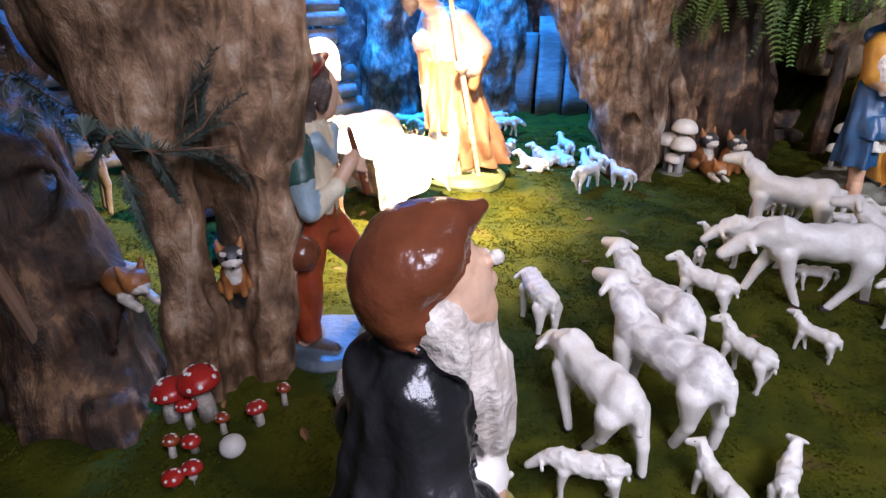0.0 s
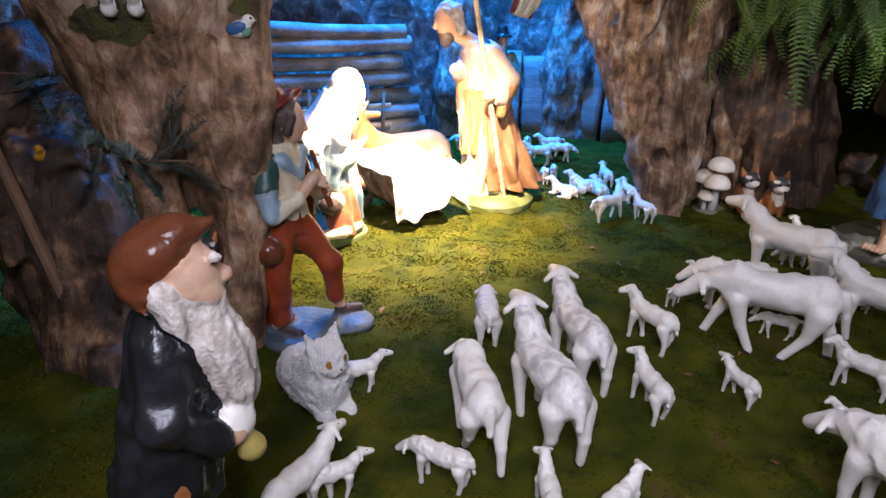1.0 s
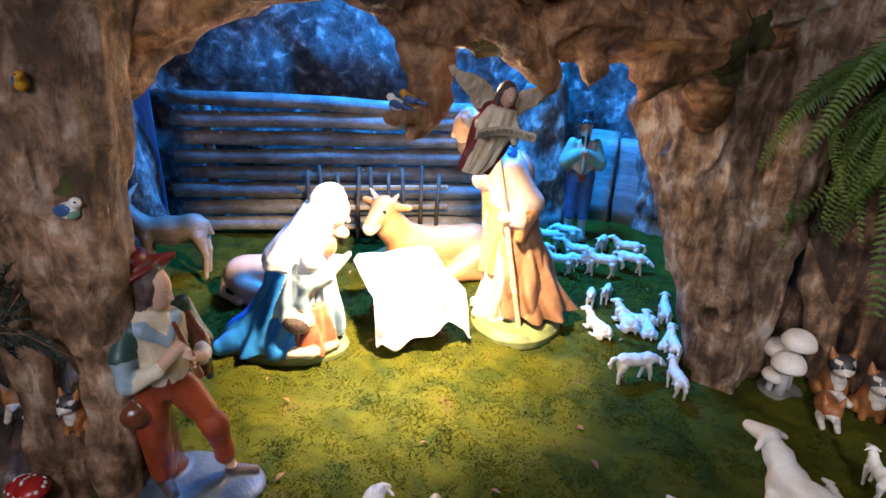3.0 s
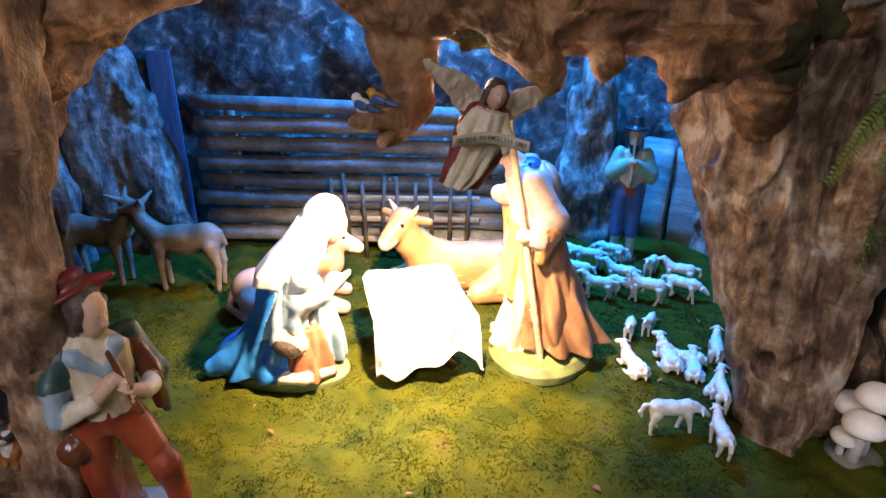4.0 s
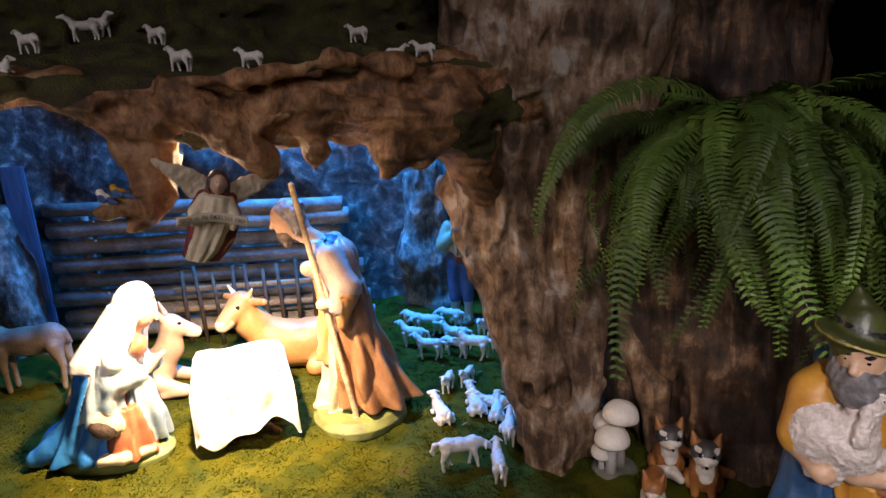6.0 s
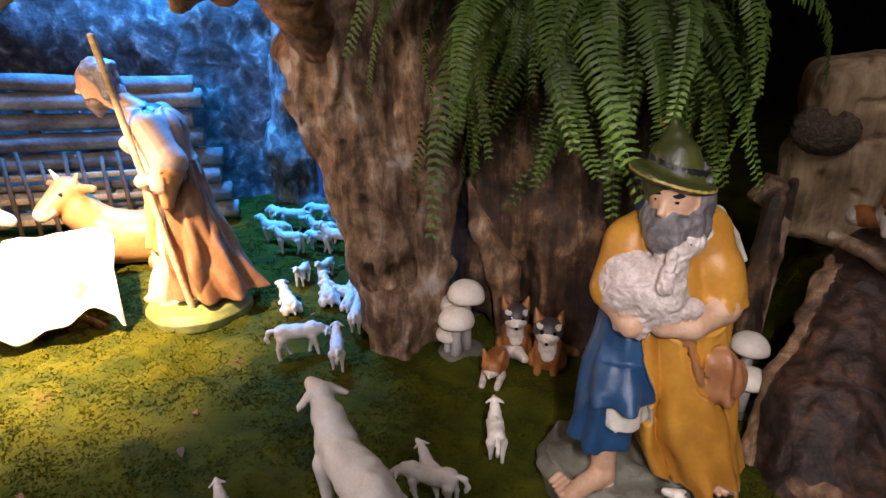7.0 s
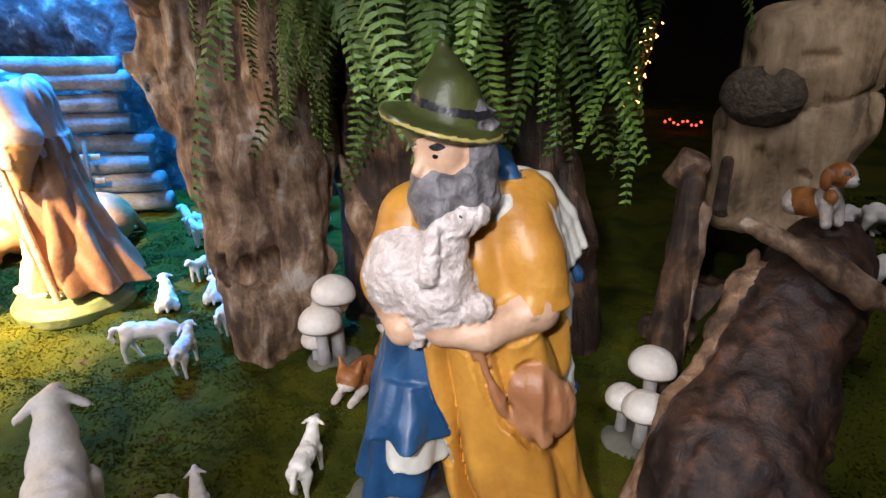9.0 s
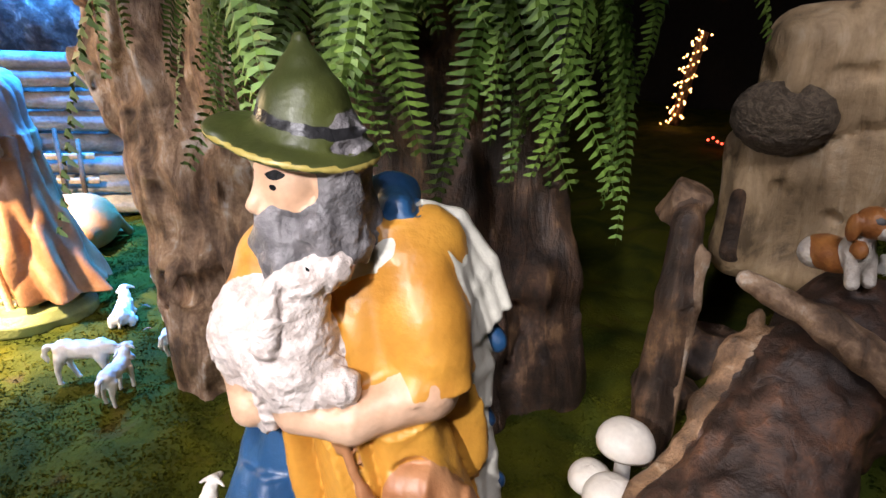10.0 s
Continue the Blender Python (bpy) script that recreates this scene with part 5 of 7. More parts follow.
# ---- painted figures ----
def head_on(c, at, tilt, skin, hair, beard=None, size=1.0, yaw=0.0):
    """A head with nose, hair and, if given, a beard; the face looks along +x."""
    R = Euler((0, radians(tilt), radians(yaw))).to_matrix()

    def q(x, y, z):
        return tuple(Vector(at) + R @ (Vector((x, y, z)) * size))
    rot = (0, tilt, yaw)
    c.ell(q(0, 0, 0), tuple(np.array((0.036, 0.031, 0.044)) * size), skin, 0.006, rot)
    c.ell(q(0.012, 0, -0.02), tuple(np.array((0.024, 0.023, 0.025)) * size), skin, 0.006, rot)
    c.cap(q(0.033, 0, 0.004), q(0.041, 0, -0.008), 0.005 * size, 0.006 * size, skin, 0.004)
    c.ell(q(-0.015, 0, 0.013), tuple(np.array((0.034, 0.0345, 0.041)) * size), hair, 0.004, rot)
    c.cap(q(-0.02, 0, 0.01), q(-0.025, 0, -0.05), 0.028 * size, 0.022 * size, hair, 0.008)
    if beard is not None:
        c.ell(q(0.017, 0, -0.043), tuple(np.array((0.021, 0.025, 0.022)) * size), beard, 0.005, rot)
        c.cap(q(0.024, 0, -0.04), q(0.026, 0, -0.065), 0.018 * size, 0.009 * size, beard, 0.006)
    return q


def hand_on(c, at, m, size=1.0):
    c.ell(at, (0.014 * size, 0.012 * size, 0.014 * size), m, 0.005)


def rock_base(c, r, h, m, cy=0.0):
    """An uneven low foot under a figure."""
    c.robe([(0.0, 0, cy, r[0] * 1.0, r[1] * 1.0), (h * 0.55, 0, cy, r[0] * 1.02, r[1] * 1.02), (h, 0, cy, r[0] * 0.88, r[1] * 0.88)], m, 0.006, folds=3, depth=0.035)


def joseph_figure():
    c = Clay(MANTLE, CREAM, SKIN, INKHAIR, LATH, BASEGREEN, PINK, OXHIDE, DARKHAIR, BLUE)
    rock_base(c, (0.105, 0.092), 0.038, 5, 0.036)
    c.robe([(0.035, 0.025, 0, 0.072, 0.06), (0.12, 0.012, 0, 0.058, 0.056), (0.25, 0.004, 0, 0.046, 0.05), (0.36, 0.008, 0, 0.04, 0.052), (0.43, 0.022, 0, 0.036, 0.05)], 1, 0.008, 9, 0.12, 10)
    c.robe([(0.055, -0.045, 0.018, 0.085, 0.075), (0.13, -0.028, 0.016, 0.07, 0.07), (0.25, -0.012, 0.008, 0.05, 0.06), (0.345, -0.008, 0, 0.038, 0.053)], 0, 0.008, 8, 0.13, -14)
    c.robe([(0.15, 0.032, 0.0, 0.046, 0.044), (0.25, 0.024, 0.0, 0.042, 0.046), (0.33, 0.018, 0, 0.04, 0.046)], 7, 0.006, 8, 0.12, 22)
    c.cap((0.045, -0.045, 0.20), (0.05, -0.035, 0.38), 0.022, 0.02, 1, 0.012)
    c.robe([(0.32, -0.004, 0, 0.044, 0.056), (0.39, 0.006, 0, 0.046, 0.064), (0.435, 0.02, 0, 0.04, 0.058), (0.462, 0.034, 0, 0.026, 0.034)], 6, 0.014, 7, 0.05, 24)
    c.ell((-0.004, 0, 0.415), (0.04, 0.056, 0.045), 6, 0.015)
    c.ell((0.012, 0, 0.448), (0.026, 0.036, 0.02), 9, 0.006)
    c.cap((0.036, 0, 0.455), (0.085, 0, 0.487), 0.022, 0.02, 2, 0.008)
    head_on(c, (0.100, 0.0, 0.512), 16, 2, 3, 8, 0.9, 6)
    c.ell((0.088, 0.0, 0.541), (0.033, 0.033, 0.015), 3, 0.006, rot=(0, 14, 0))
    for s in (-1, 1):
        c.cap((0.079, s * 0.026, 0.532), (0.072, s * 0.028, 0.49), 0.013, 0.012, 3, 0.005)
        c.ell((0.131, s * 0.011 - 0.01, 0.517), (0.004, 0.0055, 0.003), 8, coat=True)
    c.chain([(0.008, 0.056, 0.432), (-0.026, 0.076, 0.365), (0.0, 0.08, 0.318)], [0.026, 0.028, 0.022], 6, 0.01)
    c.cap((-0.022, 0.078, 0.345), (-0.004, 0.078, 0.275), 0.026, 0.012, 7, 0.008)
    c.cap((0.0, 0.08, 0.32), (0.022, 0.082, 0.325), 0.0125, 0.011, 2, 0.005)
    hand_on(c, (0.03, 0.082, 0.325), 2, 1.1)
    c.chain([(0.012, -0.056, 0.432), (0.032, -0.07, 0.36), (0.072, -0.02, 0.38)], [0.028, 0.028, 0.02], 6, 0.012)
    hand_on(c, (0.076, -0.006, 0.385), 2, 0.95)
    c.cap((0.052, -0.034, 0.355), (0.056, -0.04, 0.27), 0.02, 0.014, 7, 0.012)
    c.cap((-0.004, 0.085, 0.03), (0.056, 0.074, 0.605), 0.0065, 0.0065, 4, 0.002)
    for y in (-0.03, 0.035):
        c.cap((0.05, y, 0.045), (0.095, y, 0.042), 0.014, 0.010, 2, 0.006)
    c.rough = {0: (0.0055, 42, 42, 8), 1: (0.004, 60, 60, 9), 6: (0.0028, 45, 45, 22), 7: (0.004, 50, 50, 10), 3: (0.002, 150, 150, 90)}
    c.rough[0], c.rough[1], c.rough[6] = folds(0.0055, 8, -13), folds(0.003, 13, 6), folds(0.003, 9, 22)
    return c.mesh("standing_man_statue", 0.0026)


man = joseph_figure()
man.transform(Matrix(((1.12, 0, 0.068, 0), (0, 1.12, -0.03, 0), (0, 0, 1.03, 0), (0, 0, 0, 1))))
st = tagged(new("standing_man_statue", man), "painted plaster statue of a bearded man in brown mantle with staff", "statue")
place(st, 0.018, 1.716, gzf(0.018, 1.716) - 0.002, 218, 1.0)


def mary_figure():
    """Kneels towards +x; the broad side seen from the walk is -y."""
    c = Clay(MARYBLUE, SKYBLUE, CREAM, SKIN, BASEGREEN, VEIL, ROSE, DARKHAIR)
    rock_base(c, (0.135, 0.082), 0.03, 4)
    c.robe([(0.028, 0.0, 0, 0.075, 0.06), (0.08, 0.0, 0, 0.062, 0.055), (0.16, 0.0, 0, 0.046, 0.05), (0.24, 0.012, 0, 0.036, 0.045)], 6, 0.012, 8, 0.07, 10)
    # blue mantle over the back, trailing over the foot
    c.robe([(0.028, -0.068, 0.0, 0.082, 0.078), (0.10, -0.055, -0.004, 0.060, 0.066), (0.19, -0.034, -0.004, 0.042, 0.058), (0.25, -0.012, 0, 0.03, 0.048)], 0, 0.008, 7, 0.12, -16)
    c.robe([(0.03, -0.045, -0.045, 0.056, 0.042), (0.08, -0.04, -0.042, 0.042, 0.034), (0.13, -0.032, -0.036, 0.03, 0.028)], 0, 0.006, 6, 0.14, 18)
    c.chain([(-0.09, 0, 0.06), (-0.13, -0.01, 0.045), (-0.175, -0.03, 0.03)], [0.05, 0.035, 0.016], 0, 0.025)
    c.chain([(-0.06, -0.06, 0.05), (-0.03, -0.078, 0.038), (0.02, -0.08, 0.034)], [0.02, 0.014, 0.008], 0, 0.012)
    # rose dress over the bent knee, pale hem
    c.robe([(0.03, 0.045, -0.036, 0.058, 0.05), (0.08, 0.045, -0.036, 0.042, 0.04), (0.13, 0.035, -0.034, 0.03, 0.03)], 6, 0.008, 8, 0.11, 14)
    c.chain([(0.0, -0.086, 0.036), (0.05, -0.085, 0.036), (0.095, -0.05, 0.036)], [0.009, 0.011, 0.011], 2, 0.006)
    c.robe([(0.04, 0.086, 0.0, 0.032, 0.04), (0.10, 0.072, -0.008, 0.032, 0.038), (0.18, 0.05, -0.01, 0.026, 0.03)], 1, 0.008, 7, 0.12, 18)
    # wide pale sleeve hanging from the near arm, with its turned-back lining
    c.robe([(0.115, -0.012, -0.062, 0.042, 0.026), (0.15, -0.010, -0.060, 0.040, 0.028), (0.2, -0.002, -0.052, 0.034, 0.028), (0.245, 0.006, -0.04, 0.026, 0.024)], 1, 0.008, 6, 0.12, 24)
    c.cap((0.02, -0.064, 0.19), (0.058, -0.03, 0.192), 0.022, 0.017, 1, 0.012)
    c.ell((0.006, -0.078, 0.112), (0.04, 0.018, 0.026), 2, 0.006, rot=(0, 20, 0))
    c.ell((0.004, -0.09, 0.104), (0.03, 0.012, 0.017), 7, 0.003, rot=(0, 20, 0))
    c.ell((-0.05, -0.028, 0.175), (0.034, 0.034, 0.068), 0, 0.01)
    c.robe([(0.17, 0.006, 0, 0.04, 0.05), (0.225, 0.012, 0, 0.036, 0.05), (0.262, 0.02, 0, 0.026, 0.038)], 1, 0.012)
    c.chain([(0.012, 0.048, 0.245), (0.026, 0.056, 0.185), (0.078, 0.014, 0.20)], [0.022, 0.024, 0.015], 1, 0.01)
    for s in (-1, 1):
        c.cap((0.072, s * 0.012, 0.196), (0.10, s * 0.004, 0.224), 0.011, 0.006, 3, 0.004)
    c.ell((0.05, -0.01, 0.246), (0.018, 0.026, 0.022), 6, 0.008)
    # head bowed under a broad veil that covers the shoulders
    c.cap((0.025, 0, 0.265), (0.038, 0, 0.285), 0.017, 0.016, 3, 0.006)
    c.ell((0.058, 0, 0.312), (0.026, 0.024, 0.033), 3, 0.005, rot=(0, 26, 0))
    c.cap((0.080, 0, 0.308), (0.086, 0, 0.298), 0.0045, 0.0045, 3, 0.003)
    c.ell((0.05, 0, 0.330), (0.03, 0.027, 0.028), 7, 0.003, rot=(0, 26, 0))
    c.ell((0.032, 0, 0.332), (0.045, 0.044, 0.044), 5, 0.004, rot=(0, 26, 0))
    c.robe([(0.215, -0.052, -0.004, 0.048, 0.066), (0.235, -0.044, -0.003, 0.052, 0.068), (0.265, -0.022, -0.001, 0.052, 0.064), (0.295, -0.002, 0, 0.046, 0.054), (0.335, 0.02, 0, 0.04, 0.043)], 5, 0.010, 5, 0.04, 16)
    for s in (-1, 1):
        c.chain([(0.048, s * 0.034, 0.338), (0.034, s * 0.048, 0.285), (0.016, s * 0.064, 0.235), (0.004, s * 0.066, 0.218)], [0.012, 0.018, 0.02, 0.012], 5, 0.012)
    c.rough[0], c.rough[1], c.rough[5], c.rough[6] = folds(0.0055, 8, -14), folds(0.0035, 11, 14), folds(0.0012, 6, 8), folds(0.003, 12, 10)
    return c.mesh("kneeling_woman_statue", 0.0026)


woman = mary_figure()
woman.transform(Matrix(((1, 0, 0.21, 0), (0, 1, 0, 0), (0, 0, 1.15, 0), (0, 0, 0, 1))))
st = tagged(new("kneeling_woman_statue", woman), "painted plaster statue of a kneeling woman, blue mantle, white veil", "statue")
place(st, -0.332, 1.238, gzf(-0.332, 1.238) - 0.004, 42, 1.0)


def shepherd_figure():
    """Local +x is the front quarter of the figure, +y its left-hand side; the face turns 45 degrees from +x towards -y."""
    c = Clay(OCHRE, SHAWL, SKIN, GREYHAIR, OLIVE, BLUE, LEATHER, BASEROCK, LAMBWOOL, GOLDBAND, EYE, BLACKCOAT)
    rock_base(c, (0.105, 0.142), 0.045, 7)
    c.ell((0.0, -0.01, 0.042), (0.075, 0.1, 0.02), 7, 0.02)
    # ochre robe sweeping to the hem
    c.robe([(0.05, 0.032, 0.082, 0.06, 0.06), (0.12, 0.03, 0.052, 0.06, 0.067), (0.22, 0.022, 0.027, 0.06, 0.071), (0.30, 0.018, 0.018, 0.056, 0.068), (0.38, 0.002, 0.018, 0.043, 0.066), (0.422, 0.0, 0.01, 0.03, 0.045)], 0, 0.012, 8, 0.07, 15)
    c.cap((-0.005, 0.058, 0.398), (0.012, -0.045, 0.392), 0.03, 0.03, 0, 0.02)
    # blue under-robe over the forward leg, with scalloped cream and blue tiers
    c.robe([(0.118, 0.042, -0.070, 0.046, 0.042), (0.175, 0.036, -0.062, 0.042, 0.040), (0.31, 0.014, -0.036, 0.034, 0.034)], 5, 0.008, 6, 0.07, 14)
    c.robe([(0.156, 0.050, -0.052, 0.044, 0.034), (0.192, 0.044, -0.052, 0.038, 0.034)], 1, 0.003, 7, 0.06, 12)
    c.robe([(0.188, 0.048, -0.054, 0.052, 0.042), (0.205, 0.046, -0.053, 0.047, 0.040), (0.238, 0.036, -0.05, 0.034, 0.032)], 5, 0.003, 5, 0.09, -10)
    # bare feet
    c.cap((0.05, -0.066, 0.135), (0.058, -0.064, 0.062), 0.020, 0.016, 2, 0.006)
    c.cap((0.058, -0.064, 0.060), (0.088, -0.112, 0.052), 0.0165, 0.0125, 2, 0.006)
    for k in range(5):
        c.cap((0.086 - 0.008 * k, -0.108 - 0.005 * k + 0.004, 0.052), (0.098 - 0.009 * k, -0.127 - 0.003 * k + 0.002, 0.050), 0.006, 0.0045, 2, 0.002)
        c.cap((0.068, 0.078 + 0.0085 * k, 0.056), (0.094 - 0.0025 * abs(k - 1), 0.076 + 0.0095 * k, 0.050), 0.0062, 0.0046, 2, 0.002)
    c.cap((0.05, 0.095, 0.066), (0.072, 0.095, 0.058), 0.018, 0.016, 2, 0.006)
    # shawl: a pleated sash over the shoulder to a pointed corner, then two hanging tiers, blue inside
    c.robe([(0.12, -0.030, 0.080, 0.022, 0.024), (0.24, -0.024, 0.076, 0.028, 0.028), (0.33, -0.016, 0.072, 0.032, 0.032), (0.39, -0.012, 0.056, 0.03, 0.034), (0.415, -0.012, 0.034, 0.024, 0.026)], 1, 0.010, 6, 0.1, 22)
    mixed = lambda p0, p1, f: tuple(u + (w - u) * f for u, w in zip(p0, p1))
    for k in range(5):
        f = k / 4
        c.chain([(0.040, 0.006, 0.392 - 0.004 * f), mixed((-0.014, 0.036, 0.424), (0.032, 0.036, 0.405), f), mixed((-0.022, 0.078, 0.414), (0.026, 0.066, 0.394), f), mixed((-0.022, 0.102, 0.382), (0.022, 0.080, 0.358), f), mixed((-0.012, 0.119, 0.352), (0.012, 0.090, 0.326), f)], [0.005, 0.0085, 0.0098, 0.0092, 0.005], 1, 0.004)
        c.chain([mixed((-0.012, 0.094, 0.345), (0.018, 0.076, 0.335), f), mixed((-0.012, 0.102, 0.300), (0.016, 0.077, 0.295), f), mixed((-0.006, 0.107, 0.268 + 0.004 * (k % 2)), (0.016, 0.078, 0.250), f)], [0.007, 0.0088, 0.005], 1, 0.004)
    for k in range(3):
        f = k / 2
        c.chain([mixed((-0.014, 0.096, 0.27), (0.012, 0.082, 0.26), f), mixed((-0.010, 0.108, 0.215), (0.010, 0.088, 0.21), f), mixed((-0.008, 0.112, 0.158), (0.010, 0.092, 0.15), f)], [0.009, 0.0095, 0.009], 1, 0.004)
    for y, z in ((0.112, 0.322), (0.108, 0.248), (0.116, 0.188)):
        c.cap((-0.02, y - 0.02, z + 0.014), (-0.012, y, z), 0.013, 0.007, 5, 0.002)
    c.chain([(-0.032, -0.01, 0.415), (-0.025, 0.03, 0.43), (0.004, 0.04, 0.430)], [0.018, 0.018, 0.014], 5, 0.006)
    # head, turned aside, under the felt hat
    c.cap((0.0, 0.0, 0.395), (0.034, -0.004, 0.436), 0.024, 0.021, 2, 0.008)
    yaw, at = -45.0, (0.046, -0.010, 0.459)
    q = head_on(c, at, 6, 2, 3, None, 0.90, yaw)
    for fx, fy, fz, r in ((0.02, 0, -0.034, 0.024), (0.026, 0.008, -0.05, 0.019), (0.022, -0.010, -0.052, 0.018), (0.016, 0.0, -0.068, 0.015), (0.006, 0.024, -0.03, 0.018), (0.006, -0.024, -0.03, 0.018), (0.004, 0.016, -0.056, 0.018), (0.004, -0.016, -0.056, 0.018)):
        c.ell(q(fx, fy, fz), (r, r, r * 1.15), 3, 0.005)
    c.cap(q(0.032, 0.006, -0.018), q(0.026, 0.018, -0.03), 0.006, 0.006, 3, 0.003)
    c.cap(q(0.032, -0.006, -0.018), q(0.026, -0.018, -0.03), 0.006, 0.006, 3, 0.003)
    for sg in (-1, 1):
        c.cap(q(-0.008, sg * 0.031, 0.004), q(-0.012, sg * 0.03, -0.045), 0.013, 0.015, 3, 0.005)
        c.ell(q(0.0325, sg * 0.0135, 0.003), (0.004, 0.0042, 0.0019), 10, coat=True)
        c.ell(q(0.031, sg * 0.0145, 0.0115), (0.0085, 0.0085, 0.0026), 11, coat=True)
    tilt = (-13, 4, 0)
    c.ell((0.040, -0.015, 0.483), (0.053, 0.052, 0.0075), 4, 0.005, rot=tilt)
    c.ell((0.052, -0.054, 0.492), (0.028, 0.014, 0.006), 4, 0.008, rot=(-24, 0, 0))
    c.chain([(0.037, -0.013, 0.482), (0.034, -0.013, 0.500), (0.030, -0.014, 0.522), (0.026, -0.016, 0.543)], [0.037, 0.030, 0.0165, 0.0055], 4, 0.004)
    c.block((0.036, -0.013, 0.4965), (0.05, 0.05, 0.003), 11, rot=tilt, coat=True)
    c.block((0.040, -0.015, 0.4815), (0.08, 0.08, 0.0014), 9, rot=tilt, coat=True)
    # arms round the carried sheep
    c.chain([(0.018, 0.05, 0.390), (0.032, 0.064, 0.358), (0.040, 0.070, 0.336)], [0.028, 0.027, 0.027], 0, 0.012)
    c.robe([(0.318, 0.042, 0.071, 0.029, 0.029), (0.36, 0.03, 0.066, 0.024, 0.026)], 0, 0.004, 5, 0.09)
    c.chain([(0.034, 0.074, 0.33), (0.050, 0.068, 0.314), (0.076, 0.02, 0.300), (0.078, -0.02, 0.302)], [0.019, 0.020, 0.015, 0.012], 2, 0.008)
    c.chain([(0.014, -0.05, 0.385), (0.03, -0.072, 0.335)], [0.030, 0.026], 0, 0.012)
    c.cap((0.034, -0.074, 0.325), (0.07, -0.055, 0.30), 0.017, 0.014, 2, 0.008)
    # sheep: body across the chest, neck and head raised towards the shoulder
    c.ell((0.044, -0.052, 0.346), (0.037, 0.038, 0.041), 8, 0.012)
    c.ell((0.062, -0.022, 0.337), (0.034, 0.034, 0.038), 8, 0.012)
    c.cap((0.068, -0.018, 0.360), (0.068, -0.012, 0.394), 0.023, 0.018, 8, 0.010)
    c.cap((0.069, -0.010, 0.402), (0.068, 0.014, 0.409), 0.0185, 0.0105, 8, 0.004)
    c.cap((0.086, -0.022, 0.402), (0.091, -0.028, 0.362), 0.006, 0.0105, 8, 0.001)
    c.ell((0.0855, -0.002, 0.411), (0.005, 0.0045, 0.0042), 10, coat=True)
    c.ell((0.070, 0.024, 0.409), (0.004, 0.003, 0.003), 6, coat=True)
    c.cap((0.072, -0.016, 0.318), (0.078, 0.016, 0.328), 0.011, 0.013, 8, 0.004)
    c.cap((0.072, -0.04, 0.308), (0.071, -0.042, 0.290), 0.010, 0.008, 8, 0.004)
    c.cap((0.060, -0.064, 0.316), (0.058, -0.066, 0.295), 0.010, 0.008, 8, 0.004)
    # bag and strap
    c.ell((0.068, 0.074, 0.216), (0.022, 0.036, 0.034), 6, 0.006, rot=(-18, 0, 20))
    c.ell((0.072, 0.066, 0.242), (0.018, 0.028, 0.022), 6, 0.008, rot=(-28, 0, 20))
    c.cap((0.082, 0.048, 0.236), (0.088, 0.078, 0.196), 0.006, 0.008, 6, 0.004)
    c.chain([(0.080, 0.010, 0.296), (0.086, 0.028, 0.252), (0.084, 0.044, 0.214), (0.078, 0.060, 0.190)], [0.005, 0.005, 0.005, 0.004], 6, 0.002)
    curl = lambda p: 0.0016 * np.sin(230 * p[:, 1] + 9 * fbm(p[:, 0] * 40, p[:, 1] * 40, p[:, 2] * 40, 2)) * np.cos(190 * p[:, 2])
    c.rough = {8: curl, 3: (0.0045, 95, 95, 50), 5: (0.004, 45, 45, 9), 7: (0.006, 30, 30, 30), 6: (0.003, 30, 110, 30), 2: (0.0008, 60, 60, 60)}
    c.rough[0], c.rough[1] = folds(0.0105, 11, 13, top=0.33), lambda p: 0.0012 * np.sin(190 * (0.8 * p[:, 0] + 0.5 * p[:, 1]) + 45 * p[:, 2] + 3 * fbm(p[:, 0] * 16, p[:, 1] * 16, p[:, 2] * 9, 2))
    return c.mesh("shepherd_statue", 0.0022)


st = tagged(new("shepherd_statue", shepherd_figure()), "painted statue of a bearded shepherd in ochre robe holding a sheep", "statue")
place(st, 1.064, 1.665, gzf(1.064, 1.665) - 0.008, -57.5, 1.0)


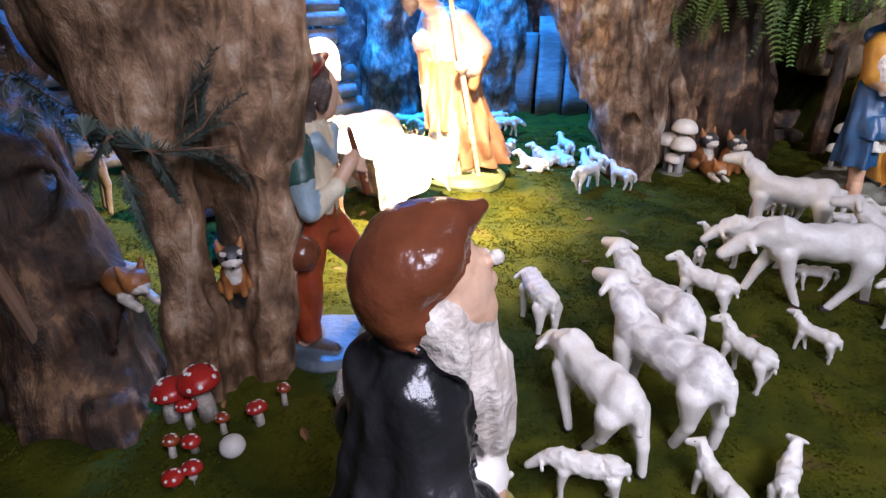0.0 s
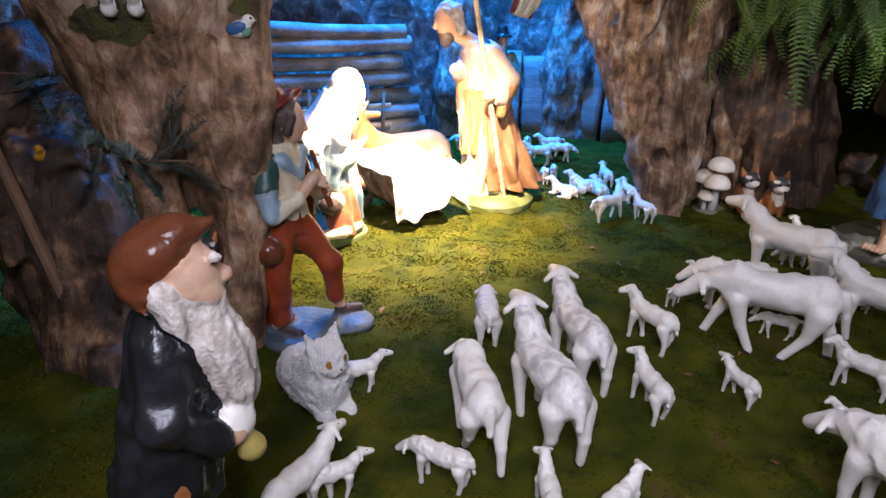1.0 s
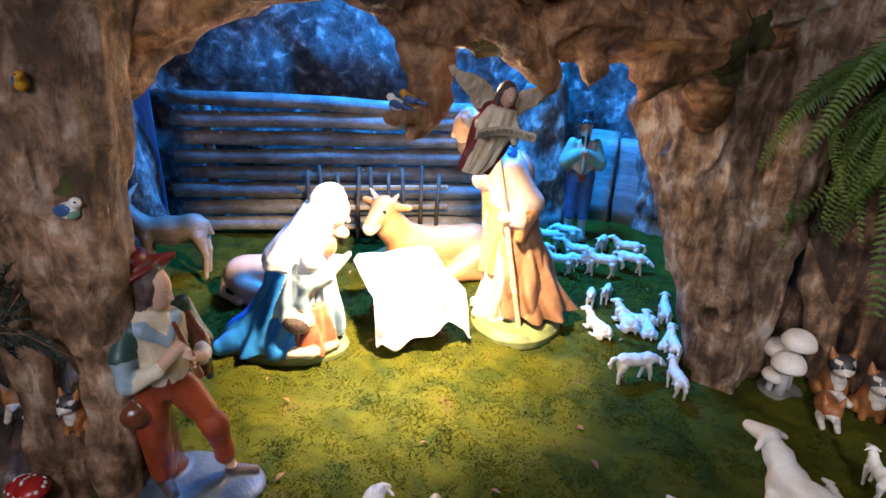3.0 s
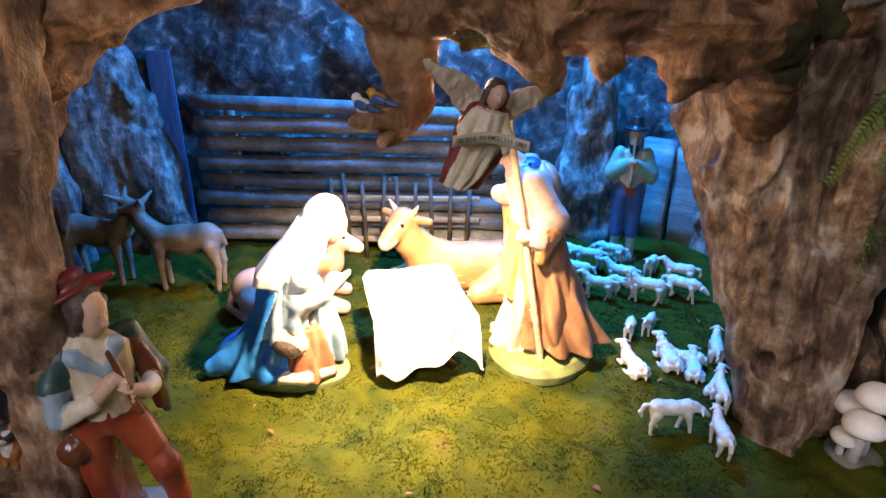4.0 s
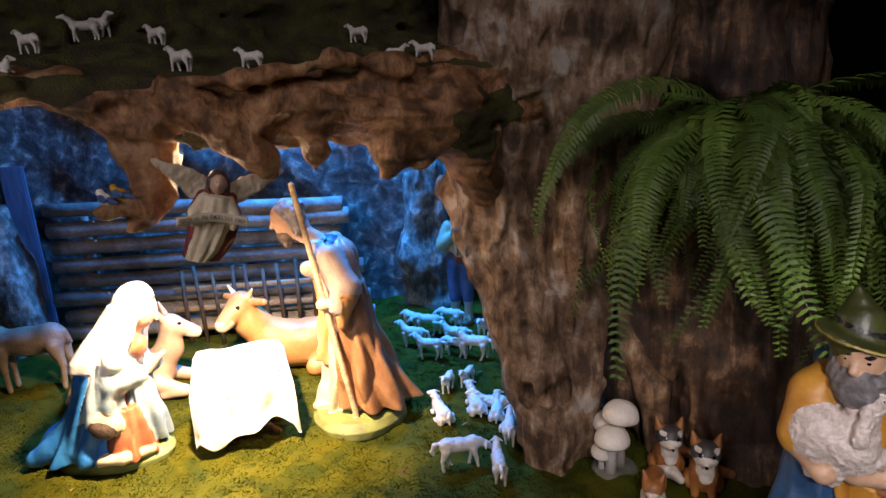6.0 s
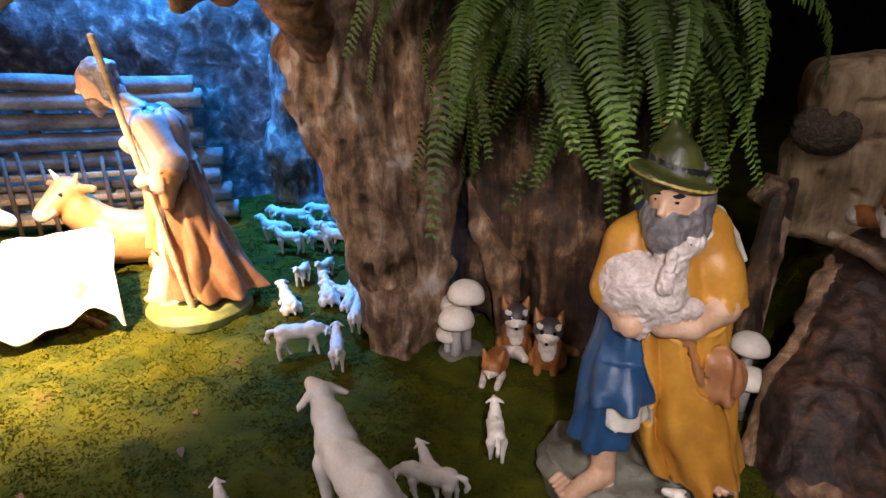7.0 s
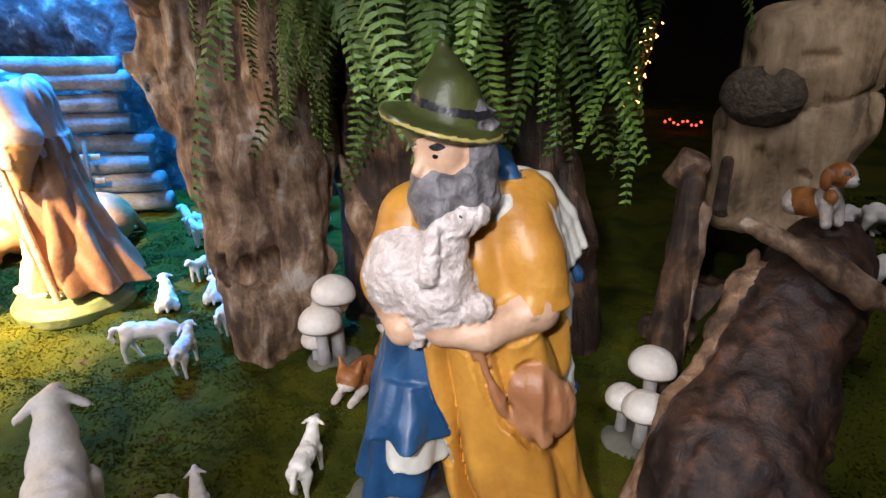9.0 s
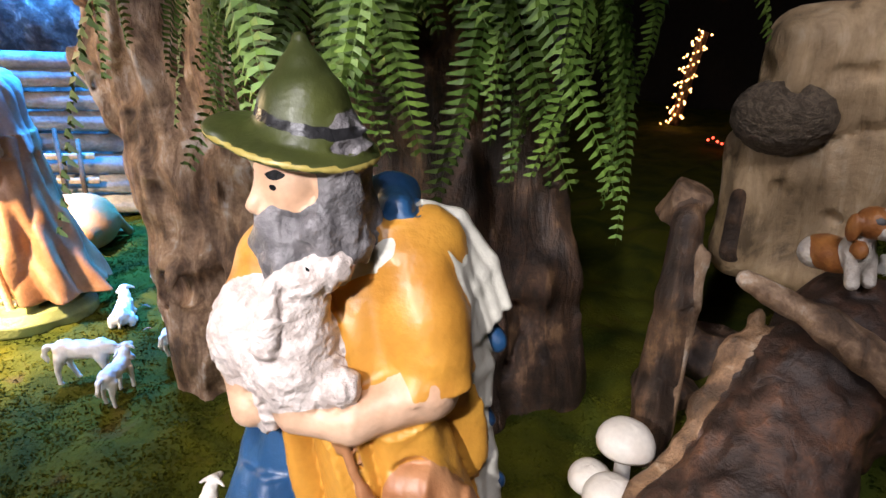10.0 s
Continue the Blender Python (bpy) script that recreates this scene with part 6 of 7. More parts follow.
def flute_boy_figure():
    """Leans on the trunk; the face turns from +x towards +y."""
    c = Clay(REDBROWN, TEAL, SKYBLUE, SKIN, BROWNHAT, LEATHER, BASEBLUE, CREAM, DARKHAIR, CAPRED)
    rock_base(c, (0.085, 0.085), 0.022, 6)
    c.ell((0.075, 0.075, 0.012), (0.055, 0.05, 0.014), 6, 0.02)
    # legs in knee breeches, one set forward
    c.chain([(-0.015, -0.03, 0.05), (-0.01, -0.034, 0.13), (0.0, -0.022, 0.225)], [0.021, 0.025, 0.031], 0, 0.01)
    c.cap((-0.015, -0.03, 0.03), (-0.015, -0.03, 0.055), 0.014, 0.016, 3, 0.004)
    c.cap((-0.045, -0.01, 0.02), (-0.045, -0.01, 0.15), 0.032, 0.026, 4, 0.02)
    c.chain([(0.05, 0.066, 0.078), (0.052, 0.056, 0.135), (0.0, 0.016, 0.222)], [0.017, 0.022, 0.031], 0, 0.01)
    c.cap((0.05, 0.066, 0.07), (0.05, 0.066, 0.082), 0.0185, 0.0185, 0, 0.003)
    c.cap((0.054, 0.074, 0.036), (0.051, 0.067, 0.075), 0.0100, 0.0125, 3, 0.005)
    c.cap((0.054, 0.074, 0.032), (0.08, 0.108, 0.028), 0.0125, 0.009, 8, 0.005)
    c.cap((-0.012, -0.03, 0.026), (0.03, -0.034, 0.024), 0.014, 0.011, 8, 0.005)
    c.robe([(0.205, 0.0, 0, 0.034, 0.039), (0.245, 0.0, -0.002, 0.033, 0.037)], 0, 0.006)
    # shirt, waistcoat opening and green cloak
    c.robe([(0.235, 0.0, 0, 0.036, 0.042), (0.28, 0.002, -0.002, 0.034, 0.044), (0.335, 0.006, -0.004, 0.028, 0.046), (0.355, 0.01, -0.004, 0.018, 0.026)], 7, 0.01, 6, 0.05, 12)
    c.robe([(0.12, -0.045, -0.07, 0.026, 0.045), (0.2, -0.035, -0.03, 0.032, 0.064), (0.28, -0.02, -0.01, 0.034, 0.064), (0.345, -0.006, 0, 0.028, 0.05)], 1, 0.008, 7, 0.12, 10)
    c.chain([(-0.004, 0.05, 0.325), (0.0, 0.07, 0.27), (-0.008, 0.075, 0.205)], [0.014, 0.015, 0.009], 4, 0.01)
    c.chain([(-0.008, 0.05, 0.335), (-0.012, 0.084, 0.26), (-0.016, 0.085, 0.19)], [0.016, 0.013, 0.007], 1, 0.01)
    c.chain([(0.026, -0.03, 0.335), (0.034, 0.002, 0.305)], [0.012, 0.007], 2, 0.006)
    c.chain([(0.026, 0.028, 0.338), (0.034, 0.006, 0.305)], [0.013, 0.007], 2, 0.006)
    # near arm bent up to the flute, far hand lower on it
    c.chain([(0.004, -0.046, 0.328), (0.014, -0.064, 0.292)], [0.02, 0.019], 1, 0.01)
    c.chain([(0.014, -0.064, 0.292), (0.024, -0.066, 0.256)], [0.019, 0.017], 2, 0.006)
    c.cap((0.026, -0.062, 0.253), (0.05, -0.024, 0.274), 0.015, 0.0125, 7, 0.006)
    c.chain([(0.05, -0.022, 0.274), (0.062, 0.008, 0.302), (0.064, 0.018, 0.308)], [0.011, 0.0105, 0.009], 3, 0.005)
    c.chain([(0.03, 0.062, 0.262), (0.058, 0.05, 0.272)], [0.016, 0.012], 7, 0.008)
    c.chain([(0.058, 0.05, 0.272), (0.068, 0.034, 0.282)], [0.011, 0.01], 3, 0.005)
    for k in range(3):
        c.cap((0.068, 0.02 - 0.002 * k, 0.306 - 0.007 * k), (0.078, 0.024, 0.302 - 0.007 * k), 0.0042, 0.0034, 3, 0.001)
        c.cap((0.070, 0.036, 0.29 - 0.007 * k), (0.079, 0.028, 0.286 - 0.007 * k), 0.0042, 0.0034, 3, 0.001)
    c.cap((0.062, 0.012, 0.345), (0.078, 0.034, 0.255), 0.0042, 0.0065, 4, 0.002)
    # head and cap with its wide brim
    c.cap((0.006, -0.002, 0.34), (0.016, 0.002, 0.37), 0.0155, 0.0155, 3, 0.006)
    q = head_on(c, (0.024, 0.004, 0.392), 14, 3, 8, None, 0.74, 36)
    for s in (-1, 1):
        c.ell(q(0.034, s * 0.013, 0.004), (0.004, 0.005, 0.0024), 8, coat=True)
        c.cap(q(0.004, s * 0.03, 0.015), q(0.0, s * 0.031, -0.02), 0.008, 0.007, 8, 0.004)
    c.ell(q(0.0355, 0.0, -0.0215), (0.003, 0.006, 0.0018), 0, coat=True)
    c.ell((0.0, -0.01, 0.416), (0.040, 0.042, 0.0075), 9, 0.005, rot=(18, -16, 0))
    c.cap((0.012, 0.012, 0.424), (0.02, 0.044, 0.434), 0.014, 0.005, 9, 0.008)
    c.ell((-0.008, -0.018, 0.426), (0.034, 0.033, 0.022), 9, 0.008, rot=(20, -18, 0))
    c.ell((0.0, -0.058, 0.185), (0.026, 0.026, 0.024), 4, 0.008)
    c.rough = {0: folds(0.0022, 5, 30), 1: folds(0.0035, 9, 12), 2: (0.002, 60, 60, 40), 7: folds(0.002, 9, 20)}
    return c.mesh("flute_boy_statue", 0.0024)


st = tagged(new("flute_boy_statue", flute_boy_figure()), "painted statue of a boy in red cap and trousers playing", "statue")
place(st, -0.13, 0.822, gzf(-0.13, 0.822) - 0.003, -8, 1.01)
st.matrix_world = st.matrix_world @ Matrix.Diagonal((0.92, 0.92, 1.05, 1))


def piper_figure():
    c = Clay(BLUEGREY, MINT, TEAL, SKIN, BLACKCOAT, REDBROWN, CREAM, LEATHER, BASEROCK)
    rock_base(c, (0.06, 0.07), 0.018, 8)
    for s in (-1, 1):
        c.chain([(0.01, s * 0.034, 0.02), (0.006, s * 0.032, 0.1)], [0.02, 0.022], 6, 0.008)
        c.chain([(0.006, s * 0.032, 0.1), (0.0, s * 0.025, 0.225)], [0.028, 0.044], 0, 0.012)
        c.cap((0.01, s * 0.036, 0.02), (0.045, s * 0.042, 0.018), 0.015, 0.012, 7, 0.006)
        c.chain([(0.0, s * 0.056, 0.345), (0.012, s * 0.082, 0.29), (0.052, s * 0.02, 0.325)], [0.026, 0.027, 0.018], 1, 0.012)
        c.ell((-0.012, s * 0.05, 0.26), (0.026, 0.02, 0.07), 7, 0.008)
        c.cap((0.055, s * 0.018, 0.32), (0.065, s * 0.008, 0.335), 0.013, 0.012, 3, 0.006)
    c.robe([(0.23, 0, 0, 0.04, 0.05), (0.29, 0, 0, 0.036, 0.048), (0.36, 0, 0, 0.03, 0.05)], 6, 0.012)
    c.robe([(0.225, 0, 0, 0.045, 0.055), (0.25, 0, 0, 0.043, 0.053)], 5, 0.005)
    c.cap((0.05, 0, 0.385), (0.085, 0, 0.27), 0.006, 0.009, 7, 0.003)
    head_on(c, (0.014, 0, 0.405), 6, 3, 4, 4, 0.84)
    c.robe([(0.425, 0.0, 0, 0.055, 0.055), (0.432, 0, 0, 0.052, 0.052)], 4, 0.006)
    c.robe([(0.43, 0, 0, 0.036, 0.036), (0.465, 0, 0, 0.022, 0.022)], 4, 0.008)
    return c.mesh("piper_statue", 0.0045)


st = tagged(new("piper_statue", piper_figure()), "painted statue of a piper in blue trousers under blue light", "statue")
place(st, -0.122, 2.365, gzf(-0.122, 2.365) - 0.003, -62, 0.96)
st.matrix_world = st.matrix_world @ Matrix.Diagonal((0.82, 0.76, 1.06, 1))


def gnome_figure():
    """Local +y is the way the gnome looks, +x its near side."""
    c = Clay(BLACKCOAT, BROWNHAT, WHITEHAIR, SKIN, ORANGEFUR, GOLDBAND, IVORY, EYE)
    for x in (-0.02, 0.016):
        c.cap((x, -0.028, 0.02), (x, -0.026, 0.22), 0.024, 0.026, 4, 0.01)
        c.cap((x, -0.03, 0.012), (x + 0.004, 0.012, 0.010), 0.016, 0.013, 0, 0.006)
    c.robe([(0.190, 0, -0.036, 0.044, 0.048), (0.24, 0, -0.028, 0.041, 0.046), (0.30, 0, -0.014, 0.037, 0.045), (0.36, 0, -0.006, 0.031, 0.037), (0.39, 0, -0.004, 0.02, 0.024)], 0, 0.012, 8, 0.05, 6)
    c.chain([(0.02, -0.018, 0.362), (0.04, -0.024, 0.305), (0.038, 0.010, 0.268)], [0.019, 0.020, 0.015], 0, 0.01)
    c.chain([(-0.02, -0.018, 0.362), (-0.036, -0.02, 0.31), (-0.026, 0.014, 0.27)], [0.019, 0.020, 0.015], 0, 0.01)
    c.ell((0.024, 0.030, 0.272), (0.014, 0.018, 0.020), 6, 0.006)
    c.ell((0.032, 0.026, 0.264), (0.010, 0.012, 0.010), 3, 0.004)
    c.cap((0.026, 0.036, 0.256), (0.026, 0.040, 0.242), 0.009, 0.014, 5, 0.002)
    # head, beard and the peaked hat
    c.ell((0.004, 0.012, 0.412), (0.026, 0.028, 0.031), 3, 0.006)
    c.ell((0.016, 0.024, 0.400), (0.012, 0.014, 0.012), 3, 0.006)
    c.ell((0.006, 0.041, 0.409), (0.008, 0.0075, 0.0075), 3, 0.004)
    c.robe([(0.278, 0.012, 0.034, 0.012, 0.014), (0.305, 0.012, 0.034, 0.022, 0.021), (0.345, 0.01, 0.027, 0.027, 0.027), (0.385, 0.008, 0.016, 0.025, 0.027), (0.402, 0.006, 0.010, 0.02, 0.022)], 2, 0.008, 9, 0.09, 14)
    c.cap((0.014, 0.036, 0.398), (0.026, 0.030, 0.375), 0.006, 0.005, 2, 0.004)
    c.cap((0.0, 0.038, 0.398), (-0.010, 0.034, 0.375), 0.006, 0.005, 2, 0.004)
    c.cap((0.022, -0.006, 0.405), (0.024, 0.0, 0.385), 0.012, 0.012, 2, 0.006)
    c.ell((0.016, 0.034, 0.430), (0.008, 0.006, 0.0035), 2, 0.003)
    c.ell((0.022, 0.032, 0.423), (0.0045, 0.0045, 0.003), 7, coat=True)
    c.ell((-0.002, -0.006, 0.438), (0.033, 0.035, 0.021), 1, 0.008, rot=(32, 0, 0))
    c.ell((-0.002, -0.024, 0.416), (0.027, 0.015, 0.027), 1, 0.012)
    c.cap((0.002, 0.010, 0.448), (0.005, 0.036, 0.456), 0.017, 0.005, 1, 0.008)
    c.rough = {2: (0.0035, 90, 90, 34), 0: (0.005, 36, 36, 30), 1: (0.003, 36, 36, 36)}
    return c.mesh("gnome_figure", 0.0021)


st = tagged(new("gnome_figure", gnome_figure()), "glazed garden gnome with brown hat, white beard and black coat", "gnome figurine")
place(st, 0.102, 0.306, gzf(0.102, 0.306) - 0.004, -44.7, 1.0)


def angel_figure():
    c = Clay(GOWN, CLOAK, WINGS, SKIN, DARKHAIR, EYE)
    c.robe([(-0.075, 0.0, -0.02, 0.014, 0.018), (-0.05, 0.0, -0.012, 0.022, 0.026), (0.0, 0, 0, 0.022, 0.03), (0.045, 0.0, 0, 0.018, 0.026)], 0, 0.008, 8, 0.12, 18)
    c.robe([(-0.075, -0.008, -0.012, 0.012, 0.03), (-0.03, -0.008, 0.0, 0.015, 0.042), (0.02, -0.006, 0.0, 0.016, 0.044), (0.05, -0.006, 0, 0.014, 0.028)], 1, 0.006, 7, 0.1, 30)
    c.ell((0.008, 0, 0.066), (0.015, 0.014, 0.018), 3, 0.004)
    c.ell((-0.001, 0, 0.072), (0.0175, 0.0175, 0.0185), 4, 0.003)
    for s in (-1, 1):
        c.cap((0.004, s * 0.015, 0.07), (0.0, s * 0.017, 0.048), 0.006, 0.005, 4, 0.003)
        c.ell((0.0225, s * 0.0055, 0.069), (0.002, 0.0025, 0.0015), 5, coat=True)
    c.cap((0.022, 0, 0.067), (0.025, 0, 0.062), 0.002, 0.0025, 3, 0.002)
    for s in (-1, 1):
        up = 30 if s > 0 else 20
        c.ell((-0.013, s * 0.048, 0.062), (0.0055, 0.05, 0.019), 2, 0.004, rot=(s * up, 0, 0))
        c.ell((-0.015, s * 0.085, 0.083 if s > 0 else 0.074), (0.0045, 0.034, 0.010), 2, 0.004, rot=(s * (up + 4), 0, 0))
        c.ell((-0.014, s * 0.034, 0.042), (0.005, 0.026, 0.013), 2, 0.004, rot=(s * (up - 8), 0, 0))
        c.chain([(0.0, s * 0.023, 0.035), (0.008, s * 0.036, 0.012), (0.02, s * 0.034, -0.004)], [0.009, 0.009, 0.006], 0, 0.006)
    c.rough = {2: (0.0015, 60, 160, 110)}
    return c.mesh("angel_figure", 0.0018)


ang = tagged(new("angel_figure", angel_figure()), "small painted winged angel figure hanging under the arch", "angel figurine")
ang.matrix_world = pose(0.205, 1.262, 0.622, 0, 4, -32) @ pose(0, 0, 0, -14, 0, 0) @ Matrix.Diagonal((0.95, 0.88, 0.95, 1))

dog = place(tagged(new("dog", dog_mesh()), "brown and white puppy figurine sitting on the log", "dog figurine"), 1.322, 2.10, 0.302, -35, 0.57)

# ---- manger ----
crib = thing("manger", "rough wooden manger with straw under a white cloth", "manger")
CM = pose(-0.182, 1.50, gzf(-0.182, 1.50), 0, 0, math.degrees(HEAD))
crib.matrix_world = pose(-0.20, 1.513, gzf(-0.20, 1.513), 0, 0, math.degrees(HEAD) - 90) @ Matrix.Diagonal((0.84, 0.94, 1, 1))
for s in (-1, 1):
    bm = bmesh.new()
    bmesh.ops.create_cube(bm, size=1)
    bmesh.ops.scale(bm, vec=(0.24, 0.012, 0.125), verts=bm.verts)
    bmesh.ops.subdivide_edges(bm, edges=bm.edges[:], cuts=5, use_grid_fill=True)
    for v in bm.verts:
        v.co.y += 0.006 * noise.noise(Vector((v.co.x * 30, v.co.z * 40, s * 3)))
        v.co.z += 0.01 * noise.noise(Vector((v.co.x * 25, 2, s * 3)))
    bmesh.ops.transform(bm, matrix=pose(0, s * 0.072, 0.095, -24 * s, 0, 0), verts=bm.verts)
    part("side_board", bm, WOOD, crib, "bark-covered board")
for x in (-0.115, 0.115):
    for s in (-1, 1):
        part("leg", tube([(x, -s * 0.075, 0.0), (x + 0.004, 0, 0.075), (x, s * 0.1, 0.165)], [0.011, 0.01, 0.009], 8, 0.08, 4), WOOD, crib)
for x in (-0.112, 0.112):
    bm = bmesh.new()
    vs = [bm.verts.new(q) for q in ((x, -0.05, 0.05), (x, 0.05, 0.05), (x, 0.098, 0.15), (x, -0.098, 0.15))]
    f = bm.faces.new(vs)
    e = bmesh.ops.extrude_face_region(bm, geom=[f])
    bmesh.ops.translate(bm, vec=(0.01, 0, 0), verts=[g for g in e["geom"] if isinstance(g, bmesh.types.BMVert)])
    bmesh.ops.recalc_face_normals(bm, faces=bm.faces)
    part("end_board", bm, WOOD, crib, "bark-covered board")
r = np.random.RandomState(9)
n = 900
p0 = np.stack([r.uniform(-0.12, 0.12, n), r.uniform(-0.09, 0.09, n), np.zeros(n)], 1)
p0[:, 2] = 0.06 + 0.9 * np.abs(p0[:, 1]) + r.uniform(0, 0.045, n)
dv = np.stack([r.normal(0, 1, n), r.normal(0, 1, n), r.normal(0, 0.35, n)], 1)
dv *= (r.uniform(0.015, 0.045, n) / np.linalg.norm(dv, axis=1))[:, None]
sd = np.cross(dv, [0, 0, 1.0])
sd *= 0.0009 / (np.linalg.norm(sd, axis=1)[:, None] + 1e-9)
V = np.stack([p0 - sd, p0 + sd, p0 + dv + sd, p0 + dv - sd], 1).reshape(-1, 3)
part("straw", array_mesh("straw", V, np.arange(n * 4).reshape(n, 4), [STRAW], smooth=False), STRAW, crib, "loose yellow straw")["kind"] = "stuff"


def drape():
    us, vs = np.linspace(-0.128, 0.135, 72), np.linspace(-0.255, 0.15, 96)
    U, Vv = np.meshgrid(us, vs, indexing="ij")
    edge_f, edge_b = -0.105, 0.115
    over_f, over_b = np.clip(edge_f - Vv, 0, None), np.clip(Vv - edge_b, 0, None)
    side = np.clip(np.abs(U) - 0.104, 0, None)
    ripple = 0.008 * vnoise(U * 28, Vv * 18, 1.5) + 0.004 * vnoise(U * 60, Vv * 50, 3.5)
    Y = np.clip(Vv, edge_f, edge_b) - 0.22 * over_f - 0.012 * np.sin(U * 60) * np.clip(over_f * 9, 0, 1) + 0.1 * over_b
    Z = 0.168 - 0.022 * np.cos(np.clip(Vv / 0.11, -1.57, 1.57)) + 0.004 * np.sin(U * 40) - 0.93 * over_f - 0.9 * over_b - 0.75 * side
    X = U - 0.5 * np.sign(U) * side + 0.10 * over_f * (U + 0.05)
    corner = 0.12 * over_f * np.exp(-((U + 0.07) / 0.03) ** 2) - 0.18 * over_f * np.exp(-((U - 0.06) / 0.035) ** 2)
    Z = Z + ripple - corner
    v = np.stack([X.ravel(), (Y - ripple).ravel(), np.maximum(Z, 0.012).ravel()], 1)
    m = len(vs)
    i, j = np.meshgrid(np.arange(len(us) - 1), np.arange(m - 1), indexing="ij")
    b = (i * m + j).ravel()
    me = array_mesh("cloth", v, np.stack([b, b + m, b + m + 1, b + 1], 1), [CLOTH])
    ob = new("cloth", me)
    mod = ob.modifiers.new("thickness", "SOLIDIFY")
    mod.thickness = 0.0025
    return ob


cloth = tagged(drape(), "white linen cloth draped over the manger", "cloth")
cloth.matrix_world = CM @ pose(0, 0, 0.014)

# ---- angel's banner ----
banner = thing("banner", "cream ribbon banner with Latin lettering held by the angel", "banner")
banner.matrix_world = pose(0.235, 1.243, 0.630, 0, 0, 58) @ pose(0, 0, 0, 0, 7, 0)
bl = 0.105
xs = np.linspace(-bl / 2, bl / 2, 40)
rows = [np.stack([xs, 0.006 * np.cos(xs * 40) - 0.008, z + 0.004 * np.cos(xs * 45)], 1) for z in (-0.0075, 0.0075)]
v = np.concatenate(rows)
i = np.arange(39)
rb = part("ribbon", array_mesh("ribbon", v, np.stack([i, i + 1, i + 41, i + 40], 1), [CREAM]), CREAM, banner)
md = rb.modifiers.new("thickness", "SOLIDIFY")
md.thickness = 0.001
words = "GLORIA IN EXCELSIS DEO"
for k, ch in enumerate(words):
    if ch == " ":
        continue
    cu = bpy.data.curves.new("letter", "FONT")
    cu.body, cu.size, cu.align_x, cu.align_y = ch, 0.0085, "CENTER", "CENTER"
    tmp = bpy.data.objects.new("letter", cu)
    me = bpy.data.meshes.new_from_object(tmp)
    bpy.data.objects.remove(tmp)
    me.materials.append(INK)
    x = -bl / 2 + 0.008 + (bl - 0.016) * k / (len(words) - 1)
    lt = part("letter", me, INK, banner)
    lt.matrix_basis = pose(x, 0.006 * math.cos(x * 40) - 0.0098, 0.004 * math.cos(x * 45), 90, 0, 0)

# ---- mushrooms ----
def dome(rx, rz, sharp, seed, lip=0.25):
    bm = bmesh.new()
    prof = []
    for k in range(10):
        a = k / 9 * math.pi / 2
        rr = math.sin(a) ** sharp
        prof.append((rx * rr, rz * math.cos(a)))
    prof += [(rx * 0.96, -rz * lip * 0.6), (rx * 0.8, -rz * lip * 0.4), (rx * 0.25, 0.0)]
    rings = []
    n = 24
    for k, (rad, z) in enumerate(prof):
        rings.append([bm.verts.new((max(rad, 1e-4) * (1 + 0.05 * noise.noise(Vector((math.cos(t) * 1.3, math.sin(t) * 1.3, seed)))) * math.cos(t),
                                    max(rad, 1e-4) * math.sin(t), z + 0.05 * rz * noise.noise(Vector((math.cos(t), math.sin(t), seed + k * 0.2))))) for t in (2 * math.pi * j / n for j in range(n))])
    for a, b in zip(rings[:-1], rings[1:]):
        for j in range(n):
            bm.faces.new((a[j], a[(j + 1) % n], b[(j + 1) % n], b[j]))
    bmesh.ops.recalc_face_normals(bm, faces=bm.faces)
    return bm


def white_mushrooms(x, y, members, label, heading=0):
    c = thing("mushroom_cluster", label, "mushroom ornament", "white mushrooms")
    c.matrix_world = pose(x, y, gzf(x, y), 0, 0, heading)
    for k, (dx, dy, h, r, lean) in enumerate(members):
        tx = dx + lean * h
        part("stalk", tube([(dx, dy, -0.004), (dx + lean * h * 0.4, dy, h * 0.4), (tx, dy, h * 1.02)], [r * 0.36, r * 0.3, r * 0.26], 14, 0.05, k), STALK, c)
        cp = part("cap", dome(r, r * 0.85, 0.9, k * 3.1), CAPWHITE, c)
        cp.matrix_basis = pose(tx, dy, h, 5 * (k - 1), 6 * lean, 40 * k)
    part("foot", dome(0.05, 0.01, 0.8, 4.0), BASEROCK, c)
    return c


white_mushrooms(0.665, 1.845, [(0.0, 0.008, 0.13, 0.038, 0.03), (0.022, -0.012, 0.086, 0.037, 0.08), (-0.024, -0.012, 0.088, 0.034, -0.08), (0.01, -0.03, 0.045, 0.024, 0.05)], "cluster of four smooth white mushrooms at the tree foot", -60)
white_mushrooms(1.178, 1.93, [(-0.012, 0.012, 0.112, 0.033, -0.05), (0.016, 0.0, 0.075, 0.030, 0.2), (-0.014, -0.022, 0.06, 0.026, 0.05)], "cluster of three smooth white mushrooms beside the log", -65)


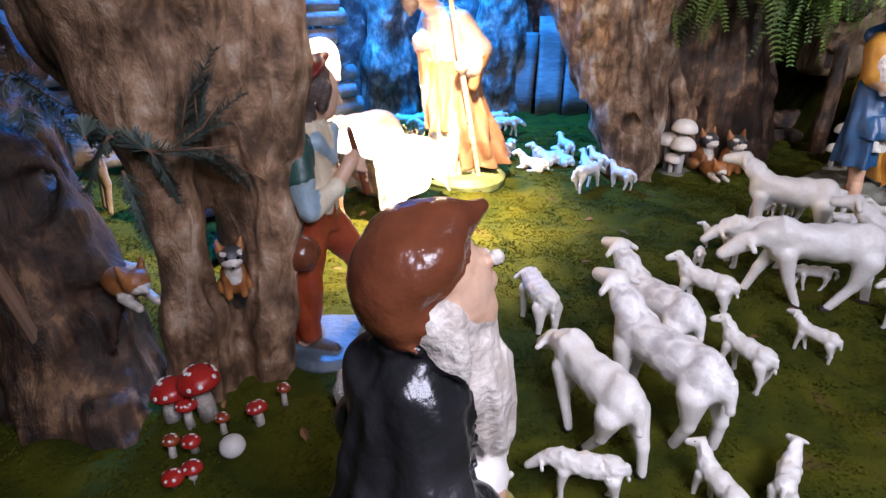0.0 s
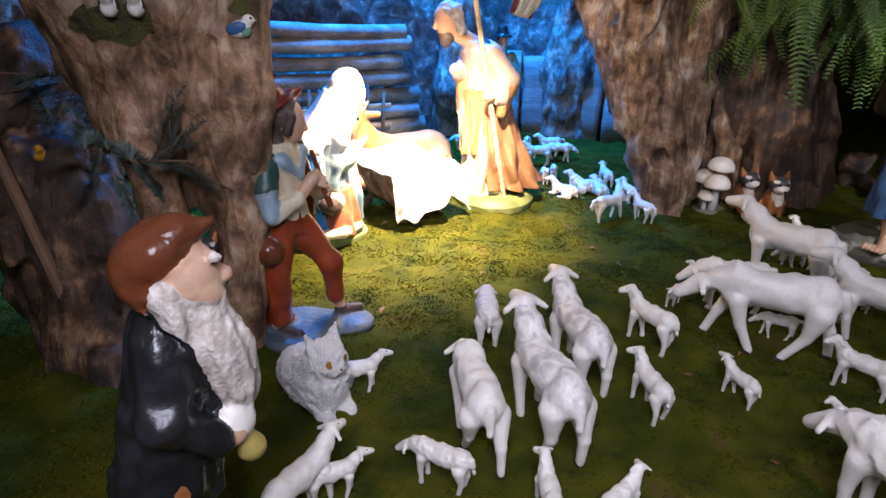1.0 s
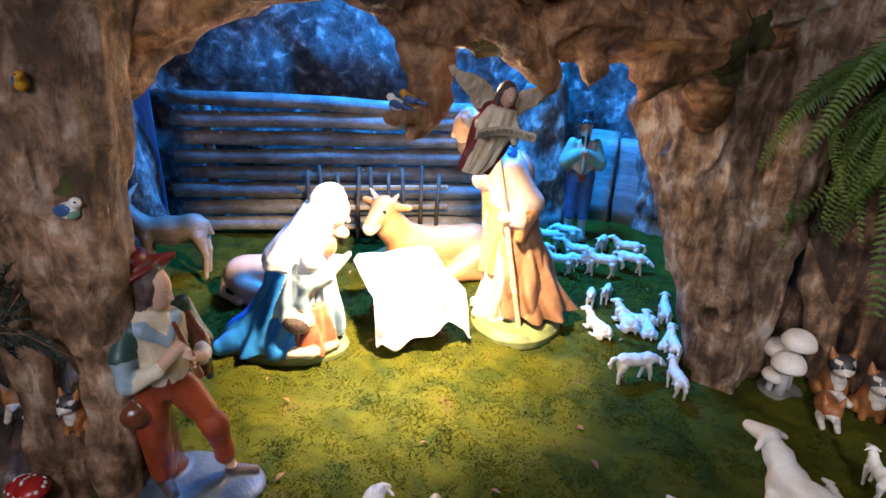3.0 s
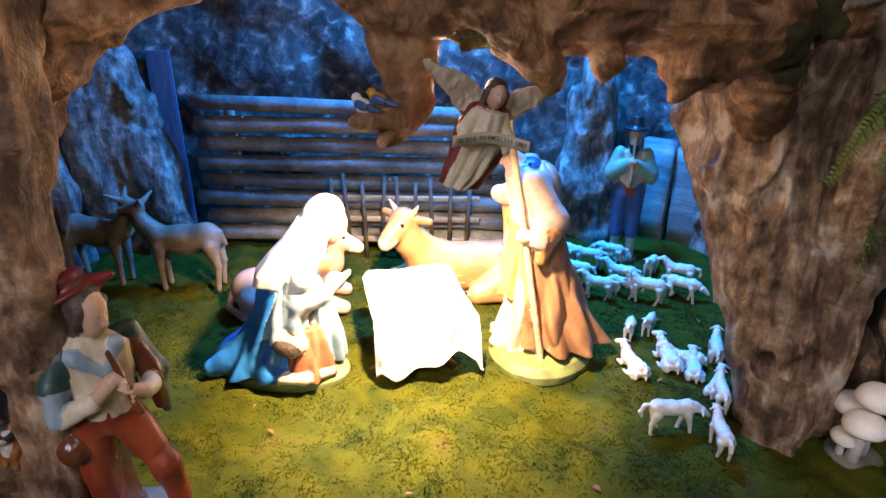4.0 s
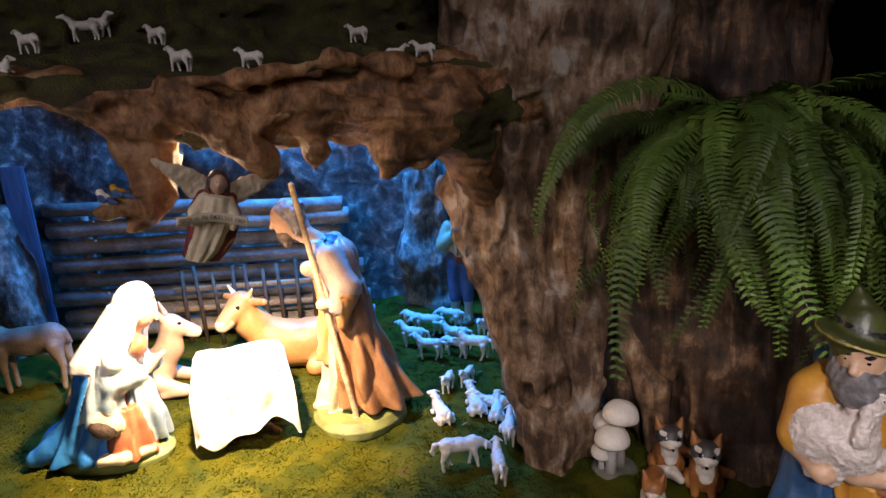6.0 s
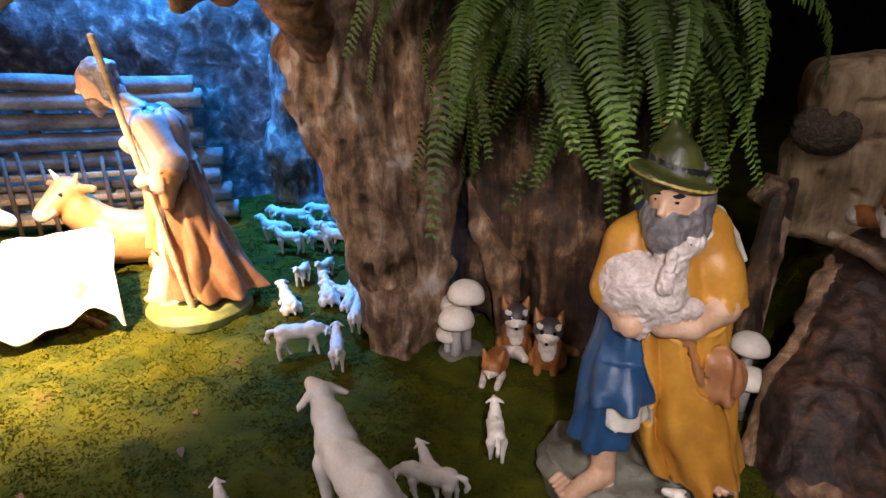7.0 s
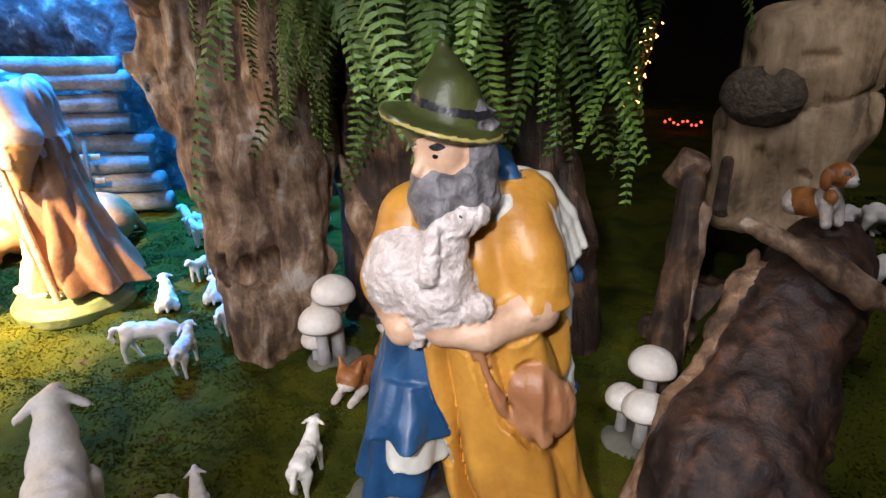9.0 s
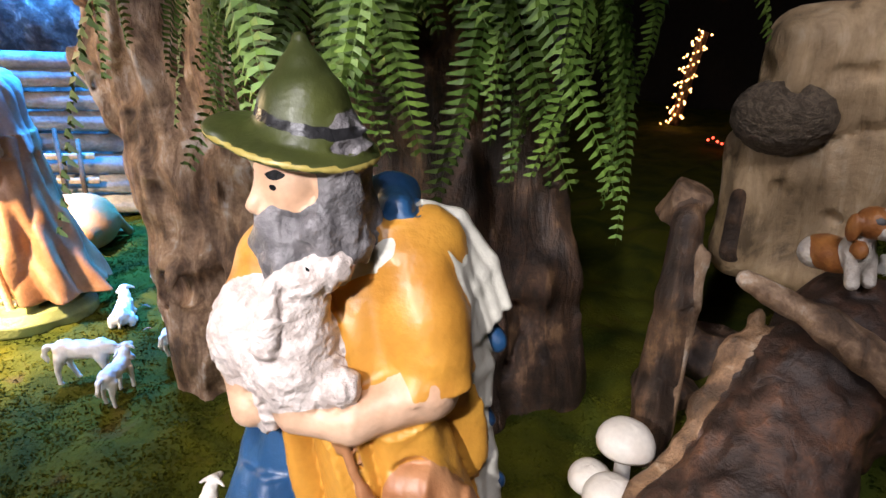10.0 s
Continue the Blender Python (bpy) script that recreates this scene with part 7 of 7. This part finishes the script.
def toadstool(x, y, h, r, lean, cap_mat, label, big):
    c = thing("toadstool", label, "toadstool ornament", "red toadstools")
    c.matrix_world = pose(x, y, gzf(x, y) - 0.002, 0, 0, r * 9000)
    part("stalk", tube([(0, 0, -0.003), (lean * h * 0.5, 0, h * 0.5), (lean * h, 0, h * 1.05)], [r * 0.52, r * 0.42, r * 0.32], 12, 0.04, 2), WHITEHAIR, c)
    cp = part("cap", dome(r, r * 0.75, 1.0, r * 50), cap_mat, c)
    cp.matrix_basis = pose(lean * h, 0, h, 4, 14 * lean, 0)
    for k in range(11 if big else 6):
        a, e = k * 2.4, (0.25 + 0.62 * ((k * 0.618) % 1)) * math.pi / 2
        q = Vector((r * math.sin(e) * math.cos(a), r * math.sin(e) * math.sin(a), r * 0.75 * math.cos(e)))
        bm = bmesh.new()
        bmesh.ops.create_uvsphere(bm, u_segments=8, v_segments=5, radius=r * (0.13 if big else 0.17))
        nrm = Vector((q.x, q.y, q.z * 1.7)).normalized()
        bmesh.ops.scale(bm, vec=(1, 1, 0.35), verts=bm.verts)
        bmesh.ops.transform(bm, matrix=Matrix.Translation(q) @ nrm.to_track_quat("Z", "Y").to_matrix().to_4x4(), verts=bm.verts)
        part("dot", bm, IVORY, cp)
    return c


TR = "red toadstool ornament with raised white dots"
toadstool(-0.244, 0.636, 0.062, 0.028, 0.1, RED, TR, True)
toadstool(-0.290, 0.624, 0.040, 0.026, -0.1, RED, TR, True)
toadstool(-0.262, 0.616, 0.036, 0.015, 0.0, RED, TR, True)
for x, y, h, r, l in ((-0.212, 0.609, 0.026, 0.010, 0.1), (-0.255, 0.556, 0.026, 0.011, 0.2), (-0.233, 0.572, 0.028, 0.012, -0.4), (-0.228, 0.513, 0.018, 0.013, -0.5), (-0.203, 0.511, 0.018, 0.013, 0.6), (-0.178, 0.64, 0.026, 0.012, -0.3), (-0.168, 0.628, 0.024, 0.013, 0.4), (-0.149, 0.67, 0.03, 0.010, 0.1)):
    toadstool(x, y, h, r, l, RED if r > 0.0115 else REDBROWN, "tiny dark red toadstool ornament with white dots", False)
c = thing("white_toadstool", "tiny plain white mushroom ornament lying in moss", "toadstool ornament")
c.matrix_world = pose(-0.178, 0.566, gzf(-0.178, 0.566), 20, 10, 0)
part("stalk", tube([(0, 0, 0), (0, 0, 0.016)], [0.005, 0.005], 10), WHITEHAIR, c)
part("cap", dome(0.016, 0.013, 1.0, 2.2), IVORY, c).matrix_basis = pose(0, 0, 0.013)
for x, y, hd in ((1.265, 1.675, 10), (1.30, 1.66, 60), (1.215, 1.645, 200)):
    c = thing("brown_mushroom", "orange-brown mushroom ornament with a dark cap lying down", "mushroom ornament", "brown mushrooms")
    c.matrix_world = pose(x, y, gzf(x, y) + 0.012, 0, 70, hd)
    part("stalk", tube([(0, 0, -0.02), (0.002, 0, 0), (0, 0, 0.022)], [0.008, 0.01, 0.008], 10, 0.05), LEATHER, c)
    part("cap", dome(0.018, 0.014, 1.0, 5.2), WOOD_DARK, c).matrix_basis = pose(0, 0, 0.02)

# ---- goats, birds and beasts on the wood ----
from mathutils.bvhtree import BVHTree


def skin_of(ob):
    me = ob.data
    return BVHTree.FromPolygons([v.co for v in me.vertices], [tuple(p.vertices) for p in me.polygons])


ARCH, LTR = skin_of(lintel), skin_of(left_trunk)
for a, b, hd, s, lie in ((0.109, 0.077, -20, 0.045, 0), (0.249, 0.012, 20, 0.045, 1), (0.271, 0.104, 200, 0.045, 0), (0.216, 0.26, 30, 0.05, 0), (0.344, 0.161, 250, 0.052, 0), (0.302, 0.216, 40, 0.05, 1), (0.457, 0.151, 190, 0.045, 0),
                         (0.496, 0.026, 190, 0.05, 0), (0.605, 0.012, 200, 0.045, 0), (0.686, 0.219, 10, 0.05, 1), (0.818, 0.147, 190, 0.045, 0), (0.861, 0.04, 20, 0.04, 1), (0.91, 0.02, 190, 0.045, 0), (0.365, 0.18, 20, 0.05, 0)):
    q = W(a, b, 3.0)
    hit = ARCH.ray_cast(Vector(q), Vector((0, 0, -1)))
    if hit[0] is not None:
        flock(LAMB_LIE if lie else KID, "goat", "tiny cream goat figurine on the mossy ledge of the arch", q[0], q[1], hd, s, "ledge goats", hit[0].z)


def bird_mesh(name, body, breast, wing):
    c = Clay(body, breast, wing, EYE, YELLOW)
    c.ell((0, 0, 0.014), (0.017, 0.011, 0.012), 0, 0.004, rot=(0, -18, 0))
    c.ell((0.007, 0, 0.012), (0.010, 0.0095, 0.010), 1, 0.003)
    c.ell((0.014, 0, 0.026), (0.0085, 0.008, 0.008), 0, 0.004)
    c.cap((0.021, 0, 0.026), (0.027, 0, 0.025), 0.0025, 0.0008, 4, 0.001)
    c.cap((-0.014, 0, 0.012), (-0.034, 0, 0.008), 0.006, 0.003, 2, 0.003)
    for s in (-1, 1):
        c.ell((-0.003, s * 0.0095, 0.016), (0.014, 0.003, 0.008), 2, 0.002, rot=(0, -15, 0))
        c.ell((0.018, s * 0.0065, 0.028), (0.0018, 0.0018, 0.0018), 3, coat=True)
    return c.mesh(name, 0.0016)


ROBIN = bird_mesh("bird", YELLOW, YELLOW, BIRDBLUE)
TIT = bird_mesh("bird", IVORY, MINT, BIRDBLUE)
OWL = bird_mesh("bird", IVORY, IVORY, DARKFUR)


def perch(mesh, label, eye, target, up=0.0, heading=-60, size=1.0, skin=None):
    """Sets a figure where a line meets the wood."""
    hit = (skin or LTR).ray_cast(Vector(eye), (Vector(target) - Vector(eye)).normalized())
    q = hit[0] if hit[0] is not None else Vector(target)
    ob = tagged(new("bird", mesh), label, "bird figurine", "birds on the wood")
    return place(ob, q.x, q.y, q.z + up, heading, size)


for a, b, me, hd, lb in ((0.356, -0.01, TIT, 190, "small cream and green bird figurine on the hanging wood"), (0.378, -0.008, ROBIN, 200, "small yellow bird figurine on the hanging wood")):
    q = W(a, b, 0.69)
    hit = ARCH.ray_cast(Vector(q), Vector((0, 0, -1)))
    if hit[0] is not None:
        place(tagged(new("bird", me), lb, "bird figurine", "birds on the wood"), q[0], q[1], hit[0].z - 0.003, hd, 0.8)
E0 = (0.3, 0.0, 0.62)
perch(OWL, "small white-faced owl figurine on the trunk", E0, (-0.272, 0.67, 0.578), -0.01, -55, 1.0)
perch(OWL, "small white-faced owl figurine on the trunk", E0, (-0.245, 0.69, 0.578), -0.01, -60, 1.0)
perch(TIT, "small blue and white bird figurine on the trunk", E0, (-0.118, 0.735, 0.553), -0.012, 20, 1.0)
perch(ROBIN, "small yellow bird figurine high on the trunk", E0, (-0.15, 0.765, 0.728), -0.012, -20, 0.8)
perch(ROBIN, "small yellow and blue bird figurine beside the tree", E0, (-0.55, 0.72, 0.33), -0.01, -30, 0.9, skin_of(stump_l))
ow = place(tagged(new("raccoon", FOX), "small dark-faced animal figurine in the hollow of the trunk", "animal figurine"), -0.215, 0.712, 0.155, -62, 0.55)
fx = place(tagged(new("fox", LFOX), "orange and white fox figurine lying on mossy wood", "fox figurine"), -0.358, 0.682, 0.158, -30, 0.8)

# small boy figure on the bank
c = Clay(ORANGEFUR, TEAL, SKIN, DARKHAIR, WHITEHAIR, REDBROWN)
c.robe([(0.0, 0, 0, 0.03, 0.035), (0.06, 0, 0, 0.025, 0.03), (0.1, 0, 0, 0.02, 0.028)], 5, 0.008, 7, 0.08)
c.robe([(0.08, 0, 0, 0.024, 0.03), (0.14, 0, 0, 0.02, 0.03)], 0, 0.008, 6, 0.06)
c.robe([(0.02, -0.015, 0.02, 0.02, 0.03), (0.13, -0.012, 0.012, 0.016, 0.026)], 1, 0.006, 6, 0.1)
for s in (-1, 1):
    c.chain([(0, s * 0.03, 0.135), (0.012, s * 0.04, 0.1), (0.035, s * 0.015, 0.1)], [0.013, 0.013, 0.009], 0, 0.006)
head_on(c, (0.006, 0, 0.168), 10, 2, 3, None, 0.52)
c.ell((0.035, 0, 0.108), (0.016, 0.026, 0.016), 4, 0.006)
by = tagged(new("boy_figure", c.mesh("boy_figure", 0.003)), "small painted figure of a boy carrying a white lamb", "figurine")
place(by, 1.50, 2.335, gzf(1.50, 2.335) - 0.002, -95, 0.86)

# ---- fern ----
def frond_mesh(name, length, reach, droop, seed):
    r = np.random.RandomState(seed)
    n = 34
    s = np.linspace(0, 1, n)
    px = reach * np.sin(np.clip(s * 1.9, 0, 1.57)) * (0.85 + 0.15 * s)
    pz = 0.05 * np.sin(s * math.pi * 0.9) - droop * s ** 1.7
    py = 0.03 * np.sin(s * 3 + seed) * s
    P = np.stack([px, py, pz], 1)
    T = np.gradient(P, axis=0)
    T /= np.linalg.norm(T, axis=1)[:, None]
    S = np.cross(T, [0, 0.0, 1.0]) + 1e-6
    S = np.stack([0 * s + 0.0, 0 * s + 1.0, 0 * s], 1) * 1.0
    S = S - T * np.sum(S * T, 1)[:, None]
    S /= np.linalg.norm(S, axis=1)[:, None]
    Nn = np.cross(T, S)
    V, Fc = [], []

    def quad(a, b, c, d):
        k = len(V)
        V.extend((a, b, c, d))
        Fc.append((k, k + 1, k + 2, k + 3))
    for i in range(n - 1):
        w = 0.0009 * (1.2 - s[i])
        quad(P[i] - S[i] * w, P[i] + S[i] * w, P[i + 1] + S[i + 1] * w, P[i + 1] - S[i + 1] * w)
    m = 64
    for i in range(3, m):
        u = i / m
        f = u * (n - 1)
        k = min(int(f), n - 2)
        q = P[k] + (P[k + 1] - P[k]) * (f - k)
        t, sd, nn = T[k], S[k], Nn[k]
        ln = length * 0.118 * (1 - 0.75 * u ** 2.2) * min(1, 0.45 + u * 3) * r.uniform(0.9, 1.08)
        w = length * 0.0235 * (1 - 0.45 * u)
        for sg in (-1, 1):
            curl = r.uniform(-0.25, 0.1)
            d = sd * sg * 0.95 + t * 0.25 + nn * curl
            d /= np.linalg.norm(d)
            up = nn * 0.003
            a, b = q + t * w * 0.35, q - t * w * 0.35
            m1, m2 = q + d * ln * 0.5 + t * w * 0.6 + up, q + d * ln * 0.45 - t * w * 0.6 + up
            tip = q + d * ln + t * w * 0.4 - nn * ln * 0.12
            quad(b, m2, m1, a)
            quad(m2, tip - t * w * 0.18, tip + t * w * 0.18, m1)
    return array_mesh(name, np.array(V), np.array(Fc), [FROND], smooth=False)


FRONDS = [frond_mesh("frond", 0.30, 0.11, 0.34, 1), frond_mesh("frond", 0.30, 0.17, 0.30, 2), frond_mesh("frond", 0.34, 0.23, 0.36, 3), frond_mesh("frond", 0.30, 0.27, 0.22, 4), frond_mesh("frond", 0.26, 0.15, 0.18, 5)]
fern = thing("hanging_fern", "lush green sword fern with drooping fronds in a terracotta pot", "fern")
fern.matrix_world = pose(0.84, 1.965, 0.70)
part("pot", tube([(0, 0, -0.115), (0, 0, -0.11), (0, 0, -0.02), (0, 0, 0.0), (0, 0, -0.005)], [0.05, 0.055, 0.075, 0.08, 0.07], 24), TERRACOTTA, fern, "terracotta pot")
rf = random.Random(21)
for i in range(170):
    ang = i * 137.5 + rf.uniform(-14, 14)
    fr = part("frond", FRONDS[i % 5], FROND, fern)
    sc = rf.uniform(0.75, 1.25)
    fr.matrix_basis = pose(0.05 * math.cos(radians(ang)), 0.05 * math.sin(radians(ang)), rf.uniform(-0.01, 0.06), rf.uniform(-32, 32), rf.uniform(-16, 22), ang) @ Matrix.Diagonal((sc, sc, sc, 1))

# ---- fir sprigs on the left trunk ----
def fir_sprig(name, length, seed):
    r = np.random.RandomState(seed)
    V, Fc = [], []
    n = 230
    for i in range(n):
        u = r.uniform(0.02, 1)
        q = np.array([u * length, 0, -0.02 * u * u])
        a = r.uniform(0, 2 * math.pi)
        d = np.array([0.55, math.cos(a) * 0.8, math.sin(a) * 0.55 + 0.1])
        d /= np.linalg.norm(d)
        ln = r.uniform(0.012, 0.02) * (1.1 - 0.4 * u)
        sdv = np.cross(d, [0, 0, 1.0])
        sdv *= 0.001 / np.linalg.norm(sdv)
        k = len(V)
        V.extend((q - sdv, q + sdv, q + d * ln + sdv * 0.5, q + d * ln - sdv * 0.5))
        Fc.append((k, k + 1, k + 2, k + 3))
    return array_mesh(name, np.array(V), np.array(Fc), [FIR], smooth=False)


SPRIGS = [fir_sprig("needles", 0.1, 1), fir_sprig("needles", 0.08, 2)]


def fir_branch(base, members, label):
    c = thing("fir_branch", label, "fir branch", "fir branches")
    c.matrix_world = pose(*base)
    for k, (dx, dy, dz, ry, rz, s) in enumerate(members):
        part("needles", SPRIGS[k % 2], FIR, c).matrix_basis = pose(dx, dy, dz, 0, ry, rz) @ Matrix.Diagonal((s, s, s, 1))
        d = Matrix.Rotation(radians(rz), 3, "Z") @ Matrix.Rotation(radians(ry), 3, "Y") @ Vector((0.1 * s, 0, 0))
        part("twig", tube([(dx, dy, dz), (dx + d.x, dy + d.y, dz + d.z)], [0.002, 0.0008], 6), TWIG, c)
    return c


fir_branch((-0.235, 0.612, 0.382), [(0, 0, 0, 6, 130, 1.1), (0.0, 0, 0, -12, 150, 1.2), (-0.04, 0.0, 0.015, 5, 140, 1.0), (0, 0, 0, 20, 120, 1.0), (-0.03, -0.02, 0.02, 40, 160, 0.9), (0, 0, 0, 5, 40, 0.9), (0.02, 0.02, 0.0, 30, 60, 0.9), (0.02, 0.015, 0.0, -30, 45, 0.8),
           (0.02, 0.03, 0.01, -72, 30, 1.0), (0.035, 0.04, 0.0, -85, 60, 0.9), (0.03, 0.03, 0.0, -50, 30, 0.8), (0.04, 0.05, -0.01, 40, 50, 0.9), (0.0, 0.0, 0.0, 45, 100, 0.9), (-0.05, -0.03, 0.02, -10, 120, 1.0), (-0.03, -0.01, -0.02, 60, 110, 0.9)], "bluish-green fir sprig pinned to the trunk")
fir_branch((-0.48, 0.74, 0.44), [(0, 0, 0, 20, -20, 1.2), (0, 0, 0, 50, 10, 1.4), (0, 0, 0, 40, 180, 1.3), (0, 0, 0.02, 10, 200, 1.3), (0, 0, -0.04, 60, -60, 1.4), (0.0, 0, 0.03, -10, -90, 1.2), (-0.05, 0, -0.06, 50, 120, 1.4), (-0.08, 0, 0.02, 20, -30, 1.4), (-0.1, 0, -0.02, 60, 0, 1.4)], "dark drooping fir branch beside the tree")
fir_branch((-0.60, 0.70, 0.33), [(0, 0, 0, 20, -20, 1.4), (0, 0, 0, 50, 10, 1.4), (0, 0, 0, 40, 180, 1.3), (0, 0, 0.02, 0, -60, 1.3), (0, 0, -0.02, 30, -100, 1.4), (-0.05, 0, 0.1, 30, -50, 1.5), (-0.02, 0, 0.12, 50, 20, 1.5)], "dark drooping fir branch beside the tree")
stk = new("stick", bpy.data.meshes.new("stick"))
bm = tube([(-0.56, 0.62, 0.5), (-0.50, 0.615, 0.33), (-0.425, 0.60, 0.12), (-0.41, 0.6, 0.0)], [0.009, 0.01, 0.011, 0.011], 10, 0.08, 2)
bm.to_mesh(stk.data)
bm.free()
stk.data.materials.append(TWIG)
tagged(stk, "thin reddish-brown stick leaning beside the tree", "stick")
stick2 = new("wooden_peg", bpy.data.meshes.new("wooden_peg"))
bm = tube([(0.03, 0.33, -0.01), (0.02, 0.335, 0.03), (0.012, 0.34, 0.06)], [0.008, 0.008, 0.0075], 8, 0.05, 2)
bm.to_mesh(stick2.data)
bm.free()
stick2.data.materials.append(LATH)
tagged(stick2, "short pale wooden peg stuck in the moss", "peg")
stick2.matrix_world = pose(-0.09, 0.06, 0)

# ---- dead leaves ----
LEAFM = mat("dead_leaf", (0.3, 0.14, 0.05), (0.16, 0.07, 0.03), 0.7, 30, 160, 0.3, vary=0.3)
lm = bpy.data.meshes.new("dead_leaf")
bm = bmesh.new()
pts = [(0, 0), (0.006, 0.004), (0.013, 0.0055), (0.02, 0.003), (0.025, 0)]
top = [bm.verts.new((x, y, 0.002 * math.sin(x * 200) + y * 0.5)) for x, y in pts]
mid = [bm.verts.new((x, 0, 0.002 * math.sin(x * 200))) for x, y in pts[1:-1]]
bot = [bm.verts.new((x, -y, 0.002 * math.sin(x * 200) + y * 0.5)) for x, y in pts[1:-1]]
row = [top[0], *mid, top[-1]]
for i in range(4):
    a, b = row[i], row[i + 1]
    bm.faces.new([v for v in dict.fromkeys((a, b, top[i + 1], top[i]))])
    lo2 = [top[0], *bot, top[-1]]
    bm.faces.new([v for v in dict.fromkeys((lo2[i], lo2[i + 1], b, a))])
bm.to_mesh(lm)
bm.free()
lm.materials.append(LEAFM)
for k in range(46):
    x, y = rf.uniform(-0.9, 1.2), rf.uniform(0.5, 2.1)
    lf = tagged(new("dead_leaf", lm), "small curled brown dead leaf on the moss", "leaf", "dead leaves")
    s = rf.uniform(0.5, 1.1)
    lf.matrix_world = pose(x, y, gzf(x, y) + 0.005, rf.uniform(-25, 25), rf.uniform(-25, 25), rf.uniform(0, 360)) @ Matrix.Diagonal((s, s, s, 1))

# ---- string of lights far off ----
GLOW = bpy.data.materials.new("warm_bulb")
GLOW.use_nodes = True
gb = GLOW.node_tree.nodes["Principled BSDF"]
gb.inputs["Base Color"].default_value = (1, 0.6, 0.25, 1)
gb.inputs["Emission Color"].default_value = (1.0, 0.42, 0.13, 1)
gb.inputs["Emission Strength"].default_value = 7
ls = thing("light_string", "string of tiny warm bulbs wound up a dark post", "fairy lights")
ls.matrix_world = pose(0.05, 5.0, -0.1)
part("post", tube([(0, 0, 0.0), (0.05, 0, 0.3), (0.12, 0, 0.62)], [0.03, 0.028, 0.025], 10), WOOD_DARK, ls)
RED_GLOW = GLOW.copy()
RED_GLOW.name = "red_bulb"
RED_GLOW.node_tree.nodes["Principled BSDF"].inputs["Emission Color"].default_value = (1.0, 0.06, 0.03, 1)
RED_GLOW.node_tree.nodes["Principled BSDF"].inputs["Emission Strength"].default_value = 3
rs = thing("light_string", "short string of dim red bulbs on the floor far off", "fairy lights")
rs.matrix_world = pose(0.46, 4.4, 0.02)
for k in range(9):
    bm = bmesh.new()
    bmesh.ops.create_icosphere(bm, subdivisions=1, radius=0.007)
    bmesh.ops.translate(bm, vec=(0.022 * k, 0, 0.02 + 0.012 * math.sin(k * 1.7)), verts=bm.verts)
    part("bulb", bm, RED_GLOW, rs)
part("cable", tube([(-0.01, 0, 0.0), (0.09, 0, 0.008), (0.19, 0, 0.004)], [0.004, 0.004, 0.004], 6), DARKWALL, rs)
for k in range(64):
    u = k / 63
    bm = bmesh.new()
    bmesh.ops.create_icosphere(bm, subdivisions=1, radius=rf.uniform(0.004, 0.007))
    a = u * 46
    bmesh.ops.translate(bm, vec=(0.12 * u + 0.04 * math.cos(a) + rf.uniform(-0.03, 0.03), -0.035 * abs(math.sin(a)) - 0.01, 0.08 + 0.55 * u), verts=bm.verts)
    part("bulb", bm, GLOW, ls)
